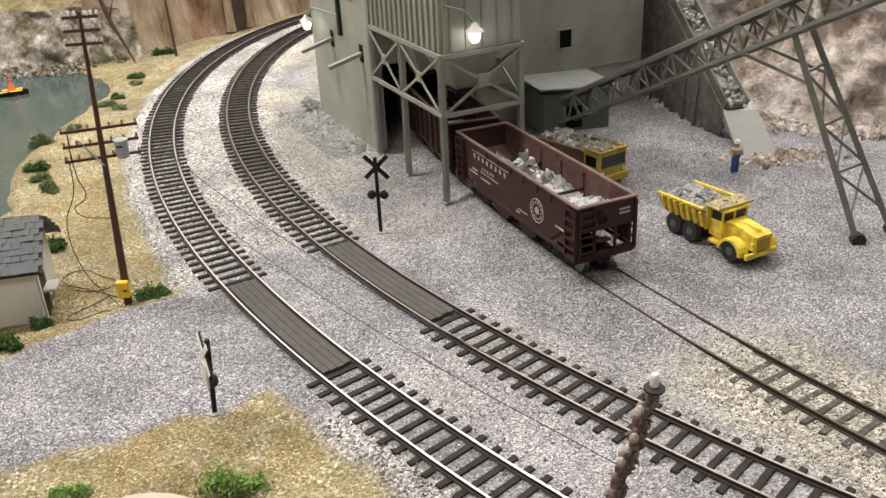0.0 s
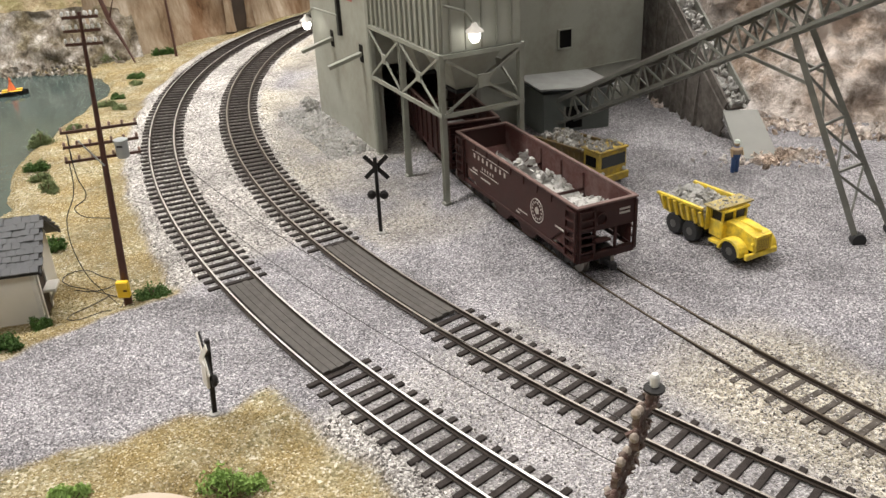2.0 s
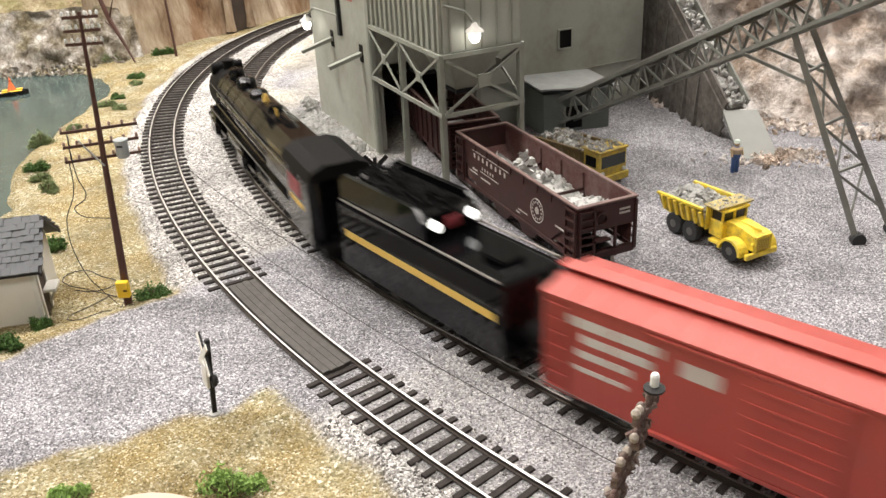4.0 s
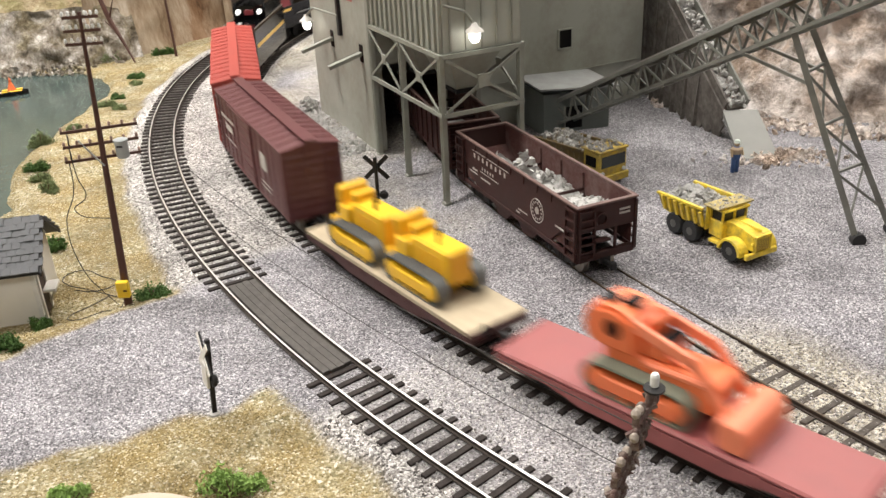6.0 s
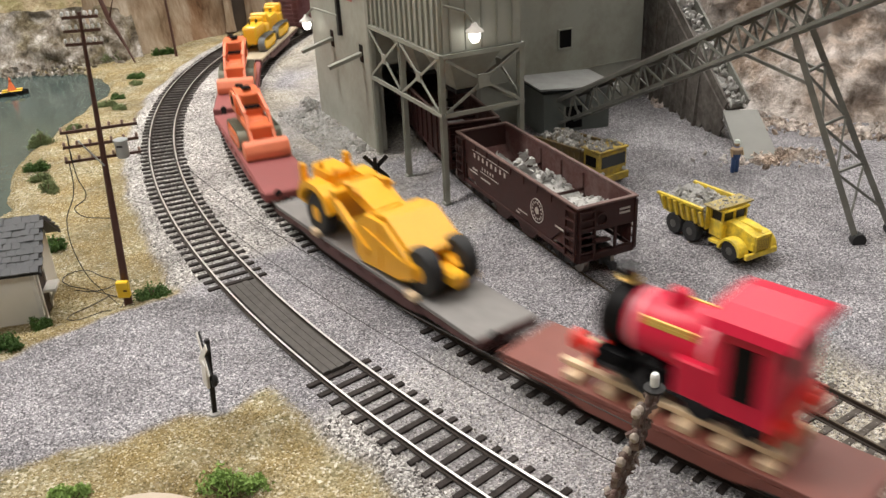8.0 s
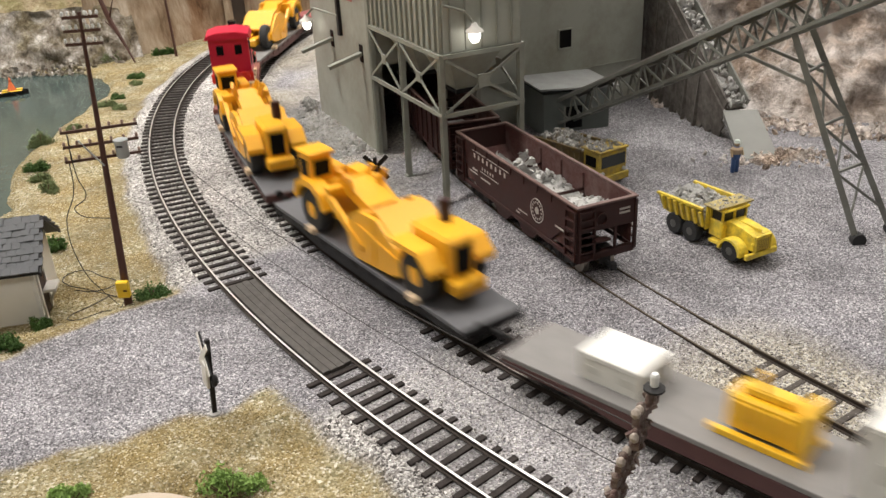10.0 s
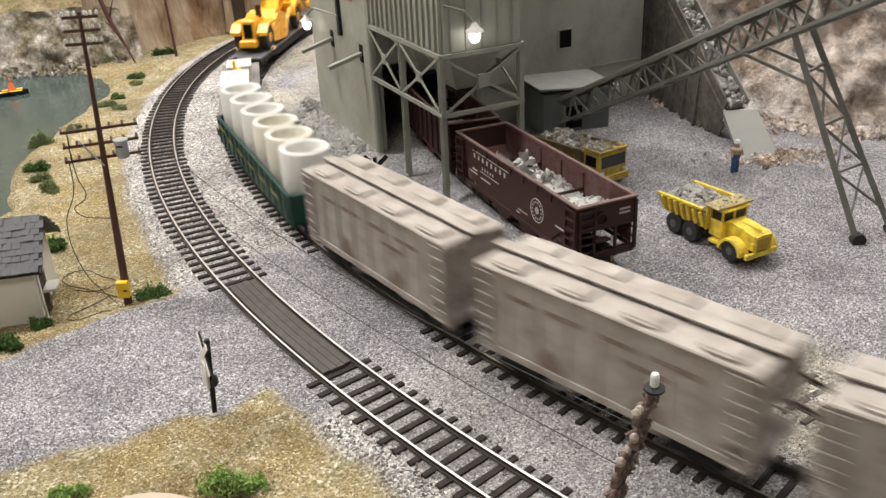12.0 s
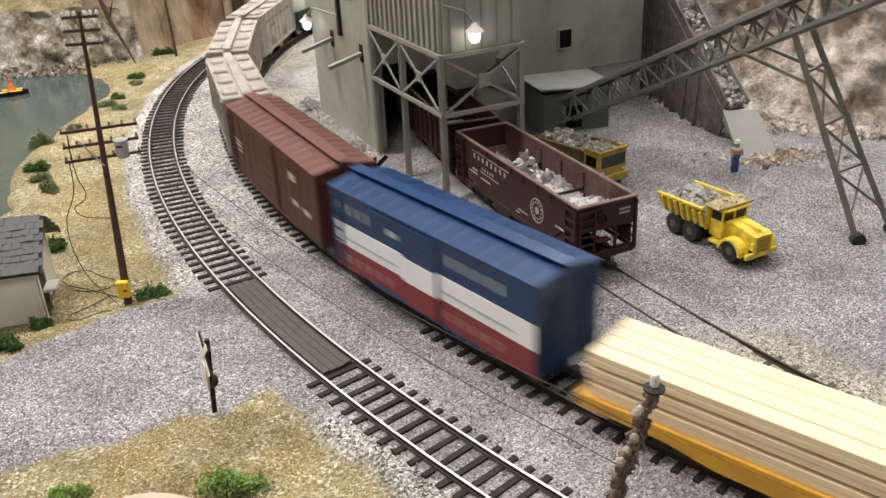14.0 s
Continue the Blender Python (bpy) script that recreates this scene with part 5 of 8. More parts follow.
def toy_locomotive(flat, dx):
    t = load("toy_locomotive", "small red tank locomotive with black chassis on timbers", "locomotive", flat, dx, 18.5)
    part("boiler", lathe(bmnew(), [(4, 31.5), (10.6, 31), (11, 30), (11, -2), (10.4, -3)], "x", (0, 0, 22), 28), LOCO_RED, t, smooth=True)
    part("smokebox", lathe(bmnew(), [(3, 42), (9.8, 41.4), (10.9, 40), (10.9, 38.6), (10.9, 30.6)], "x", (0.2, 0, 22), 28), SOOT_AND_SHADE, t, "black smokebox front", smooth=True)
    for x in (28.0, 2):
        part("boiler_band", lathe(bmnew(), [(11.2, x - 0.9), (11.2, x + 0.9)], "x", (0, 0, 22), 28), M("pale_pink_band", (0.75, 0.3, 0.34), 0.4), t)
    part("chimney", lathe(bmnew(), [(3, 30), (2.6, 33), (2.8, 37), (3.4, 38), (3.4, 39.5), (2.4, 39.5)], c=(36, 0, 0), n=16), BLACK, t, smooth=True)
    part("chimney_cap", lathe(bmnew(), [(3.5, 34.6), (3.7, 35.2), (3.2, 35.6)], c=(36, 0, 0), n=16), GOLD_LINE, t)
    part("dome", lathe(bmnew(), [(4, 31), (3.8, 35), (2.4, 37.2), (0, 37.8)], c=(17, 0, 0), n=16), LOCO_RED, t, smooth=True)
    b = prism(bmnew(), [(-3, 9), (-3, 33), (-5, 38), (-30, 38), (-30, 9)], -14, 14)
    part("cab", b, LOCO_RED, t)
    b = bmnew()
    for y in (-14.4, 14.05):
        box(b, -22, -10, y, y + 0.35, 16, 34)
    box(b, -30.4, -30.05, -9, -4, 26, 33)
    box(b, -30.4, -30.05, 4, 9, 26, 33)
    part("cab_opening", b, SOOT_AND_SHADE, t)
    part("cab_roof", prism(bmnew(), [(-16.5, 38.2), (16.5, 38.2), (15, 41), (7, 43), (-7, 43), (-15, 41)], -35, 0, "x"), LOCO_RED, t)
    for y in (-14, 14):
        part("tank_panel", box(bmnew(), -2.8, 10, min(y, y - 5 * (1 if y > 0 else -1)), max(y, y - 5 * (1 if y > 0 else -1)), 9, 22, 0.6), LOCO_RED, t)
        b = bmnew()
        ys = sorted((y * 0.79, y * 0.81))
        for z in (27.5, 29):
            bar(b, (6, y * 0.69, z), (24, y * 0.69, z), 0.9, 1.3)
        part("name_bar", b, GOLD_LINE, t, "gold name bar")
    part("chassis", box(bmnew(), -30, 40, -7, 7, 2, 11, 0.6), BLACK, t)
    for x in (-18, 2, 22):
        for y in (-8.5, 8.5):
            part("wheel", lathe(bmnew(), [(1, y - 1.2), (8, y - 1.2), (8, y + 1.2), (1, y + 1.2)], "y", (x, 0, 8), 18), BLACK, t)
    for y in (-11, 11):
        part("cylinder", rod(bmnew(), (28, y, 10), (40, y, 10), 4.2, n=14), BLACK, t)
        for x in (42, -32):
            sg = 1 if x > 0 else -1
            part("buffer", lathe(bmnew(), [(1.6, x), (1.6, x + sg * 3), (4, x + sg * 3.4), (4, x + sg * 5)] if sg > 0 else [(4, x - 5), (4, x - 3.4), (1.6, x - 3), (1.6, x)], "x", (0, y * 0.8, 10), 14), BUFFER_RED, t)
    for x in (40.2, -31):
        part("buffer_beam", box(bmnew(), x - 1.3, x + 1.3, -15, 15, 6, 13, 0.4), BUFFER_RED, t)
    for o in t.children:
        for v in o.data.vertices:
            v.co.x = float(np.interp(v.co.x, [-0.037, -0.030, -0.003, 0.042, 0.047], [-0.044, -0.038, -0.017, 0.031, 0.040]))
            v.co.y *= 1.08
            v.co.z *= 1.07
    c = load("timber_cribbing", "raw timber cribbing under a red locomotive", "timbers", flat, dx)
    for y in (-8.5, 8.5):
        part("runner", box(bmnew(), -42, 46, y - 1.5, y + 1.5, 3.0, 5.4, 0.2), TAN_WOOD, c)
    for k in range(6):
        x = -38 + k * 15.4
        part("sleeper_block", box(bmnew(), x - 3, x + 3, -14.5, 14.5, 0, 2.9, 0.3), TAN_WOOD, c)


def crates(flat):
    for dx, L, W, H, nm in ((49, 25, 19, 12, "white_box"), (-61, 43, 19, 27, "white_crate")):
        t = load(nm, "white plastic crate with a lid and corner posts", "crate", flat, dx, group="white crates")
        part("body", box(bmnew(), -L / 2, L / 2, -W / 2, W / 2, 0, H - 2.4, 0.3), CRATE_WHITE, t)
        part("lid", box(bmnew(), -L / 2 - 0.8, L / 2 + 0.8, -W / 2 - 0.8, W / 2 + 0.8, H - 2.3, H, 0.4), CRATE_WHITE, t)
        for x in (-L / 2, -L / 6, L / 6, L / 2):
            for y in (-W / 2, W / 2):
                part("batten", box(bmnew(), x - 0.9, x + 0.9, y - 0.6, y + 0.6, 0, H - 2.4, 0.1), CRATE_WHITE, t)
        b = bmnew()
        for y in (-W / 2, W / 2):
            box(b, -L * 0.36, -L * 0.14, y - 0.35, y + 0.35, H * 0.3, H * 0.55)
            box(b, L * 0.14, L * 0.36, y - 0.35, y + 0.35, H * 0.3, H * 0.55)
        part("vent", b, M("shaded_vent_plastic", (0.5, 0.49, 0.44), 0.6), t)
    t = load("diesel_generator", "yellow diesel generator engine on skids", "generator", flat, -6)
    part("block", box(bmnew(), -15, 14, -6.5, 6.5, 3, 19, 1.0), CAT_LIGHT, t)
    part("radiator", box(bmnew(), -19, -14.5, -8.5, 8.5, 2, 23, 0.8), CAT_LIGHT, t)
    part("head", box(bmnew(), -12, 10, -3.5, 3.5, 19, 23, 0.8), CAT_LIGHT, t)
    part("exhaust", rod(bmnew(), (2, 2, 22), (2, 2, 31), 1.5), CAT_LIGHT, t)
    for y in (-8.5, 8.5):
        part("skid", box(bmnew(), -20, 19, y - 1.5, y + 1.5, 0, 3, 0.3), CAT_LIGHT, t)
    for k in range(4):
        part("cylinder_fin", box(bmnew(), -11 + k * 6, -8 + k * 6, -8, 8, 9, 17, 0.4), CAT_LIGHT, t)
    for o in t.children:
        for v in o.data.vertices:
            v.co *= 0.84


def lumber(flat):
    t = load("lumber_stack", "pale sawn lumber boards stacked in layers", "lumber", flat, 0)
    L = 182
    rng = random.Random(5)
    z = 0.0
    for layer in range(3):
        for tier in range(2):
            for k in range(4):
                y0 = -14.6 + k * 7.3
                dx, dy = rng.uniform(-0.7, 0.7), rng.uniform(-0.12, 0.12)
                part("board", box(bmnew(), -L / 2 + dx, L / 2 + dx, y0 + 0.15 + dy, y0 + 7.1 + dy, z, z + 2.5, 0.2), TAN_PALE, t)
            z += 2.56
        if layer < 2:
            for x in (-80, -48, -16, 16, 48, 80):
                part("spacer", box(bmnew(), x - 1.5, x + 1.5, -14, 14, z, z + 1.5), TAN_WOOD, t)
            z += 1.5


TAN_PALE = M("fresh_sawn_lumber", (0.80, 0.64, 0.42), 0.7, vary=0.1, size=6, bump=0.08, dirt=(0.7, 0.5, 0.3), dirt_amount=0.4)


def build_flats():
    f = flatcar("brown flatcar with a tan wooden deck", -1281, -1419, FLAT_BROWN, DECK_TAN)
    bulldozer(f, 27)
    bulldozer(f, -24)
    f = flatcar("faded red steel flatcar", -1433, -1575, FLAT_RED, FLAT_RED, True, True)
    loader(f, 4, ORANGE)
    f = flatcar("faded red steel flatcar, longer", -1589, -1763, FLAT_RED, FLAT_RED, True, True)
    loader(f, 8, ORANGE)
    d = load("spare_drum", "small black drum standing on a flatcar deck", "drum", f, 52, group="", dy=-6)
    part("drum", lathe(bmnew(), [(3, 0), (3.2, 0.6), (3.0, 4), (3.2, 8), (3, 9)], n=16), DARK_IRON, d)
    f = flatcar("brown flatcar with a weathered grey deck", -1778, -1965, FLAT_BROWN, DECK_GREY)
    scraper(f, 0, False)
    f = flatcar("plain rust-red steel flatcar", -1976, -2115, RUST_RED, RUST_RED)
    toy_locomotive(f, -2)
    f = flatcar("dark flatcar with a charcoal deck", -2127, -2305, FLAT_BROWN, DECK_DARK)
    scraper(f, 6, True)
    f = flatcar("black flatcar with a charcoal deck", -2317, -2496, DARK_IRON, DECK_DARK)
    scraper(f, 0, True)
    f = flatcar("brown flatcar with a grey deck carrying crates", -2516, -2706, FLAT_BROWN, DECK_GREY)
    crates(f)
    f = flatcar("yellow flatcar loaded with lumber", -3634, -3822, FLAT_YELLOW, FLAT_YELLOW)
    lumber(f)


build_flats()


# ---- gondola with pipe rings, covered hoppers ----
def gondola():
    g = M("dark_green_gondola", (0.006, 0.045, 0.034), 0.45, vary=0.15, size=10, bump=0.04)
    t, L = car("gondola", "dark green gondola with yellow lettering", -2714, -2886)
    h, W, top = L / 2, 16.0, 25.0
    part("floor", box(bmnew(), -h, h, -W + 1, W - 1, 8, 10), g, t)
    for y in (-W, W):
        ys = sorted((y, y * 0.94))
        part("side", box(bmnew(), -h, h, ys[0], ys[1], 8, top, 0.1), g, t)
        ys = sorted((y * 0.92, y * 1.05))
        part("top_chord", box(bmnew(), -h, h, ys[0], ys[1], top, top + 1.4, 0.3), g, t)
        for k in range(14):
            x = -h + L * (k + 0.5) / 14
            ys = sorted((y, y * 1.055))
            part("side_post", box(bmnew(), x - 0.8, x + 0.8, ys[0], ys[1], 8.2, top, 0.2), g, t)
        marks(t, y * 1.056, [(40 - k * 26, 54 - k * 26, 17, 19.5) for k in range(5)] + [(60, 78, 20, 22)], M("yellow_lettering", (0.2, 0.19, 0.04), 0.6))
    for x in (-h, h):
        xs = sorted((x, x * 0.985))
        part("end", box(bmnew(), xs[0], xs[1], -W, W, 8, top + 1, 0.1), g, t)
    underframe(t, L, DARK_IRON)
    ring = M("white_concrete_pipe", (0.72, 0.71, 0.67), 0.6, vary=0.06, size=10, bump=0.05)
    cream = M("cream_concrete_pipe", (0.70, 0.67, 0.58), 0.6, vary=0.08, size=10, bump=0.05)
    for k in range(6):
        p = thing("pipe_ring", "upright %s concrete pipe ring in a gondola" % ("cream" if k in (3, 4) else "white"), "pipe", group="pipe rings")
        enlist(p, -2800, L - 42, spot(L / 2 - 15.5 - k * 28.2, 0, 10.0))
        part("ring", lathe(bmnew(), [(10.2, 0), (13.4, 0), (13.9, 0.8), (13.9, 35.6), (13.4, 36.6), (10.8, 36.6), (10.2, 35.8), (10.2, 0.4)], n=36), cream if k in (3, 4) else ring, p, smooth=True)


gondola()


def covered_hopper(front, rear):
    g = HOPPER_GREY
    t, L = car("covered_hopper", "dusty pale grey covered hopper with roof hatches", front, rear, group="covered hoppers")
    h, W, top = L / 2, 15.6, 47.0
    b = prism(bmnew(), [(-h + 10, 14), (-h + 2, 26), (-h + 2, top), (h - 2, top), (h - 2, 26), (h - 10, 14)], -W, W)
    part("body", b, g, t)
    for x in (-22, 22):
        part("bay", box(bmnew(), x - 7, x + 7, -10, 10, 3.5, 14, 0.5, (-9, -3)), g, t)
    part("side_sill", box(bmnew(), -h, h, -W - 0.6, W + 0.6, 11, 14.4, 0.3), g, t)
    part("roof", box(bmnew(), -h + 0.5, h - 0.5, -W - 0.8, W + 0.8, top, top + 1.6, 0.5), g, t)
    part("roof_walk", box(bmnew(), -h - 1.5, h + 1.5, -3, 3, top + 3.1, top + 3.9, 0.1), g, t)
    for k in range(6):
        x = -h + L * (k + 0.5) / 6
        part("walk_bracket", box(bmnew(), x - 0.6, x + 0.6, -2.6, 2.6, top + 1.5, top + 3.2), g, t)
    for k in range(4):
        x = -h + L * (k + 0.5) / 4
        for y in (-9.2, 9.2):
            hb = part("hatch", box(bmnew(), x - 7.5, x + 7.5, y - 4.6, y + 4.6, top + 1.5, top + 3.4, 0.8), g, t)
            part("hatch_hinge", box(bmnew(), x - 5, x + 5, y * 1.52 - 0.6, y * 1.52 + 0.6, top + 1.6, top + 2.8, 0.1), g, hb)
    for k in range(9):
        x = -h + 4 + (L - 8) * k / 8
        for y in (-W, W):
            ys = sorted((y, y * 1.045))
            part("side_post", box(bmnew(), x - 0.7, x + 0.7, ys[0], ys[1], 14.4, top, 0.15), g, t)
    for y in (-W, W):
        sg = 1 if y > 0 else -1
        # streaked load stains round the bays
        for x in (-22, 22):
            ys = sorted((y + sg * 0.05, y + sg * 0.3))
            part("stain_panel", prism(bmnew(), [(x - 7, 14.5), (x + 7, 14.5), (x + 4, 20), (x, 24), (x - 4, 20)], ys[0], ys[1]), HOPPER_STAIN, t, "dark spill stain")
        marks(t, y * 1.02, [(-40, -22, 38, 40), (-16, 0, 38, 40), (8, 24, 38, 40), (30, 44, 38, 40), (-30, -10, 32, 34)], HOPPER_STAIN)
    for sg in (-1, 1):
        x = sg * (h - 0.4)
        for y in (-W + 0.6, W - 0.6):
            part("end_post", box(bmnew(), x - 0.7, x + 0.7, y - 0.7, y + 0.7, 12, top, 0.1), g, t)
        ladder(t, sg * (h + 0.3), 11, 12, top - 1, g, "y", 8, 8)
        ladder(t, sg * (h - 5), W + 1, 12, top - 1, g, "x", 8, 8)
        ladder(t, sg * (h - 5), -W - 1, 12, top - 1, g, "x", 8, 8)
        part("end_platform", box(bmnew(), min(x, x - sg * 9), max(x, x - sg * 9), -W, W, 11, 13, 0.2), g, t)
    underframe(t, L, DARK_IRON)


HOPPER_GREY = M("dusty_pale_grey_paint", (0.40, 0.365, 0.33), 0.8, vary=0.15, size=14, bump=0.08, dirt=(0.23, 0.19, 0.16), dirt_amount=0.85, dirt_size=9)
HOPPER_STAIN = M("brown_spill_stain", (0.2, 0.15, 0.12), 0.8, vary=0.2, size=4, bump=0.05)
covered_hopper(-2906, -3026)
covered_hopper(-3042, -3162)
covered_hopper(-3178, -3300)


# ---- steam locomotive and tender ----
RODS = []                          # (side rod, x of its first crank, phase)


def steam_engine():
    t = thing("steam_locomotive", "large black articulated steam locomotive", "locomotive", group="")
    enlist(t, -630, 150)
    zc = 33.0
    part("boiler", lathe(bmnew(), [(14.6, -60), (15.0, -58), (14.8, 20), (13.8, 60), (13.6, 92)], "x", (0, 0, zc), 40), BLACK, t, smooth=True)
    part("smokebox", lathe(bmnew(), [(13.8, 88), (13.8, 112), (12.6, 114), (9, 114.6)], "x", (0, 0, zc), 32), SOOT_AND_SHADE, t, smooth=True)
    d = part("smokebox_door", lathe(bmnew(), [(9.2, 114.4), (8.6, 116), (4, 117.4), (0, 117.8)], "x", (0, 0, zc), 24), SOOT_AND_SHADE, t, smooth=True)
    part("headlight", lathe(bmnew(), [(2.4, 116), (2.6, 121), (2.2, 121.2)], "x", (0, 0, zc), 16), GLASSY, d)
    for x in (-52, -30, -8, 14, 36, 58, 80):
        part("boiler_band", lathe(bmnew(), [(15.2 - max(0, x) * 0.016, x - 0.6), (15.2 - max(0, x) * 0.016, x + 0.6)], "x", (0, 0, zc), 36), BLACK, t)
    part("chimney", lathe(bmnew(), [(4.4, 45), (3.8, 48), (4.2, 51.5), (4.8, 52), (3.6, 52)], c=(99, 0, 0), n=20), SOOT_AND_SHADE, t)
    for x, r, h in ((74, 5.5, 51.5), (46, 6.5, 51.5), (14, 6, 51), (-24, 5, 50.5)):
        part("dome", lathe(bmnew(), [(r + 0.8, 45), (r, 47), (r, h - 2), (r * 0.7, h - 0.4), (0, h)], c=(x, 0, 0), n=22), BLACK, t, smooth=True)
    part("bell", lathe(bmnew(), [(2.4, 48), (1.6, 50.6), (1.2, 51.6), (0, 52)], c=(-4, 0, 0), n=14), GOLD_LINE, t, "brass bell", smooth=True)
    part("whistle", rod(bmnew(), (-36, 2, 46), (-36, 2, 51), 0.9), GOLD_LINE, t)
    part("feedwater_heater", lathe(bmnew(), [(3.2, -11), (3.6, -10), (3.6, 10), (3.2, 11)], "y", (107, 0, 46), 16), SOOT_AND_SHADE, t)
    part("firebox", prism(bmnew(), [(-15.4, 14), (15.4, 14), (15.4, 33), (13, 42), (7, 47.5), (-7, 47.5), (-13, 42), (-15.4, 33)], -82, -52, "x"), BLACK, t)
    for y in (-1, 1):
        part("handrail", rod(bmnew(), (108, y * 13.9, 38.5), (-80, y * 15.4, 38.5), 0.4, n=6), M("worn_handrail", (0.12, 0.12, 0.12), 0.3, 0.8), t)
        part("running_board", box(bmnew(), -80, 102, min(y * 12, y * 17.2), max(y * 12, y * 17.2), 24, 25.4, 0.2), BLACK, t)
        part("board_edge", box(bmnew(), -80, 102, min(y * 17.2, y * 17.5), max(y * 17.2, y * 17.5), 24.2, 25.2), M("worn_black_edge", (0.05, 0.05, 0.05), 0.3, 0.3), t)
        part("air_tank", rod(bmnew(), (10, y * 14.6, 20.5), (48, y * 14.6, 20.5), 2.8, n=14), BLACK, t)
        for x in (98, 16):
            part("cylinder_block", box(bmnew(), x - 9, x + 9, min(y * 9, y * 17.5), max(y * 9, y * 17.5), 6, 19, 2.2), BLACK, t)
            part("valve_chest", rod(bmnew(), (x - 9.5, y * 13.5, 19), (x + 9.5, y * 13.5, 19), 3.4, n=14), BLACK, t)
            part("cylinder_head", rod(bmnew(), (x + 9, y * 13, 10), (x + 10.4, y * 13, 10), 4.6, n=16), WHEEL_RIM, t)
            part("piston_rod", bar(bmnew(), (x - 9, y * 14, 10), (x - 24, y * 14, 10), 0.9, 1.4), WHEEL_RIM, t)
        part("pipe", rod(bmnew(), (90, y * 14.2, 29), (-50, y * 15.6, 29), 0.8, n=6), BLACK, t)
        part("pipe", rod(bmnew(), (60, y * 13.6, 34), (-50, y * 15, 33), 0.6, n=6), BLACK, t)
    for x0 in (78, -4):
        for k in range(4):
            x = x0 - k * 19.5
            for y in (-9, 9):
                b = lathe(bmnew(), [(2, y - 1.5), (7.6, y - 1.2), (8.2, y - 1.5), (9.4, y - 1.5), (9.4, y + 1.5), (8.2, y + 1.5), (7.6, y + 1.2), (2, y + 1.5)], "y", (x, 0, 9.4), 24)
                part("driving_wheel", b, SOOT_AND_SHADE, t)
        part("frame", box(bmnew(), x0 - 64, x0 + 30, -5, 5, 5, 20, 0.3), SOOT_AND_SHADE, t)
    for x in (112, -92, -108):
        for y in (-8, 8):
            part("small_wheel", lathe(bmnew(), [(1, y - 1.2), (5.6, y - 1.2), (5.6, y + 1.2), (1, y + 1.2)], "y", (x, 0, 5.6), 18), SOOT_AND_SHADE, t)
    for x0 in (78, -4):
        for y in (-1, 1):
            b = box(bmnew(), -60.5, 2, min(y * 11.2, y * 12.2), max(y * 11.2, y * 12.2), -1.0, 1.0, 0.2)
            for k in range(4):
                lathe(b, [(1.7, min(y * 10.8, y * 12.6)), (1.7, max(y * 10.8, y * 12.6))], "y", (-k * 19.5, 0, 0), 12)
            o = part("side_rod", b, WHEEL_RIM, t, "bright steel side rod")
            RODS.append((o, x0, 0.0 if y > 0 else math.pi / 2))
    part("rear_frame", box(bmnew(), -124, -64, -6, 6, 5, 18, 0.3), SOOT_AND_SHADE, t)
    part("pilot_deck", box(bmnew(), 106, 126, -15, 15, 13, 16, 0.5), SOOT_AND_SHADE, t)
    part("pilot", prism(bmnew(), [(-14, 2), (14, 2), (12, 13), (-12, 13)], 121, 127, "x"), SOOT_AND_SHADE, t)
    b = bmnew()
    for k in range(9):
        bar(b, (127.4, -12 + k * 3, 12.5), (129, -13.6 + k * 3.4, 2.2), 0.8, 0.8)
    part("pilot_bars", b, SOOT_AND_SHADE, t)
    # cab
    c = part("cab", box(bmnew(), -122, -82, -16.6, 16.6, 13, 45, 0.5), BLACK, t)
    part("cab_roof", prism(bmnew(), [(-17.4, 45.1), (17.4, 45.1), (15, 49), (8, 51.3), (-8, 51.3), (-15, 49)], -130, -80, "x"), SOOT_AND_SHADE, c)
    for y in (-16.6, 16.6):
        sg = 1 if y > 0 else -1
        ys = sorted((y + sg * 0.05, y + sg * 0.3))
        part("cab_window", box(bmnew(), -106, -90, ys[0], ys[1], 41.4, 44.4), SOOT_AND_SHADE, c)
        part("red_plate", box(bmnew(), -108, -88, ys[0], ys[1] + 0.05, 33, 40.5), STRIPE_RED, c, "red number plate panel")
        part("yellow_stripe", box(bmnew(), -110, -88, ys[0], ys[1], 28.6, 30.8), GOLD_LINE, c)
    part("cab_apron", box(bmnew(), -136, -121, -12, 12, 9, 15, 0.4), SOOT_AND_SHADE, t)
    # the upper works stand tall over the running gear and the cab sits far back
    for o in t.children_recursive:
        if not o.name.startswith(("driving_wheel", "small_wheel", "side_rod")):
            for v in o.data.vertices:
                v.co.x = float(np.interp(v.co.x, [-0.150, -0.136, -0.122, -0.082, -0.052, 0.14], [-0.158, -0.146, -0.140, -0.100, -0.052, 0.14]))
                v.co.z = v.co.z if v.co.z < 0.02 else 0.02 + (v.co.z - 0.02) * 1.19
    # tender
    q = thing("tender", "black steam locomotive tender with a yellow stripe and coal", "tender")
    enlist(q, -831, 90)
    part("tank", box(bmnew(), -69, 50, -16.6, 16.6, 9, 40, 1.0), BLACK, q)
    b = bmnew()
    for y in (-1, 1):
        prism(b, [(-18, 40), (48, 40), (48, 49), (43, 52.5), (-12, 52.5), (-18, 48)], min(y * 13, y * 15.4), max(y * 13, y * 15.4))
    box(b, -18, -15, -13, 13, 40, 51)
    part("coal_bunker", b, BLACK, q)
    tagged(part("coal", coal_heap(), SOOT_AND_SHADE, q, "black coal load"), kind="stuff")
    for y in (-16.6, 16.6):
        sg = 1 if y > 0 else -1
        ys = sorted((y + sg * 0.02, y + sg * 0.25))
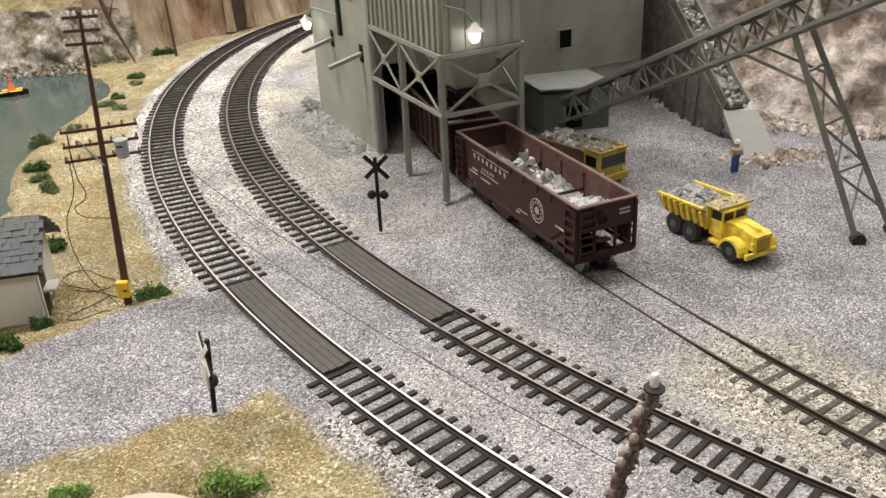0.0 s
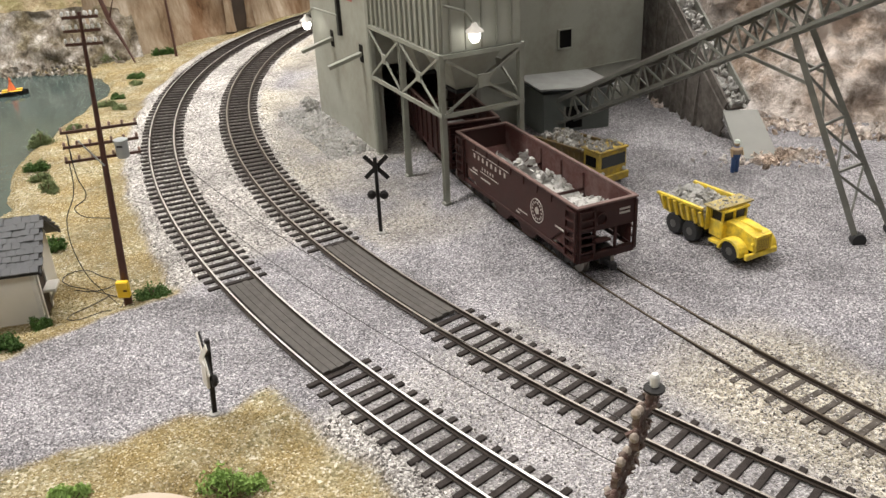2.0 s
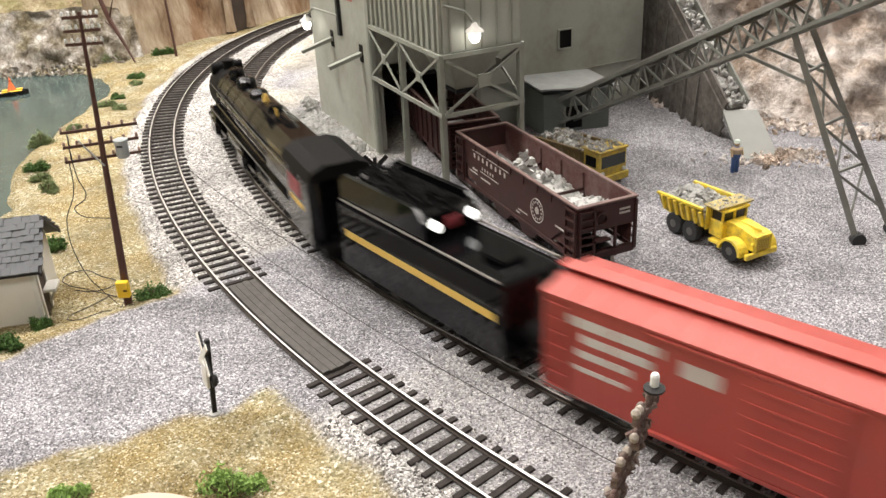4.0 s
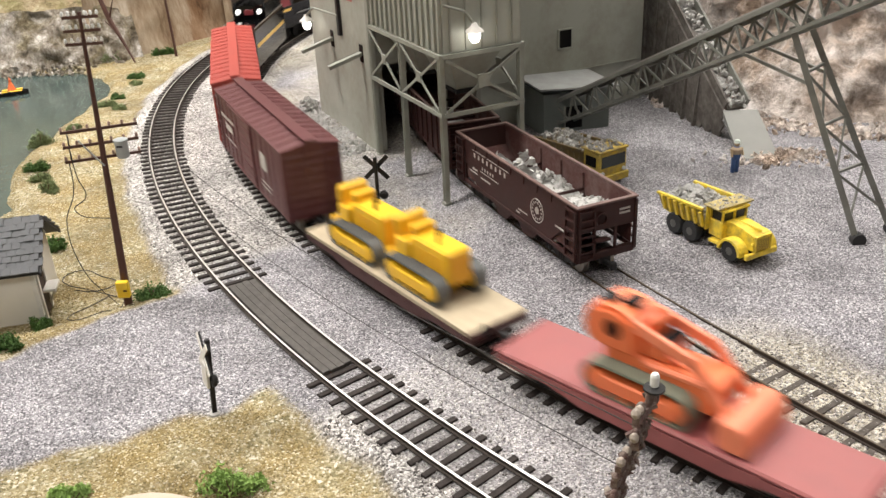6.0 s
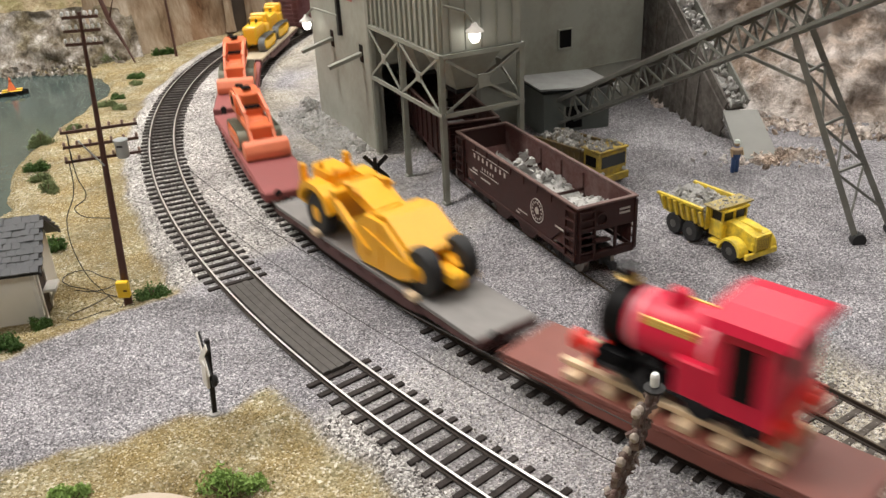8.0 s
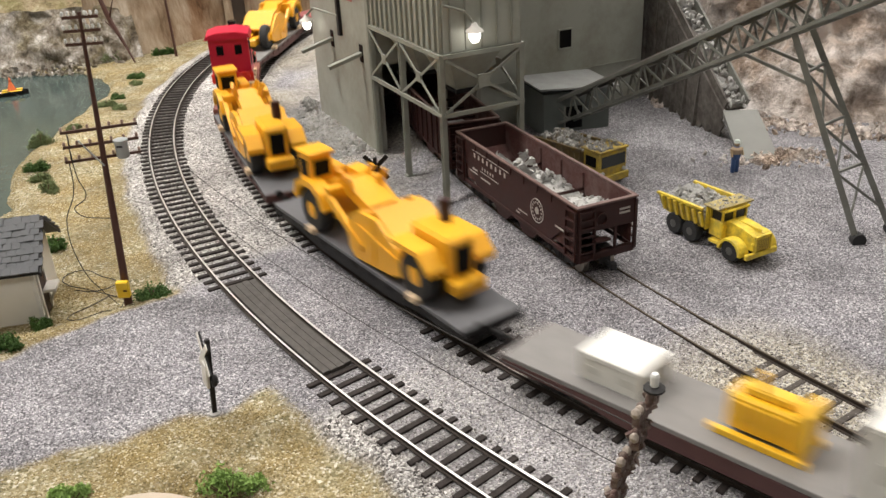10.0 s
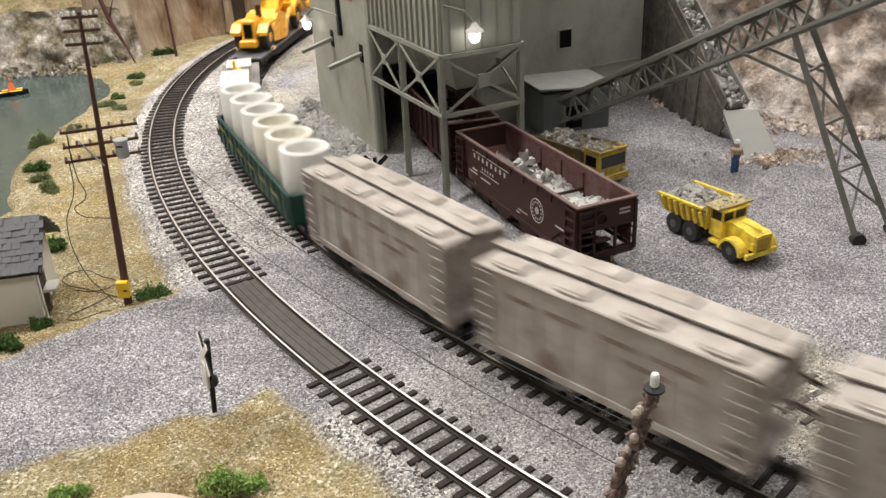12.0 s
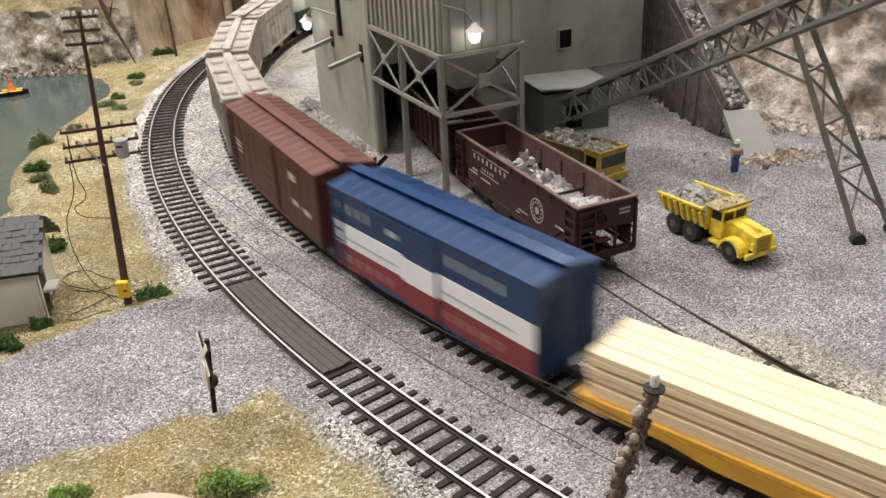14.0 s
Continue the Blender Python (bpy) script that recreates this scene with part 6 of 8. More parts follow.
        part("yellow_stripe", box(bmnew(), -64, 44, ys[0], ys[1], 25.4, 28.4), GOLD_LINE, q, "long yellow stripe")
        part("tank_rail", rod(bmnew(), (-66, y * 0.98, 41.2), (47, y * 0.98, 41.2), 0.5, n=6), WHEEL_RIM, q)
    part("front_bulkhead", box(bmnew(), 45, 50, -12, 12, 40.2, 48, 1.0), M("grey_bulkhead", (0.16, 0.15, 0.145), 0.6), q)
    for y in (-10, 10):
        part("rear_lamp", lathe(bmnew(), [(0, -21.4), (1.6, -21.2), (2.0, -20.4), (2.0, -18)], "x", (0, y, 46.5), 14), glow("rear_lamp_glass", (1, 0.98, 0.94), 2.0), q, "small lit rear lamp")
    part("marker_lamp", box(bmnew(), -19.5, -18.1, -4, 4, 44, 48, 0.3), STRIPE_RED, q)
    part("hatch", box(bmnew(), -58, -44, -6, 6, 40, 42.4, 0.8), BLACK, q)
    ladder(q, -70, 8, 12, 36, BLACK, "y", 7, 6)
    for x in (-46, 28):
        bogie(q, x, SOOT_AND_SHADE)
    part("sill", box(bmnew(), -70, 50, -6, 6, 6, 10.2), SOOT_AND_SHADE, q)
    coupler(q, -70, -1)
    for o in q.children_recursive:
        for v in o.data.vertices:
            v.co.z = v.co.z if v.co.z < 0.02 else 0.02 + (v.co.z - 0.02) * 1.14
    return t


def coal_heap():
    b = bmnew()
    rng = random.Random(3)
    box(b, -15, 45, -12.9, 12.9, 41, 48)
    for k in range(420):
        x, y = rng.uniform(-13, 42), rng.uniform(-12.4, 12.4)
        z = 48 + 5.5 * (1 - (y / 13) ** 2) * rng.uniform(0.6, 1)
        r = rng.uniform(0.8, 1.9)
        vs = [b.verts.new((x + dx * r * rng.uniform(0.6, 1.2), y + dy * r * rng.uniform(0.6, 1.2), z + dz * r * rng.uniform(0.6, 1.2))) for dx, dy, dz in ((1, 0, 0), (0, 1, 0), (-1, 0, 0), (0, -1, 0), (0, 0, 1), (0, 0, -2.4))]
        for a, c in ((0, 1), (1, 2), (2, 3), (3, 0)):
            b.faces.new((vs[a], vs[c], vs[4]))
            b.faces.new((vs[c], vs[a], vs[5]))
    return b


steam_engine()

# ---- standing hopper cars on the siding ----
def stones(b, spots, rng, lo, hi, flat=0.6):
    """Loose angular stones at (x, y, z) places."""
    for x, y, z in spots:
        r = rng.uniform(lo, hi)
        q = Euler((rng.uniform(0, 6), rng.uniform(0, 6), rng.uniform(0, 6))).to_matrix()
        vs = []
        for d in ((1, 0, 0), (0.2, 1, 0), (-0.9, 0.3, 0), (-0.2, -1, 0.1), (0.3, 0.2, flat), (-0.3, 0.1, -flat), (0.6, -0.6, flat * 0.6)):
            v = q @ Vector([c * rng.uniform(0.7, 1.2) for c in d]) * r
            vs.append(b.verts.new((x + v.x, y + v.y, z + v.z)))
        for f in ((0, 1, 4), (1, 2, 4), (2, 3, 4), (3, 6, 4), (6, 0, 4), (1, 0, 5), (2, 1, 5), (3, 2, 5), (0, 6, 5), (6, 3, 5)):
            b.faces.new([vs[i] for i in f])
    return b


DIM_LETTER = M("dim_white_lettering", (0.42, 0.39, 0.35), 0.7, vary=0.2, size=2, bump=0)


def open_hopper(s_mid, full, label):
    t = thing("hopper_car", label, "freight car", group="standing hopper cars")
    L, W, top = 132.0, 16.2, 38.0
    h = L / 2
    xa, ya, _ = at(SIDING, s_mid + 45)
    xb, yb, _ = at(SIDING, s_mid - 45)
    t.matrix_basis = spot((xa + xb) / 2, (ya + yb) / 2, 0, math.degrees(math.atan2(ya - yb, xa - xb)))
    for y in (-W, W):
        ys = sorted((y, y * 0.94))
        part("side", prism(bmnew(), [(-h + 1, top), (h - 1, top), (h - 1, 25), (h - 14, 22), (h - 26, 12), (-h + 26, 12), (-h + 14, 22), (-h + 1, 25)], ys[0], ys[1]), OXIDE, t)
        ys = sorted((y * 0.93, y * 0.938))
        part("inner_sheet", box(bmnew(), -h + 1.3, h - 1.3, ys[0], ys[1], 14, top - 0.1), DUSTY_OXIDE, t, "dust-coated inner sheet")
        ys = sorted((y * 0.93, y * 1.06))
        part("top_chord", box(bmnew(), -h, h, ys[0], ys[1], top, top + 1.1, 0.25), RIM_OXIDE, t)
        ys = sorted((y * 0.96, y * 1.03))
        part("side_sill", box(bmnew(), -h, h, ys[0], ys[1], 10.5, 13.0, 0.2), OXIDE, t)
        for k in range(9):
            x = -h + 10 + (L - 20) * k / 8
            ys = sorted((y, y * 1.03))
            part("rib_foot", prism(bmnew(), [(x - 1, top), (x + 1, top), (x + 0.2, top - 4.5), (x - 0.2, top - 4.5)], ys[0], ys[1]), OXIDE, t)
        sg = 1 if y > 0 else -1
        if not full:
            for k in range(10):
                x = -h + 12 + (L - 24) * k / 9
                ys = sorted((y, y * 1.06))
                part("side_post", box(bmnew(), x - 0.9, x + 0.9, ys[0], ys[1], 12.8, top, 0.15), OXIDE, t)
        if full:
            rows = [(44 - k * 5.2 - 1.7, 44 - k * 5.2, 29.7, 32.3) for k in range(8)]
            rows += [(34 - k * 3.2 - 1.1, 34 - k * 3.2, 25, 26.8) for k in range(5)]
            rows += [(2, 46, 33.6, 34), (14, 36, 23.4, 23.8), (40, 46, 22, 23), (40, 50, 20, 20.8), (24, 36, 19.5, 20.4), (-10, -6, 15, 15.8), (-18, -8, 17, 17.7), (-54, -46, 22, 23)]
            marks(t, y * 1.004, rows, DIM_LETTER)
            rb = bmnew()
            for k in range(28):
                a0, a1 = 2 * math.pi * k / 28, 2 * math.pi * (k + 1) / 28
                bar(rb, (-28 + 6.3 * math.cos(a0), y * 1.006, 23.5 + 6.3 * math.sin(a0)), (-28 + 6.3 * math.cos(a1), y * 1.006, 23.5 + 6.3 * math.sin(a1)), 0.2, 0.5)
            e = part("round_emblem", rb, DIM_LETTER, t, "white ring emblem")
            b = bmnew()
            for k in range(14):
                a = 2 * math.pi * k / 14
                ys = sorted((y * 1.004, y * 1.01))
                box(b, -28 + 4.5 * math.cos(a) - 0.5, -28 + 4.5 * math.cos(a) + 0.5, ys[0], ys[1], 23.5 + 4.5 * math.sin(a) - 0.5, 23.5 + 4.5 * math.sin(a) + 0.5)
            part("emblem_dots", b, DIM_LETTER, e)
            part("emblem_heart", lathe(bmnew(), [(2.2, 0), (2.2, 0.16 * sg)], "y", (-28, y * 1.004, 23.5), 5), DIM_LETTER, e)
        for x in (-h + 5, h - 5):
            ladder(t, x, y * 1.06, 11.5, top - 2, OXIDE, "x", 8.6, 6, 1.0)
            for xx in (x - 5, x + 5):
                part("corner_post", box(bmnew(), xx - 0.7, xx + 0.7, min(y, y * 0.95), max(y, y * 0.95), 11, top, 0.1), OXIDE, t)
    for sg in (-1, 1):
        x = sg * h
        xs = sorted((x, x - sg * 1.2))
        part("end", box(bmnew(), xs[0], xs[1], -W, W, 25, top, 0.1), OXIDE, t)
        xs = sorted((x + sg * 0.9, x - sg * 1.6))
        part("end_chord", box(bmnew(), xs[0], xs[1], -W * 1.06, W * 1.06, top + 0.05, top + 1.15, 0.25), RIM_OXIDE, t)
        part("slope_sheet", bar(bmnew(), (x - sg * 1.2, 0, 25.4), (x - sg * 30, 0, 10), 2 * W - 2.4, 1.0), DUSTY_OXIDE, t)
        xs = sorted((x, x - sg * 3))
        part("end_sill", box(bmnew(), xs[0], xs[1], -W, W, 9.5, 13.5, 0.3), OXIDE, t)
        for y in (-6, 6):
            part("end_brace", bar(bmnew(), (x - sg * 1.5, y, 13), (x - sg * 1.5, y, 25), 1.2, 1.2), OXIDE, t)
        ladder(t, x + sg * 0.9, W - 5, 11, top - 2, OXIDE, "y", 8, 7, 0.9)
        part("brake_wheel", lathe(bmnew(), [(2.6, x + sg * 0.8), (3.2, x + sg * 0.8), (3.2, x + sg * 1.5), (2.6, x + sg * 1.5), (2.6, x + sg * 0.8)], "x", (0, 3.5, 31), 18), OXIDE, t)
        part("brake_step", box(bmnew(), min(x, x + sg * 4), max(x, x + sg * 4), 0, 8, 20.5, 21.5, 0.1), OXIDE, t)
        marks_b = bmnew()
        box(marks_b, min(x, x + sg * 0.2), max(x, x + sg * 0.2), -13, -7, 33, 34)
        box(marks_b, min(x, x + sg * 0.2), max(x, x + sg * 0.2), -13, -7, 31, 32)
        part("end_lettering", marks_b, DIM_LETTER, t)
    for x in (-14, 14):
        part("bay", prism(bmnew(), [(x - 15, 12.5), (x + 15, 12.5), (x + 5, 4), (x - 5, 4)], -W + 2, W - 2), OXIDE, t)
    for x in (-22, 0, 22):
        part("inside_brace", bar(bmnew(), (x, -W + 1, 27), (x, W - 1, 27), 1.0, 1.4), OXIDE, t)
        part("inside_brace", bar(bmnew(), (x, -W + 1.5, 14), (x, -W + 1.5, 36), 1.2, 0.8), DUSTY_OXIDE, t)
        part("inside_brace", bar(bmnew(), (x, W - 1.5, 14), (x, W - 1.5, 36), 1.2, 0.8), DUSTY_OXIDE, t)
    underframe(t, L, DARK_IRON)
    rng = random.Random(17)
    load_ = thing("rock_load", "broken grey limestone heaped in a hopper car", "rocks")
    load_.matrix_basis = t.matrix_basis.copy()
    base = bmnew()

    def bed_z(x):
        return float(np.interp(x, [-66, -52, -36, -24, -10, 4, 14, 28, 44, 66], [27, 29, 27, 22.5, 25, 24, 22, 25, 18, 16]))

    n, m = 46, 12
    grid = [[base.verts.new((-h + 5 + (L - 10) * i / n, -14.6 + 29.2 * j / m, bed_z(-h + 5 + (L - 10) * i / n) + 2.5 * math.sin(math.pi * j / m) + rng.uniform(-0.8, 0.8) - (0 if full else 6))) for j in range(m + 1)] for i in range(n + 1)]
    for i in range(n):
        for j in range(m):
            base.faces.new((grid[i][j], grid[i + 1][j], grid[i + 1][j + 1], grid[i][j + 1]))
    part("rubble_bed", base, ROCKS, load_)
    if full:
        sp = [(rng.gauss(c, 7), rng.uniform(-11, 11), bed_z(c) + 3 + rng.uniform(0, 5)) for c, k in ((24, 26), (-6, 28)) for _ in range(k)]
        tagged(part("broken_stone", stones(bmnew(), sp, rng, 1.5, 4.6, 0.3), ROCKS, load_), kind="stuff")
        sp = [(x, rng.uniform(-13, 13), bed_z(x) + 1.8 + rng.uniform(-1, 1)) for x in [rng.uniform(-h + 6, h - 20) for _ in range(520)]]
        tagged(part("gravel_fill", stones(bmnew(), sp, rng, 0.6, 1.6), ROCKS, load_), kind="stuff")


open_hopper(289, True, "oxide-brown hopper car heaped with broken rock")
open_hopper(434, False, "oxide-brown hopper car standing inside the plant")


# ---- dump trucks ----
def six_wheel_truck():
    t = thing("dump_truck", "worn yellow six-wheel dump truck loaded with rock", "truck", spot(144, 418, gh(144, 418) + 0.3, -63) @ Matrix.Scale(0.84, 4), group="dump trucks")
    Y = YELLOW_OLD
    R = 7.0
    for x, ys in ((25, (-11.5, 11.5)), (-9, (-11.5, 11.5)), (-24, (-11.5, 11.5))):
        for y in ys:
            tyre(t, "wheel", x, y, R, R, 5.2, M("worn_truck_hub", (0.1, 0.098, 0.09), 0.5, 0.3))
    part("frame", box(bmnew(), -30, 34, -5, 5, 6, 9.5, 0.4), DARK_IRON, t)
    part("bonnet", prism(bmnew(), [(14, 9), (36, 9), (36.6, 15), (35, 18.4), (26, 20.4), (14, 21)], -6.6, 6.6), Y, t)
    part("grille", box(bmnew(), 36.3, 37.2, -5.4, 5.4, 9, 17, 0.3), YELLOW_OLD, t)
    b = bmnew()
    for k in range(7):
        box(b, 37.1, 37.5, -4.6 + k * 1.4, -3.9 + k * 1.4, 9.6, 16.4)
    part("grille_slats", b, M("rubbed_grille_yellow", (0.4, 0.28, 0.05), 0.6), t)
    part("bumper", box(bmnew(), 35, 37.4, -12.5, 12.5, 4.6, 8.2, 0.5), Y, t)
    for y in (-11.5, 11.5):
        b = bmnew()
        pts = [(25 + 9.4 * math.cos(a), 6.2 + 8.6 * math.sin(a)) for a in [math.pi * k / 10 for k in range(11)]]
        pts += [(25 + 7.4 * math.cos(a), 6.2 + 7.2 * math.sin(a)) for a in [math.pi * k / 10 for k in range(10, -1, -1)]]
        prism(b, pts, y - 3.6, y + 3.6)
        part("mudguard", b, Y, t)
        part("headlight", lathe(bmnew(), [(1.0, 35.4), (1.1, 36.6), (0.4, 36.9)], "x", (0, y * 0.62, 13.5), 12), YELLOW_OLD, t)
        part("step", box(bmnew(), 6, 17, min(y * 0.7, y * 1.1), max(y * 0.7, y * 1.1), 6, 8, 0.3), Y, t)
    c = part("cab", box(bmnew(), 3, 14, -10, 10, 9, 20, 0.5), Y, t)
    for x in (3.6, 13.2):
        for y in (-9.4, 0, 9.4) if x > 5 else (-9.4, 9.4):
            part("cab_pillar", box(bmnew(), x - 0.6, x + 0.6, y - 0.6, y + 0.6, 20, 26.4), Y, c)
    part("cab_roof", box(bmnew(), 2.4, 15.2, -10.8, 10.8, 26.4, 28, 0.5), Y, c)
    part("cab_back", box(bmnew(), 3, 3.8, -9, 9, 20, 26.4), Y, c)
    pane = M("dark_cab_pane", (0.03, 0.027, 0.02), 0.3, vary=0.4, bump=0)
    for y in (-4.7, 4.7):
        part("windscreen", box(bmnew(), 12.4, 12.8, y - 4.0, y + 4.0, 20.2, 26.2), pane, c, "dark windscreen pane")
    for y in (-9.2, 9.0):
        part("side_window", box(bmnew(), 4.4, 12.4, y, y + 0.25, 20.2, 26.2), pane, c)
    part("bonnet_ridge", box(bmnew(), 14, 35, -0.6, 0.6, 19.6, 21.4, 0.2), Y, t)
    for y in (-6.0, 6.0):
        part("grille_post", box(bmnew(), 36.2, 37.9, y - 0.5, y + 0.5, 8.6, 18.4, 0.2), Y, t)
    part("grille_cap", box(bmnew(), 35.6, 37.9, -6.4, 6.4, 17.6, 18.8, 0.3), Y, t)
    # tipping body
    d = part("tipper_floor", prism(bmnew(), [(-34, 12), (-8, 11), (1, 12.5), (1, 14), (-34, 14)], -11.5, 11.5), Y, t)
    for y in (-1, 1):
        b = bmnew()
        vs = [b.verts.new(c) for c in ((-36, y * 11.2, 13), (1.5, y * 11.2, 13), (1.5, y * 14.6, 26), (-38, y * 14.6, 24), (-36, y * 12.2, 13), (1.5, y * 12.2, 13), (1.5, y * 15.6, 26), (-38, y * 15.6, 24))]
        for f in ((0, 1, 2, 3), (7, 6, 5, 4), (0, 4, 5, 1), (1, 5, 6, 2), (2, 6, 7, 3), (3, 7, 4, 0)):
            b.faces.new([vs[i] for i in f])
        part("tipper_side", b, M("grimy_yellow_panel", (0.5, 0.36, 0.04), 0.55, vary=0.3, size=5, dirt=(0.1, 0.08, 0.04), dirt_amount=0.7, dirt_size=6), d)
        part("tipper_rim", bar(bmnew(), (-38.4, y * 15.4, 24.3), (2, y * 15.4, 26.3), 2.0, 1.4), Y, d)
        for k in range(7):
            x = -33 + k * 5.6
            part("tipper_rib", bar(bmnew(), (x, y * 13.2, 14), (x, y * 16.2, 24), 1.6, 1.8), Y, d)
    part("tipper_front", prism(bmnew(), [(1, 12), (2.2, 12), (3, 27), (14, 28.6), (14, 29.6), (2, 28.6)], -12, 12), Y, d)
    part("cab_guard", box(bmnew(), 1.6, 14, -14.6, 14.6, 28.7, 29.8, 0.3), M("rubbed_guard_paint", (0.42, 0.34, 0.14), 0.7, vary=0.4, size=4, dirt=(0.13, 0.11, 0.08), dirt_amount=0.8, dirt_size=5), d)
    l = thing("truck_load", "broken grey rock heaped in a truck bed", "rocks")
    l.matrix_basis = t.matrix_basis.copy()
    rng = random.Random(9)
    b = bmnew()
    box(b, -35, 1, -12, 12, 14.2, 22, 1)
    sp = []
    for _ in range(260):
        x, y = rng.uniform(-35, 0), rng.uniform(-12.6, 12.6)
        sp.append((x, y, 22 + 6 * (1 - (y / 14) ** 2) * (1 - ((x + 17) / 22) ** 2) + rng.uniform(-0.6, 0.6)))
    part("rubble", stones(b, sp, rng, 0.9, 3.0, 0.5), ROCKS, l)
    b = bmnew()
    sp = [(rng.uniform(4, 13), rng.uniform(-13, 13), 30.2) for _ in range(40)]
    tagged(part("spilled_rubble", stones(b, sp, rng, 0.5, 1.2, 0.5), ROCKS, l), kind="stuff")


six_wheel_truck()


def second_truck():
    t = thing("dump_truck", "dusty yellow flat-faced dump truck beside the hopper cars", "truck", spot(93, 528, gh(93, 528) + 0.2, -58) @ Matrix.Scale(0.92, 4), group="dump trucks")
    Y = M("dusty_yellow_paint", (0.56, 0.40, 0.05), 0.6, vary=0.2, size=6, dirt=(0.2, 0.16, 0.09), dirt_amount=0.8, dirt_size=7)
    OCHRE = M("dusty_ochre_paint", (0.17, 0.115, 0.035), 0.75, vary=0.3, size=6, dirt=(0.13, 0.11, 0.085), dirt_amount=0.8, dirt_size=8)
    for x in (20, -14, -26):
        for y in (-11, 11):
            tyre(t, "wheel", x, y, 6, 6, 5, DARK_IRON)
    part("frame", box(bmnew(), -32, 26, -5, 5, 5, 9, 0.3), DARK_IRON, t)
    c = part("cab", box(bmnew(), 12, 28, -12.5, 12.5, 6, 25, 1.0), Y, t)
    part("windscreen", box(bmnew(), 28.05, 28.4, -10.5, 10.5, 14.5, 22.5, 0.1), M("dark_windscreen", (0.03, 0.035, 0.03), 0.15, vary=0.1, bump=0), c, "dark flat windscreen")
    b = bmnew()
    for y in (-12.8, 12.5):
        box(b, 15, 25, y, y + 0.3, 15, 22)
    part("side_window", b, SOOT_AND_SHADE, c)
    part("bumper", box(bmnew(), 27.8, 30, -13, 13, 4, 9, 0.5), Y, t)
    for y in (-9.5, 9.5):
        part("headlight", lathe(bmnew(), [(1.4, 28), (1.5, 28.8), (0.4, 29)], "x", (0, y, 11), 10), GLASSY, t)
    part("cab_roof", box(bmnew(), 10, 29, -13, 13, 25.1, 26.4, 0.4), Y, c)
    d = part("tipper", prism(bmnew(), [(-38, 12), (8, 10), (10, 22), (-40, 19)], -13, 13), OCHRE, t)
    for k in range(7):
        for y in (-13.4, 13.4):
            part("tipper_rib", bar(bmnew(), (-34 + k * 6.5, y, 12), (-35 + k * 6.5, y, 20), 1.2, 1.0), OCHRE, d)
    for y in (-13, 13):
        part("tipper_rim", bar(bmnew(), (-40, y, 20), (10, y, 23), 1.6, 2.0), OCHRE, d)
    l = thing("truck_load", "pale rock in a dusty truck bed", "rocks")
    l.matrix_basis = t.matrix_basis.copy()
    rng = random.Random(19)
    b = bmnew()
    sp = [(rng.uniform(-36, 8), rng.uniform(-11, 11), 21.5 + rng.uniform(-0.6, 2.0)) for _ in range(160)] + [(rng.uniform(12, 27), rng.uniform(-12, 12), 26.7) for _ in range(70)] + [(-14 + rng.uniform(-6, 6), rng.uniform(-5, 5), 25) for _ in range(8)]
    part("rubble", stones(b, sp, rng, 0.8, 2.8, 0.45), ROCKS, l)


second_truck()


# ---- telegraph poles and their wires ----
def crossarm(t, c, d, half, n, arm_m, ins_m, r=1.5):
    """A wooden arm through c along d with n insulators a side."""
    c, d = Vector(c), Vector(d).normalized()
    o = part("crossarm", bar(bmnew(), c - d * half, c + d * half, 1.0, 1.25), arm_m, t)
    for k in range(n):
        for sg in (-1, 1):
            p = c + d * sg * (half * (0.28 + 0.68 * k / max(1, n - 1)))
            b = bmnew()
            lathe(b, [(0.35, 0.5), (0.35, 1.0), (r * 0.9, 1.05), (r, 1.5), (r * 0.7, 1.75), (r * 0.85, 2.0), (r * 0.55, 2.6), (0, 2.8)], c=p, n=10)
            part("insulator", b, ins_m, o, smooth=True)
    return o


INSULATOR = M("mottled_brown_insulator", (0.3, 0.2, 0.16), 0.4, vary=0.7, size=1.5, bump=0)


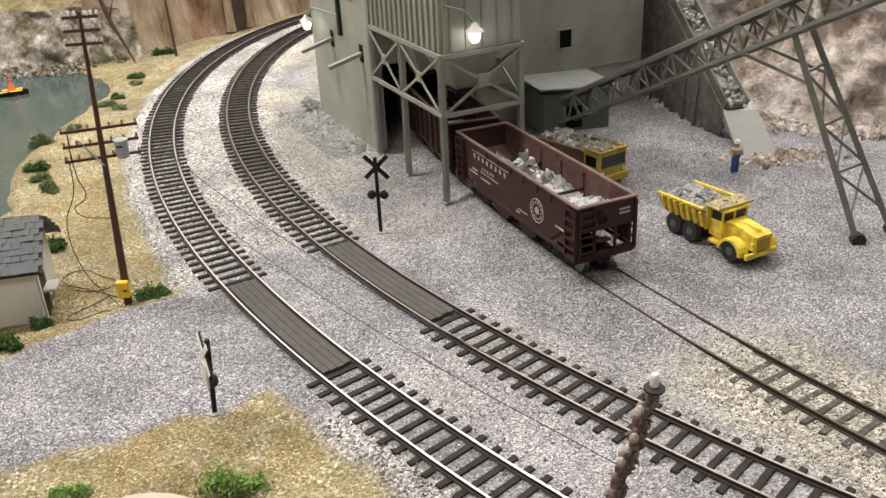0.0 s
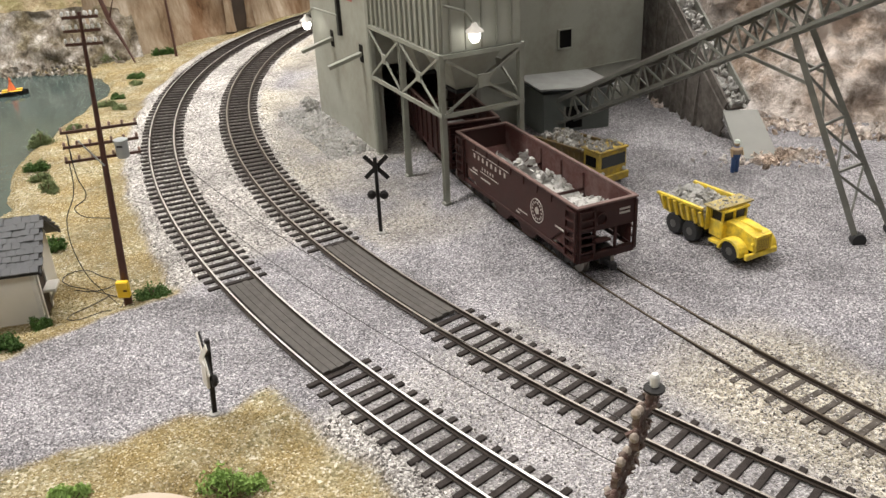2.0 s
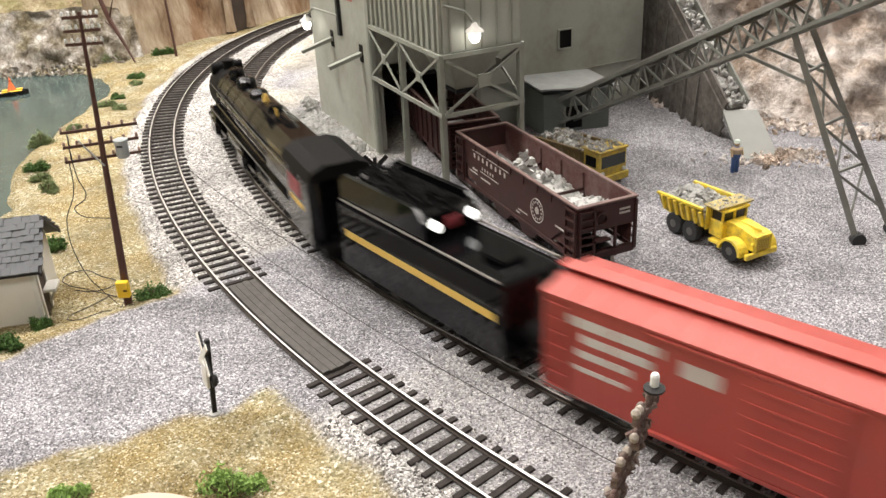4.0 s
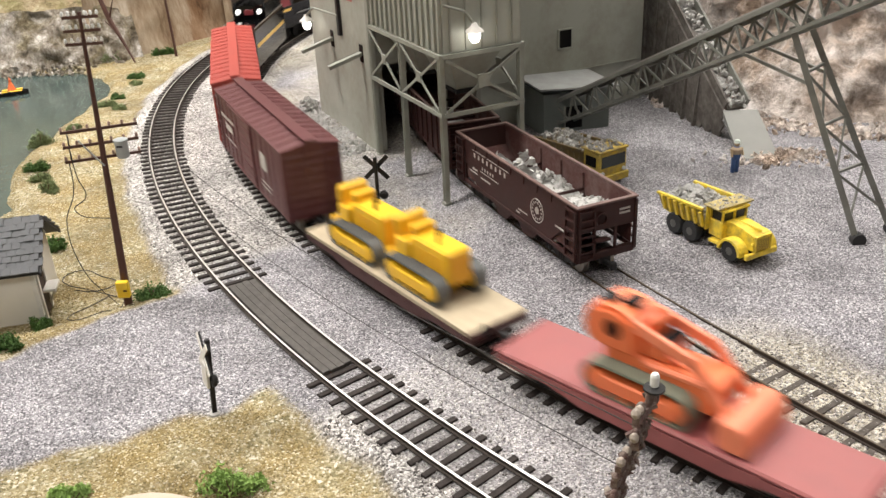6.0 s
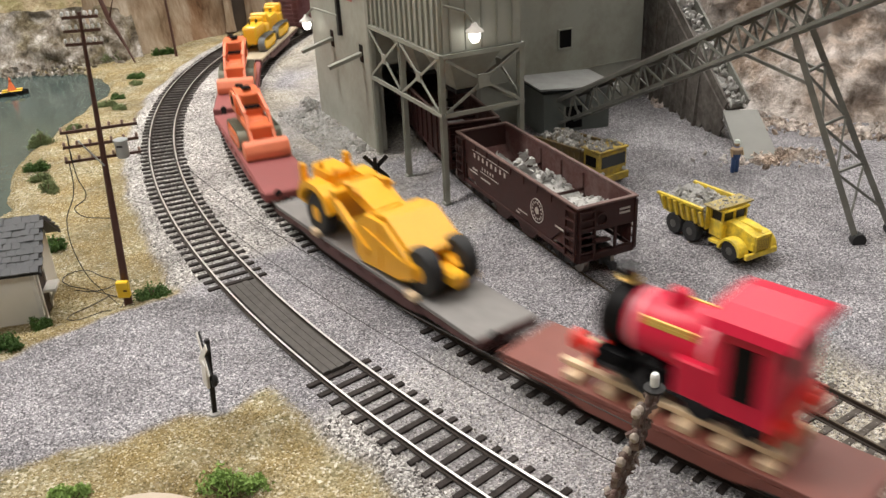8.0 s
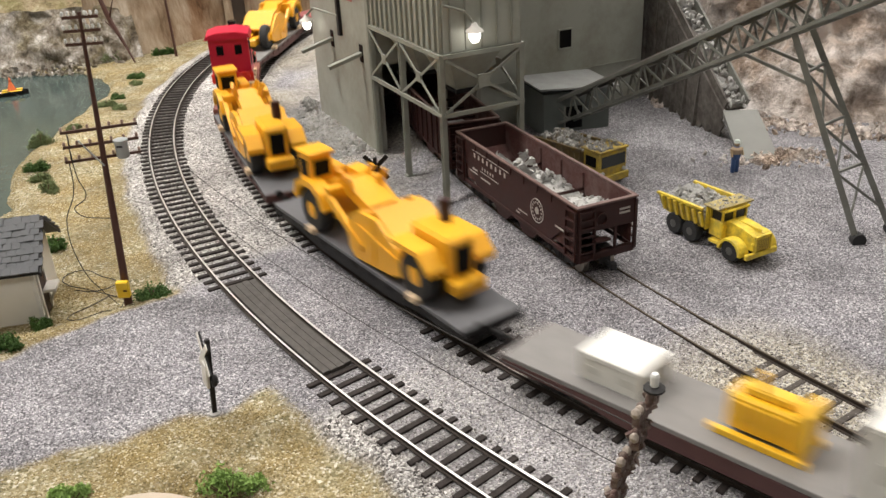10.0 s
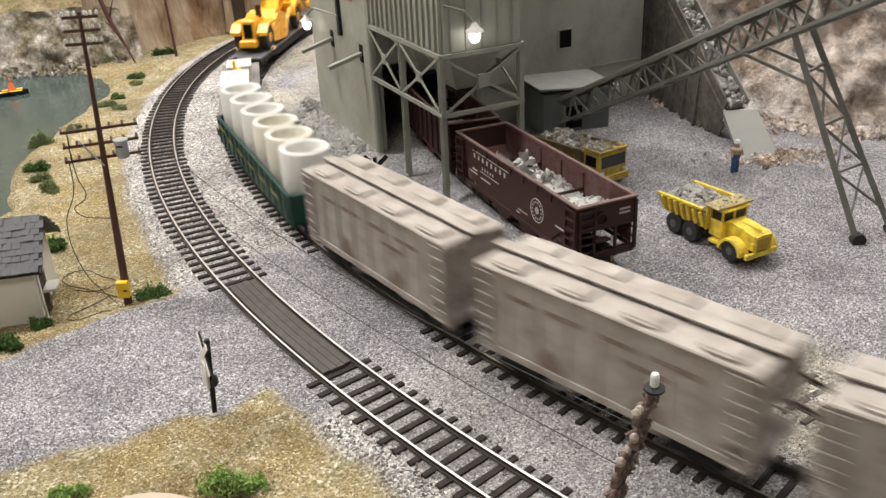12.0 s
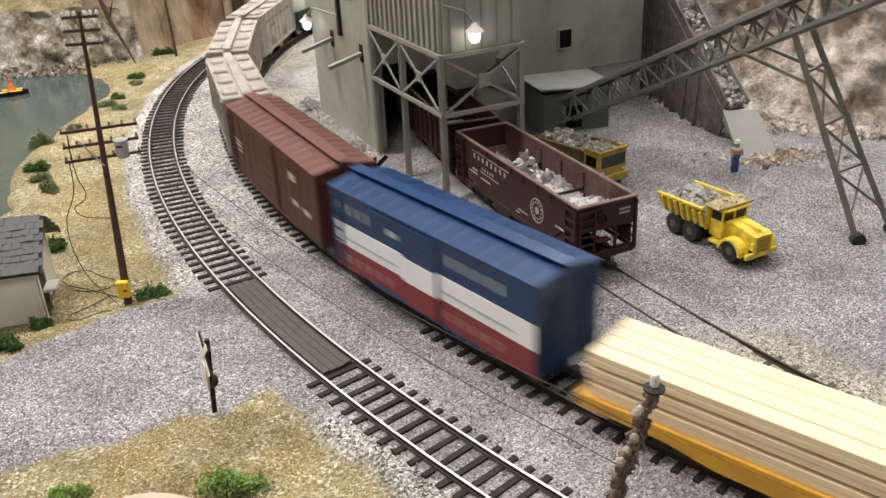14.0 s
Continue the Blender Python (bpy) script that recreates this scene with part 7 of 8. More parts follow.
def telegraph_poles():
    bx, by = -157.0, 385.0
    bz = gh(bx, by) - 1
    t = thing("telegraph_pole", "tall reddish-brown telegraph pole with crossarms and a transformer", "pole")
    top = Vector((-151, 389, 136.5))
    foot = Vector((bx, by, bz))
    part("pole", rod(bmnew(), foot, top, 2.1, 0.75, 12), POLE_WOOD, t)
    ax = Vector((0.93, 0.36, -0.02))
    for f, half, n in ((0.985, 7.6, 3), (0.945, 7.8, 3), (0.905, 8.0, 3)):
        p = foot.lerp(top, f)
        crossarm(t, p, (0.98, 0.1, 0), half, n, POLE_WOOD, GLASSY, 0.8)
        b = bmnew()
        lathe(b, [(0.6, 0.5), (0.8, 1.2), (0.4, 2.4)], c=p + Vector((0.98, 0.1, 0)) * 3, n=8)
        part("insulator", b, GLASSY, t)
    for f, half in ((0.64, 16.6), (0.592, 16.4), (0.545, 16.6)):
        crossarm(t, foot.lerp(top, f), ax, half, 3, POLE_WOOD, INSULATOR, 0.8)
    p = foot.lerp(top, 0.572) + ax * 9.0 + Vector((0.3, -2.4, 0))
    tr = part("transformer", lathe(bmnew(), [(2.5, -4.6), (2.9, -4.0), (3.0, 3.2), (3.3, 3.4), (3.3, 4.0), (1.8, 4.6), (0, 4.8)], c=p, n=20), GREYBOX, t, "grey can transformer", smooth=True)
    part("transformer_label", box(bmnew(), p.x - 1.4, p.x + 1.4, p.y - 3.2, p.y - 2.95, p.z + 1.0, p.z + 1.8), DARK_IRON, tr)
    q = foot.lerp(top, 0.075)
    yb = part("meter_box", box(bmnew(), q.x - 3.0, q.x + 3.0, q.y - 5.2, q.y - 2.0, q.z - 3.0, q.z + 5.6, 0.5), YELLOW_BOX, t, "yellow enamel meter box")
    part("box_label", box(bmnew(), q.x + 0.6, q.x + 2.2, q.y - 5.6, q.y - 5.45, q.z + 0.8, q.z + 1.6), OXIDE, yb)
    part("strap", bar(bmnew(), foot.lerp(top, 0.52) + Vector((0.5, -2, 0)), foot.lerp(top, 0.61) + Vector((-9, -3.4, 0)), 0.4, 0.7), GREYBOX, t)
    # cables that hang off the arms and coil on the ground
    g = lambda x, y: (x, y, gh(x, y) + 0.5)
    a1 = foot.lerp(top, 0.592) - ax * 14
    a2 = foot.lerp(top, 0.545) - ax * 15
    w = thing("loose_cable", "thin black cables hanging off a pole and coiled on turf", "cable")
    wire("cable", [a2, a2 + Vector((0.5, -3, -12)), (-176, 382, 40), (-172, 380, 16), (-168, 386, 2), g(-163, 388)], 0.22, CABLE, w)
    wire("cable", [a1, a1 + Vector((2, -3, -14)), a1 + Vector((4, -3, -22)), (-171, 384, 46), foot.lerp(top, 0.33)], 0.22, CABLE, w)
    wire("cable", [g(-164, 395), g(-185, 405), g(-196, 410), g(-202, 419), g(-196, 428), g(-182, 420), g(-172, 412), g(-180, 403), g(-190, 404)], 0.22, CABLE, w)
    wire("cable", [g(-170, 398), g(-176, 388), g(-183, 374), g(-176, 367), g(-166, 374), g(-160, 384), (-158, 384, 6)], 0.22, CABLE, w)
    for f in (0.64, 0.592):
        pa = foot.lerp(top, f) - ax * 14
        pb = foot.lerp(top, f - 0.05) - ax * 12
        wire("jumper", [pa, pa + Vector((1, -2, -3)), pb + Vector((-1, -2, 2)), pb], 0.3, CABLE, w)
    # the pole close to the viewer
    n = thing("leaning_pole", "weathered leaning telegraph pole with rusty arms", "pole")
    f2, t2 = Vector((16, 148, gh(16, 148) - 1)), Vector((42, 150, 97))
    rustm = M("flaking_rusty_brown", (0.085, 0.042, 0.033), 0.7, vary=0.5, size=2, bump=0.4, dirt=(0.30, 0.26, 0.22), dirt_amount=0.6, dirt_size=2.5)
    part("pole", rod(bmnew(), f2, t2, 1.6, 0.8, 10), rustm, n)
    part("tip", lathe(bmnew(), [(0.6, -0.4), (1.0, 0.2), (1.0, 2.4), (0.7, 3.0), (0, 3.1)], c=t2, n=10), GLASSY, n, "pale glass tip insulator")
    rng = random.Random(4)
    part("collar", lathe(bmnew(), [(0.9, -1.2), (2.3, -0.9), (2.3, -0.4), (0.9, 0)], c=t2, n=12), DARK_IRON, n, "dark collar under the tip")
    bone = M("chalky_insulator", (0.34, 0.29, 0.24), 0.6, vary=0.5, size=1.5)
    for k in range(6):
        p = f2.lerp(t2, 0.945 - 0.05 * k)
        dd = Vector(((0.52, 0.3, 0.6)[k % 3], 0.8, 0.12 * (k % 3 - 1)))
        o = part("crossarm", bar(bmnew(), p - dd * 6.5, p + dd * 6.5, 1.5, 1.8), rustm, n)
        for q in (-6.0, -4.2, -2.4, 2.4, 4.2, 6.0):
            pp = p + dd * q + Vector((rng.uniform(-0.4, 0.4), 0, 0.6))
            part("insulator", lathe(bmnew(), [(0.5, 0.2), (0.95, 0.7), (1.05, 1.6), (0.5, 2.3), (0, 2.5)], c=pp, n=8), bone if rng.random() < 0.22 else rustm, o)
        part("peg", rod(bmnew(), p + Vector((-2.8, -0.5, -0.8)), p + Vector((2.2, 0.3, 0.8)), 0.7, n=6), rustm, n)
        part("bracket", bar(bmnew(), p - dd * 4 - Vector((0, 0, 0.6)), p - Vector((0, 0, 4.5)), 0.7, 1.0), rustm, n)
    for k in range(34):
        c = f2.lerp(t2, 0.955 - 0.009 * k) + Vector((rng.gauss(0, 1.3), rng.gauss(0, 1.6), rng.gauss(0, 0.6)))
        part("flake", stones(bmnew(), [tuple(c)], rng, 0.5, 1.2, 0.5), rustm if k % 6 else bone, n)
    lw = thing("overhead_wire", "thin dark overhead wires sagging between poles", "wire")
    for (fa, qa), (fb, qb) in (((0.64, 15), (0.90, 0)), ((0.545, 15), (0.80, 0))):
        pa, pb = foot.lerp(top, fa) + ax * qa, f2.lerp(t2, fb)
        mid = (pa + pb) / 2 - Vector((0, 0, 10))
        wire("wire", [pa, pa.lerp(mid, 0.5) - Vector((0, 0, 2.2)), mid, mid.lerp(pb, 0.5) - Vector((0, 0, 2.2)), pb], 0.13, CABLE, lw)
    # far poles
    f = thing("far_pole", "bare dark pole in front of the cliff", "pole", spot(-268, 925, -8))
    part("pole", rod(bmnew(), (0, 0, 0), (-4, 4, 110), 1.4, 1.0), POLE_WOOD, f)
    d = thing("dead_trunk", "leaning bare brown tree trunk on the hillside", "tree", spot(-306, 908, -8))
    b = rod(bmnew(), (0, 0, 0), (-9, 6, 18), 0.8, 1.3)
    rod(b, (-9, 6, 18), (-22, 12, 44), 1.3, 2.6)
    rod(b, (-22, 12, 44), (-34, 16, 84), 2.6, 2.0)
    for a, c in (((-22, 12, 44), (-12, 6, 66)), ((-30, 14, 70), (-44, 14, 96)), ((-15, 9, 30), (-26, 8, 44))):
        rod(b, a, c, 1.2, 0.4)
    part("trunk", b, POLE_WOOD, d)


telegraph_poles()


# ---- signs ----
def crossbuck(x, y, rz, facing_white, h, lean=0):
    t = thing("crossing_sign", "white crossbuck railway crossing sign on a black post" if facing_white else "black back of a crossbuck crossing sign with lamps", "sign", spot(x, y, gh(x, y) - 0.4, rz, lean), group="crossing signs")
    part("post", box(bmnew(), -0.9, 0.9, -0.9, 0.9, 0, h, 0.2), DARK_IRON, t)
    for a in (45, -45):
        c, s = math.cos(radians(a)), math.sin(radians(a))
        p, q = Vector((-9 * c, -1.4, h - 6 - 9 * s)), Vector((9 * c, -1.4, h - 6 + 9 * s))
        part("board", bar(bmnew(), p, q, 0.8, 2.4), DARK_IRON, t)
        part("board_face", bar(bmnew(), p - Vector((0, 0.7, 0)), q - Vector((0, 0.7, 0)), 0.4, 2.4), WHITE, t, "white sign face")
    for sx in (-1, 1):
        part("lamp", lathe(bmnew(), [(1, -1), (2.5, -0.6), (2.5, 0.6), (1.4, 1.6)], "y", (sx * 3.4, 0, h * 0.52), 14), DARK_IRON, t)
    part("lamp_bracket", bar(bmnew(), (-4, 0, h * 0.52), (4, 0, h * 0.52), 1, 1.4), DARK_IRON, t)
    if facing_white:
        part("notice", box(bmnew(), -3.2, 3.2, -2.5, -1.3, h * 0.42, h * 0.72, 0.2), WHITE, t, "white notice board")
    part("base", lathe(bmnew(), [(2.4, 0), (2.2, 1), (1, 1.6)], n=12), ROCKS, t)


crossbuck(-34, 448, 172, False, 45)
crossbuck(-93, 286, -61, True, 34, -4)


# ---- hut ----
def build_hut():
    t = thing("line_side_hut", "small white wooden hut with a grey shingle roof", "hut", spot(-222, 389, -7, 11))
    boards = M("white_board_wall", (0.78, 0.75, 0.68), 0.7, vary=0.06, size=8, bump=0.05)
    # local x right along the front, y away; front wall at y = -20
    part("front_wall", box(bmnew(), -40, 24, -20, -18.6, 0, 33), boards, t)
    part("back_wall", box(bmnew(), -40, 24, 18.6, 20, 0, 33), boards, t)
    part("left_wall", box(bmnew(), -40, -38.6, -18.5, 18.5, 0, 33), boards, t)
    g = prism(bmnew(), [(-18.5, 0), (18.5, 0), (18.5, 33), (0, 46), (-18.5, 33)], 22.6, 24, "x")
    part("gable_wall", g, boards, t)
    part("corner_board", box(bmnew(), 22.8, 24.8, -20.8, -18.8, 0, 33), WHITE, t)
    d = part("door", box(bmnew(), 24.1, 25, -16, -5, 1, 25), M("dark_brown_door", (0.06, 0.04, 0.03), 0.7), t, "dark brown door")
    part("door_frame", box(bmnew(), 24.1, 25.6, -4.8, -2.8, 0, 27, 0.1), WHITE, d)
    part("door_frame", box(bmnew(), 24.1, 25.6, -18.2, -16.2, 0, 27, 0.1), WHITE, d)
    s = part("counter", box(bmnew(), 25, 31, -14, -3, 13, 14.6, 0.2), WHITE, t, "small white shelf")
    part("bracket", bar(bmnew(), (25, -6, 4), (30, -6, 13), 0.8, 1.2), WHITE, s)
    shing = [M("grey_shingle", (0.12, 0.123, 0.128), 0.85, vary=0.45, size=5, bump=0.3, dirt=(0.08, 0.08, 0.08), dirt_amount=0.6, dirt_size=5)]
    rng = random.Random(2)
    for sg in (-1, 1):
        slope = bmnew()
        a = [(sg * 25, 28.2), (0, 46.4), (0, 47.4), (sg * 25, 29.2)]
        r = part("roof", prism(slope, a, -44, 29, "x"), DARK_IRON, t)
        meshes = []
        for k in range(4):
            b = box(bmnew(), -1.95, 1.95, -2.2, 2.2, 0, 0.45 + 0.12 * k)
            for v in b.verts:
                v.co *= MM
            me = bpy.data.meshes.new("shingle")
            b.to_mesh(me)
            b.free()
            me.materials.append(shing[0])
            meshes.append(me)
        ang = math.degrees(math.atan2(18.2, 25))
        for i in range(9):
            for j in range(18):
                f = (i + 0.5) / 9
                o = new("shingle", meshes[rng.randrange(4)])
                o.parent = r
                o.matrix_basis = spot(-42 + j * 4.05 + (1.9 if i % 2 else 0), sg * 25 * (1 - f), 29.6 + 18.2 * f + rng.uniform(0, 0.25), rng.uniform(-2, 2), 0, 0) @ pose(0, 0, 0, -sg * ang + 4 * sg)
    part("fascia", prism(bmnew(), [(-25.6, 27.4), (0, 45.8), (25.6, 27.4), (25.6, 29.4), (0, 47.8), (-25.6, 29.4)], 29, 30, "x"), DARK_IRON, t)


build_hut()


# ---- bushes ----
def bush(x, y, rx, ry, rz, material, seed, label, n=None):
    t = thing("bush", label, "bush", spot(x, y, gh(x, y) - 0.5), group="bushes")
    rng = random.Random(seed)
    n = n or int(260 + rx * 22)
    V, F = [], []
    lobes = [(rng.uniform(-0.55, 0.55) * rx, rng.uniform(-0.5, 0.5) * ry, rng.uniform(0.35, 0.62), rng.uniform(0.5, 1.0)) for _ in range(5)]
    for _ in range(n):
        lx, ly, ls, lh = lobes[rng.randrange(5)]
        a, c = rng.uniform(0, 2 * math.pi), rng.uniform(0, 1) ** 0.5
        lump = 0.7 + 0.28 * math.sin(2 * a + seed) + 0.2 * math.sin(5 * a + 2 * seed)
        px, py = lx + rx * ls * c * math.cos(a) * lump, ly + ry * ls * c * math.sin(a) * lump
        pz = rz * lh * math.sqrt(max(0, 1 - c * c)) * rng.uniform(0.2, 1.0) * (0.75 + 0.3 * math.sin(0.9 * px + seed) * math.cos(0.8 * py)) + rng.uniform(-0.5, 0.6) + 0.4
        for _ in range(5):
            q = Vector((px, py, pz)) + Vector((rng.gauss(0, 0.9), rng.gauss(0, 0.9), rng.gauss(0, 0.8)))
            d = [Vector((rng.gauss(0, 1), rng.gauss(0, 1), rng.gauss(0, 1))).normalized() * rng.uniform(0.5, 1.05) for _ in range(3)]
            k = len(V)
            V += [tuple(q + w) for w in d] + [tuple(q - d[0] * 0.6)]
            F += [(k, k + 1, k + 2), (k, k + 2, k + 3), (k, k + 3, k + 1), (k + 1, k + 3, k + 2)]
    raw("foliage", V, F, material, t)
    b = bmnew()
    for k in range(5):
        rod(b, (0, 0, -1), (rng.uniform(-0.5, 0.5) * rx, rng.uniform(-0.5, 0.5) * ry, rz * 0.7), 0.4, 0.15, 5)
    part("twigs", b, POLE_WOOD, t)


BRIGHT_BUSH = M("bright_green_foliage", (0.22, 0.34, 0.085), 0.95, vary=0.6, size=2, bump=0.4)
for bx, by, rx, ry, rz, mt, lab in (
        (-79, 243, 15, 11, 10, BRIGHT_BUSH, "bright green foam bush in dry turf"),
        (-133, 240, 8, 5, 4, BRIGHT_BUSH, "low bright green foam bush"),
        (-146, 389, 10, 7, 7, GREEN_BUSH, "dark green bush beside a pole"),
        (-193, 365, 5, 4, 6, GREEN_BUSH, "deep green bush against a white hut"),
        (-200, 345, 9, 7, 8, GREEN_BUSH, "dark green bush at the road edge"),
        (-306, 655, 10, 9, 14, OLIVE_BUSH, "olive bush on the pond bank"),
        (-284, 597, 10, 7, 8, GREEN_BUSH, "green bush on the pond bank"),
        (-262, 552, 10, 8, 9, OLIVE_BUSH, "pale olive bush on the turf bank"),
        (-275, 575, 9, 7, 8, OLIVE_BUSH, "pale olive bush on the turf bank"),
        (-222, 459, 8, 7, 9, GREEN_BUSH, "green bush behind a hut"),
        (-284, 749, 10, 7, 6, OLIVE_BUSH, "low olive tuft on the shore"),
        (-270, 738, 6, 5, 4, OLIVE_BUSH, "low olive tuft on the shore"),
        (-281, 772, 8, 5, 5, GREEN_BUSH, "low green tuft on the shore"),
        (-287, 844, 9, 6, 6, GREEN_BUSH, "green tuft on the far turf"),
        (-280, 820, 6, 5, 4, OLIVE_BUSH, "olive tuft on the far turf"),
        (-332, 918, 14, 8, 10, OLIVE_BUSH, "olive shrub under the hillside"),
        (-285, 935, 16, 8, 10, GREEN_BUSH, "dark shrub at the cliff foot"),
        (-290, 690, 7, 6, 5, OLIVE_BUSH, "olive tuft on the pond bank")):
    bush(bx, by, rx, ry, rz * 1.15, mt, int(abs(bx) + abs(by)), lab)

# ---- plaster mound at the near edge ----
def mound():
    b = bmnew()
    rng = random.Random(8)
    lathe(b, [(24, -3), (22, 1.5), (17, 3.8), (9, 5), (0, 5.3)], n=28)
    for v in b.verts:
        k = 1 + 0.16 * noise.noise(v.co * 0.09) + 0.05 * noise.noise(v.co * 0.4)
        v.co.x *= k
        v.co.y *= k * 0.6
    o = part("plaster_mound", b, M("beige_plaster_rock", (0.45, 0.38, 0.3), 0.85, vary=0.15, size=10, bump=0.3), smooth=True, m=spot(-106, 231, gh(-106, 231)))
    tagged(o, "smooth beige plaster rock mound in turf", "rock")


mound()

# ---- boat, worker figure ----
def boat():
    t = thing("rowing_boat", "black rowing boat with yellow trim on the pond", "boat", spot(-404, 822, -12.6, 20) @ Matrix.Scale(0.82, 4))
    b = bmnew()
    sec = []
    for k in range(9):
        f = k / 8
        x = -24 + 48 * f
        w = 7.5 * math.sin(math.pi * (0.1 + 0.84 * f)) ** 0.6
        sec.append([b.verts.new((x, sy * w * q, z)) for sy, q, z in ((-1, 1, 5.5), (-1, 0.75, 0.5), (1, 0.75, 0.5), (1, 1, 5.5), (1, 0.84, 5.5), (1, 0.6, 1.6), (-1, 0.6, 1.6), (-1, 0.84, 5.5))])
    for a, c in zip(sec, sec[1:]):
        for k in range(8):
            b.faces.new((a[k], a[(k + 1) % 8], c[(k + 1) % 8], c[k]))
    for s in (sec[0], sec[-1]):
        b.faces.new(s)
    part("hull", b, DARK_IRON, t)
    for y in (-5, 5):
        part("yellow_panel", box(bmnew(), -4, 18, y - 1.5, y + 1.5, 5.4, 6.6, 0.3), YELLOW_BOX, t)
    part("seat", box(bmnew(), -8, -2, -5, 5, 3.5, 4.5, 0.2), TAN_WOOD, t)
    part("oar", rod(bmnew(), (2, -6, 7), (20, -17, 0.8), 0.5, n=6), DARK_IRON, t)
    c = thing("orange_tarp", "bright orange peaked bundle in a boat", "bundle", spot(-404, 822, -12.6, 20) @ Matrix.Scale(0.82, 4))
    part("tarp", lathe(bmnew(), [(5.2, 4.6), (4.6, 8), (2.6, 13), (1.4, 16), (1.6, 19), (0.4, 21)], c=(7, 0, 0), n=9), ORANGE, c)


boat()


def figurine(x, y, rz):
    b = bmnew()
    blue, skin, teal, tan = 0, 1, 2, 3
    for sx in (-1.4, 1.4):
        rod(b, (sx, 0, 0), (sx * 0.9, 0, 9.5), 1.3, 1.5, 8, mi=0)
    lathe(b, [(2.6, 9), (3.1, 12), (3.4, 15), (1.6, 17)], n=12, mi=0)
    for sx in (-1, 1):
        rod(b, (sx * 3.6, 0, 15.6), (sx * 4.2, -1.6, 11), 0.9, 0.8, 8, mi=3)
    lathe(b, [(0, 16.4), (1.5, 17.4), (1.7, 18.8), (1.3, 20), (0, 20.6)], n=12, mi=3)
    lathe(b, [(2.2, 19.4), (1.8, 19.9), (1.5, 21), (0, 21.6)], n=12, mi=1)
    lathe(b, [(3.0, 12), (3.55, 13.5), (3.5, 15.4), (2, 16.6)], n=12, mi=2)
    ob = part("worker_figurine", b, [M("denim_blue_paint", (0.05, 0.10, 0.24), 0.7), M("pale_hat_paint", (0.55, 0.62, 0.55), 0.6), M("tan_shirt_paint", (0.4, 0.3, 0.2), 0.7), M("ochre_figure_paint", (0.45, 0.33, 0.2), 0.7)], smooth=True, m=spot(x, y, gh(x, y), rz))
    tagged(ob, "small painted plastic figurine in blue overalls", "figurine")


figurine(186, 518, 20)


# ---- loose rock, rubble and ballast ----
def rubble(name, label, spots_, lo, hi, material, seed):
    b = stones(bmnew(), spots_, random.Random(seed), lo, hi, 0.55)
    tagged(part(name, b, material), label, "rubble", kind="stuff")


def scatter():
    rng = random.Random(31)
    pts = []
    for _ in range(240):
        x, y = rng.gauss(222, 16), rng.gauss(537, 7)
        pts.append((x, y, gh(x, y) + 0.5))
    rubble("rubble_heap", "pale broken rock at the chute foot", pts, 1.0, 3.6, QUARRY, 1)
    xs = np.array([rng.uniform(170, 420) for _ in range(900)])
    ys = np.interp(xs, [170, 215, 262, 330, 420], [680, 632, 590, 565, 528]) + np.array([rng.gauss(0, 11) for _ in xs])
    hs = ground_at(xs, ys)[0]
    rubble("talus", "fallen rock along the quarry foot", list(zip(xs, ys, hs + 0.6)), 0.9, 5.0, QUARRY, 2)
    pts = [(rng.uniform(-560, -318), 0, 0) for _ in range(260)]
    pts = [(x, 889 + max(0, (x + 350)) * 0.55 + d * 16 + rng.gauss(0, 2), -13 + d * 14 * rng.uniform(0.7, 1)) for x, _, _ in pts for d in [rng.random()]]
    rubble("shore_boulders", "pale boulders stacked along the pond shore", pts, 1.2, 3.4, SHORE, 8)
    lo, hi = CHUTE
    pts = []
    for _ in range(420):
        p = lo.lerp(hi, rng.uniform(0, 1))
        pts.append((p.x + rng.uniform(-6, 6), p.y + rng.uniform(-3, 3), p.z + 2 + rng.uniform(0, 3)))
    rubble("chute_rock", "white rock lying in the chute", pts, 1.0, 3.6, ROCKS, 3)
    # bank between the main track and the plant
    u = [(rng.uniform(112, 240), rng.uniform(-34, -1)) for _ in range(1500)]
    a = radians(115.2)
    xs = np.array([4 + p * math.cos(a) + q * math.sin(a) for p, q in u])
    ys = np.array([492 + p * math.sin(a) - q * math.cos(a) for p, q in u])
    db, _ = side(MAIN, xs, ys)
    k = db < -24
    hs = ground_at(xs, ys)[0]
    rubble("bank_rubble", "pale crushed stone on the bank beside the plant", [(x, y, h + 0.2) for x, y, h, w in zip(xs, ys, hs, k) if w], 0.6, 2.4, ROCKS, 4)
    pts = []
    for _ in range(160):
        p, q = rng.gauss(236, 5), rng.gauss(-6, 4)
        x, y = 4 + p * math.cos(a) + q * math.sin(a), 492 + p * math.sin(a) - q * math.cos(a)
        pts.append((x, y, gh(x, y) + 9 * rng.random() ** 1.6))
    rubble("corner_rocks", "pale rock piled at the plant's back corner", pts, 0.8, 2.0, ROCKS, 6)


scatter()


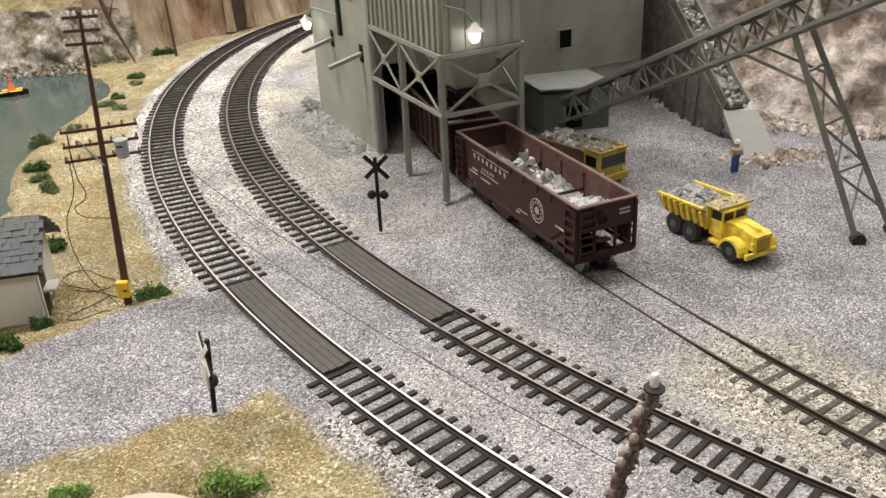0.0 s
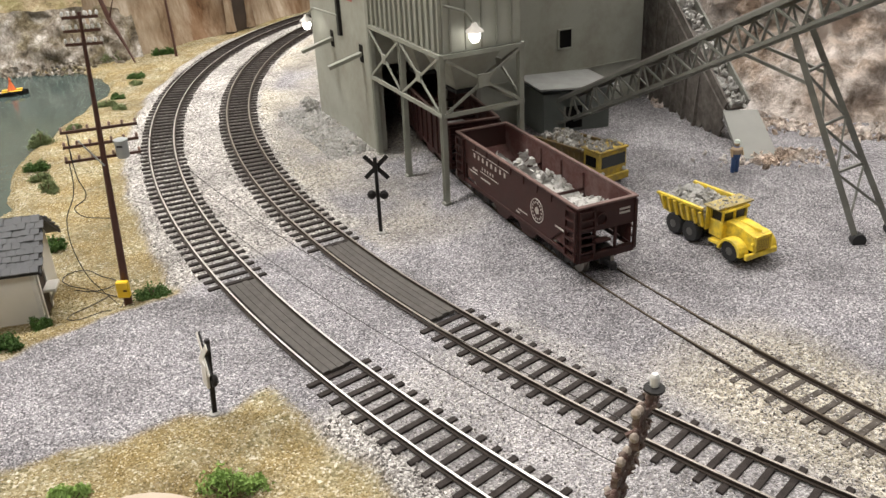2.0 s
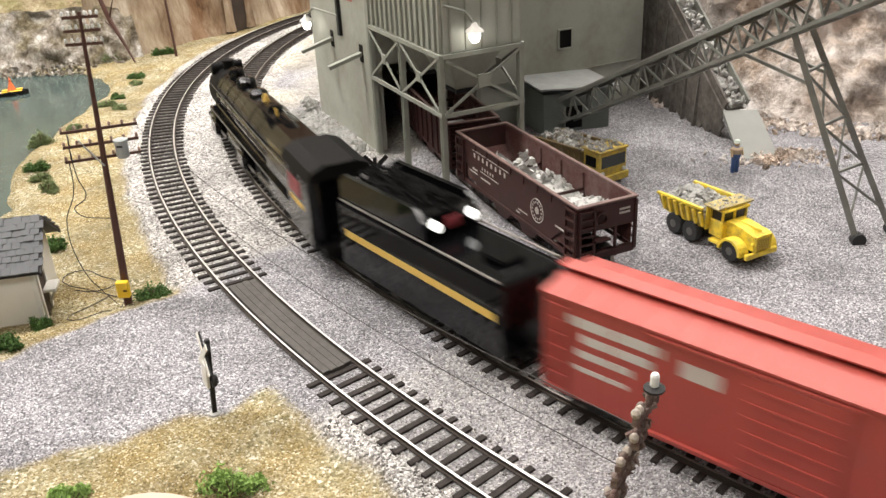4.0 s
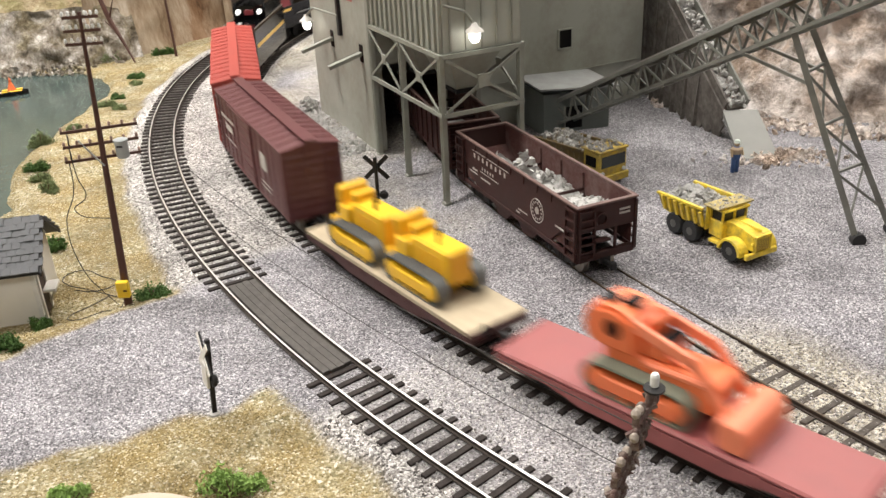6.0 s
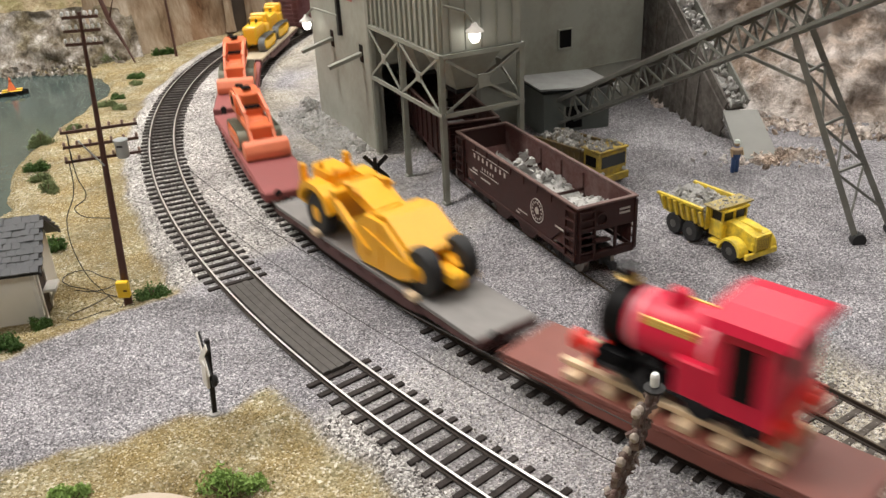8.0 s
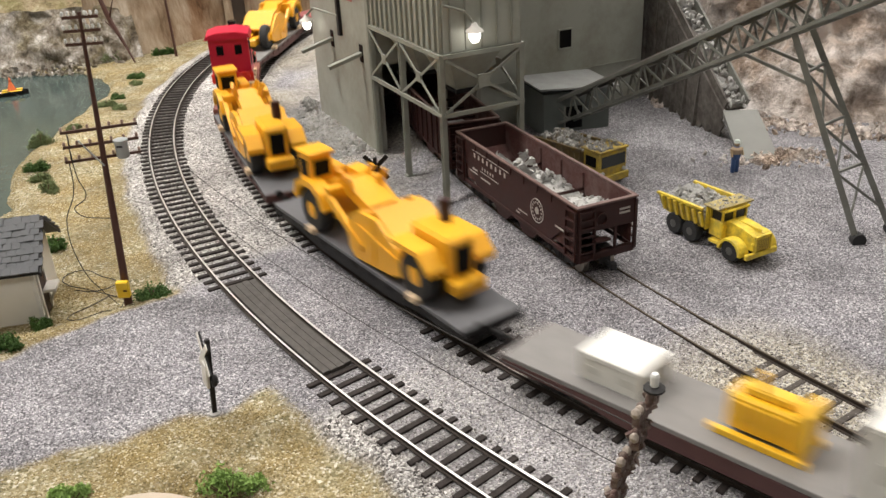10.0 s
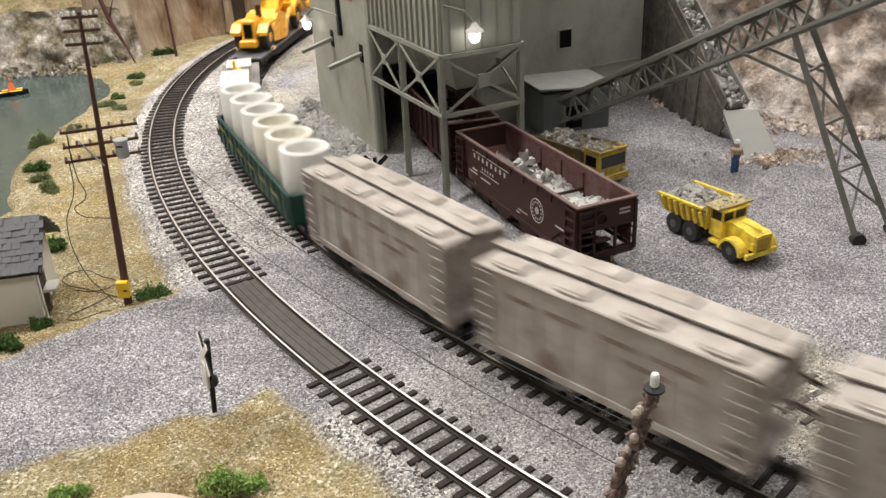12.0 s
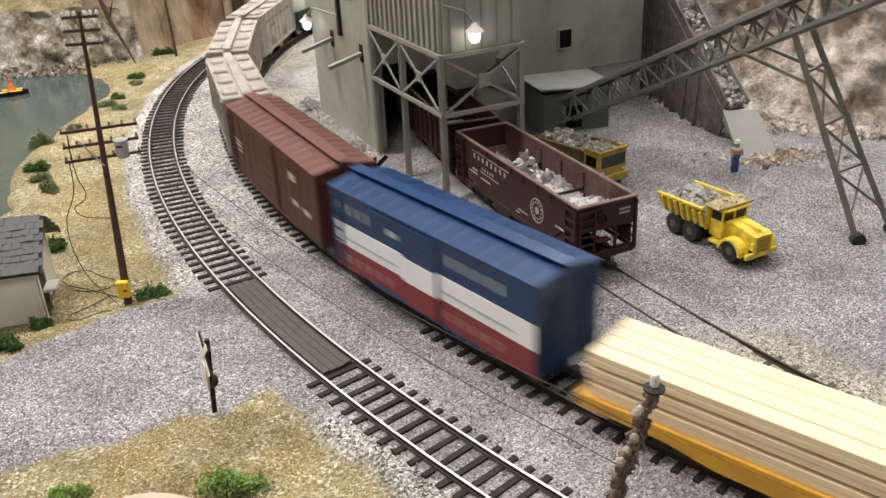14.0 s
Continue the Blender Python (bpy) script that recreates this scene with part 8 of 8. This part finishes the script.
def grains(name, label, n, xr, yr, keep, lo, hi, stops, seed):
    """Single stones of ballast or gravel lying on the ground, as one mesh."""
    rng = np.random.default_rng(seed)
    x, y = rng.uniform(*xr, n), rng.uniform(*yr, n)
    h, turf, pale, tan, grime = ground_at(x, y)
    da, _ = side(OUTER, x, y)
    db, sb = side(MAIN, x, y)
    ok = keep(turf, pale, tan, da, db, sb, x, y, rng) & (h > -11) & (rng.random(n) > grime * 1.3)
    x, y, h = x[ok], y[ok], h[ok]
    n = len(x)
    r = rng.uniform(lo, hi, n)
    unit = np.array([(1, 0, 0), (0, 1, 0), (-1, 0, 0), (0, -1, 0), (0, 0, 0.8), (0, 0, -0.8)])
    V = unit[None] * rng.uniform(0.6, 1.25, (n, 6, 1)) * r[:, None, None]
    V = V + rng.normal(0, 0.18, (n, 6, 3)) * r[:, None, None]
    ang = rng.uniform(0, 6.28, n)
    c, s = np.cos(ang)[:, None], np.sin(ang)[:, None]
    vx, vy = V[:, :, 0] * c - V[:, :, 1] * s, V[:, :, 0] * s + V[:, :, 1] * c
    V = np.stack([vx + x[:, None], vy + y[:, None], V[:, :, 2] + (h + r * 0.25)[:, None]], -1)
    f = np.array([(0, 1, 4), (1, 2, 4), (2, 3, 4), (3, 0, 4), (1, 0, 5), (2, 1, 5), (3, 2, 5), (0, 3, 5)])
    F = (np.arange(n)[:, None, None] * 6 + f[None]).reshape(-1, 3)
    mt, nt, bs = nodes_of(name + "_stone")
    gm = nt.nodes.new("ShaderNodeNewGeometry")
    rp = nt.nodes.new("ShaderNodeValToRGB")
    els = rp.color_ramp.elements
    while len(els) < len(stops):
        els.new(0.5)
    for e, (p, col) in zip(els, stops):
        e.position, e.color = p, (*col, 1)
    nt.links.new(gm.outputs["Random Per Island"], rp.inputs["Fac"])
    nt.links.new(rp.outputs["Color"], bs.inputs["Base Color"])
    bs.inputs["Roughness"].default_value = 0.85
    bs.inputs["Specular IOR Level"].default_value = 0.25
    me = bpy.data.meshes.new(name)
    me.vertices.add(n * 6)
    me.vertices.foreach_set("co", (V * MM).ravel())
    me.loops.add(len(F) * 3)
    me.loops.foreach_set("vertex_index", F.ravel())
    me.polygons.add(len(F))
    me.polygons.foreach_set("loop_start", np.arange(0, len(F) * 3, 3))
    me.update(calc_edges=True)
    me.materials.append(mt)
    tagged(new(name, me), label, "gravel", kind="stuff")


def clear(da, db):
    """Off the ties and rails."""
    return (abs(abs(da) - 8.75) > 1.5) & (abs(abs(db) - 8.75) > 1.5)


grains("ballast", "pale loose ballast stones round the tracks", 130000, (-240, 250), (190, 640),
       lambda tf, pa, ta, da, db, sb, x, y, rng: clear(da, db) & (rng.random(len(x)) < np.maximum(pa, ta * 0.9)) & (tf < 0.5) & (rng.random(len(x)) < np.clip(1.25 - (y - 190) / 520, 0.25, 1)), 0.3, 0.66, PALE_STOPS, 41)
grains("road_gravel", "fine grey gravel grains on the yard and road", 150000, (-230, 330), (190, 620),
       lambda tf, pa, ta, da, db, sb, x, y, rng: clear(da, db) & (abs(da) > 10) & (abs(db) > 10) & (tf < 0.4) & (pa < 0.5) & (rng.random(len(x)) < np.clip(1.2 - (y - 190) / 480, 0.2, 1)), 0.16, 0.42, GREY_STOPS, 42)
grains("turf_flock", "tan turf flock and straw on the banks", 110000, (-330, 40), (190, 760),
       lambda tf, pa, ta, da, db, sb, x, y, rng: (tf > 0.4) & (rng.random(len(x)) < np.clip(1.2 - (y - 190) / 700, 0.3, 1)), 0.14, 0.42, TURF_STOPS, 43)


# ---- what moves ----
def car_pose(place, wheelbase, t):
    s = place - 4.0 + SPEED * t
    xa, ya, _ = at(MAIN, s + wheelbase / 2)
    xb, yb, _ = at(MAIN, s - wheelbase / 2)
    return spot((xa + xb) / 2, (ya + yb) / 2, 0, math.degrees(math.atan2(ya - yb, xa - xb)))


def motions():
    times = [0.2 * k for k in range(71)]
    for thing_, place, base, offset in MOVING:
        walk(thing_, [(t, car_pose(place, base, t) @ offset) for t in times])
    for o, x0, phase in RODS:
        rows = []
        for k in range(421):
            a = phase - SPEED * k / FPS / 9.4
            rows.append((k / FPS, spot(x0 + 4.2 * math.sin(a), 0, 9.4 + 4.2 * math.cos(a))))
        walk(o, rows)


motions()
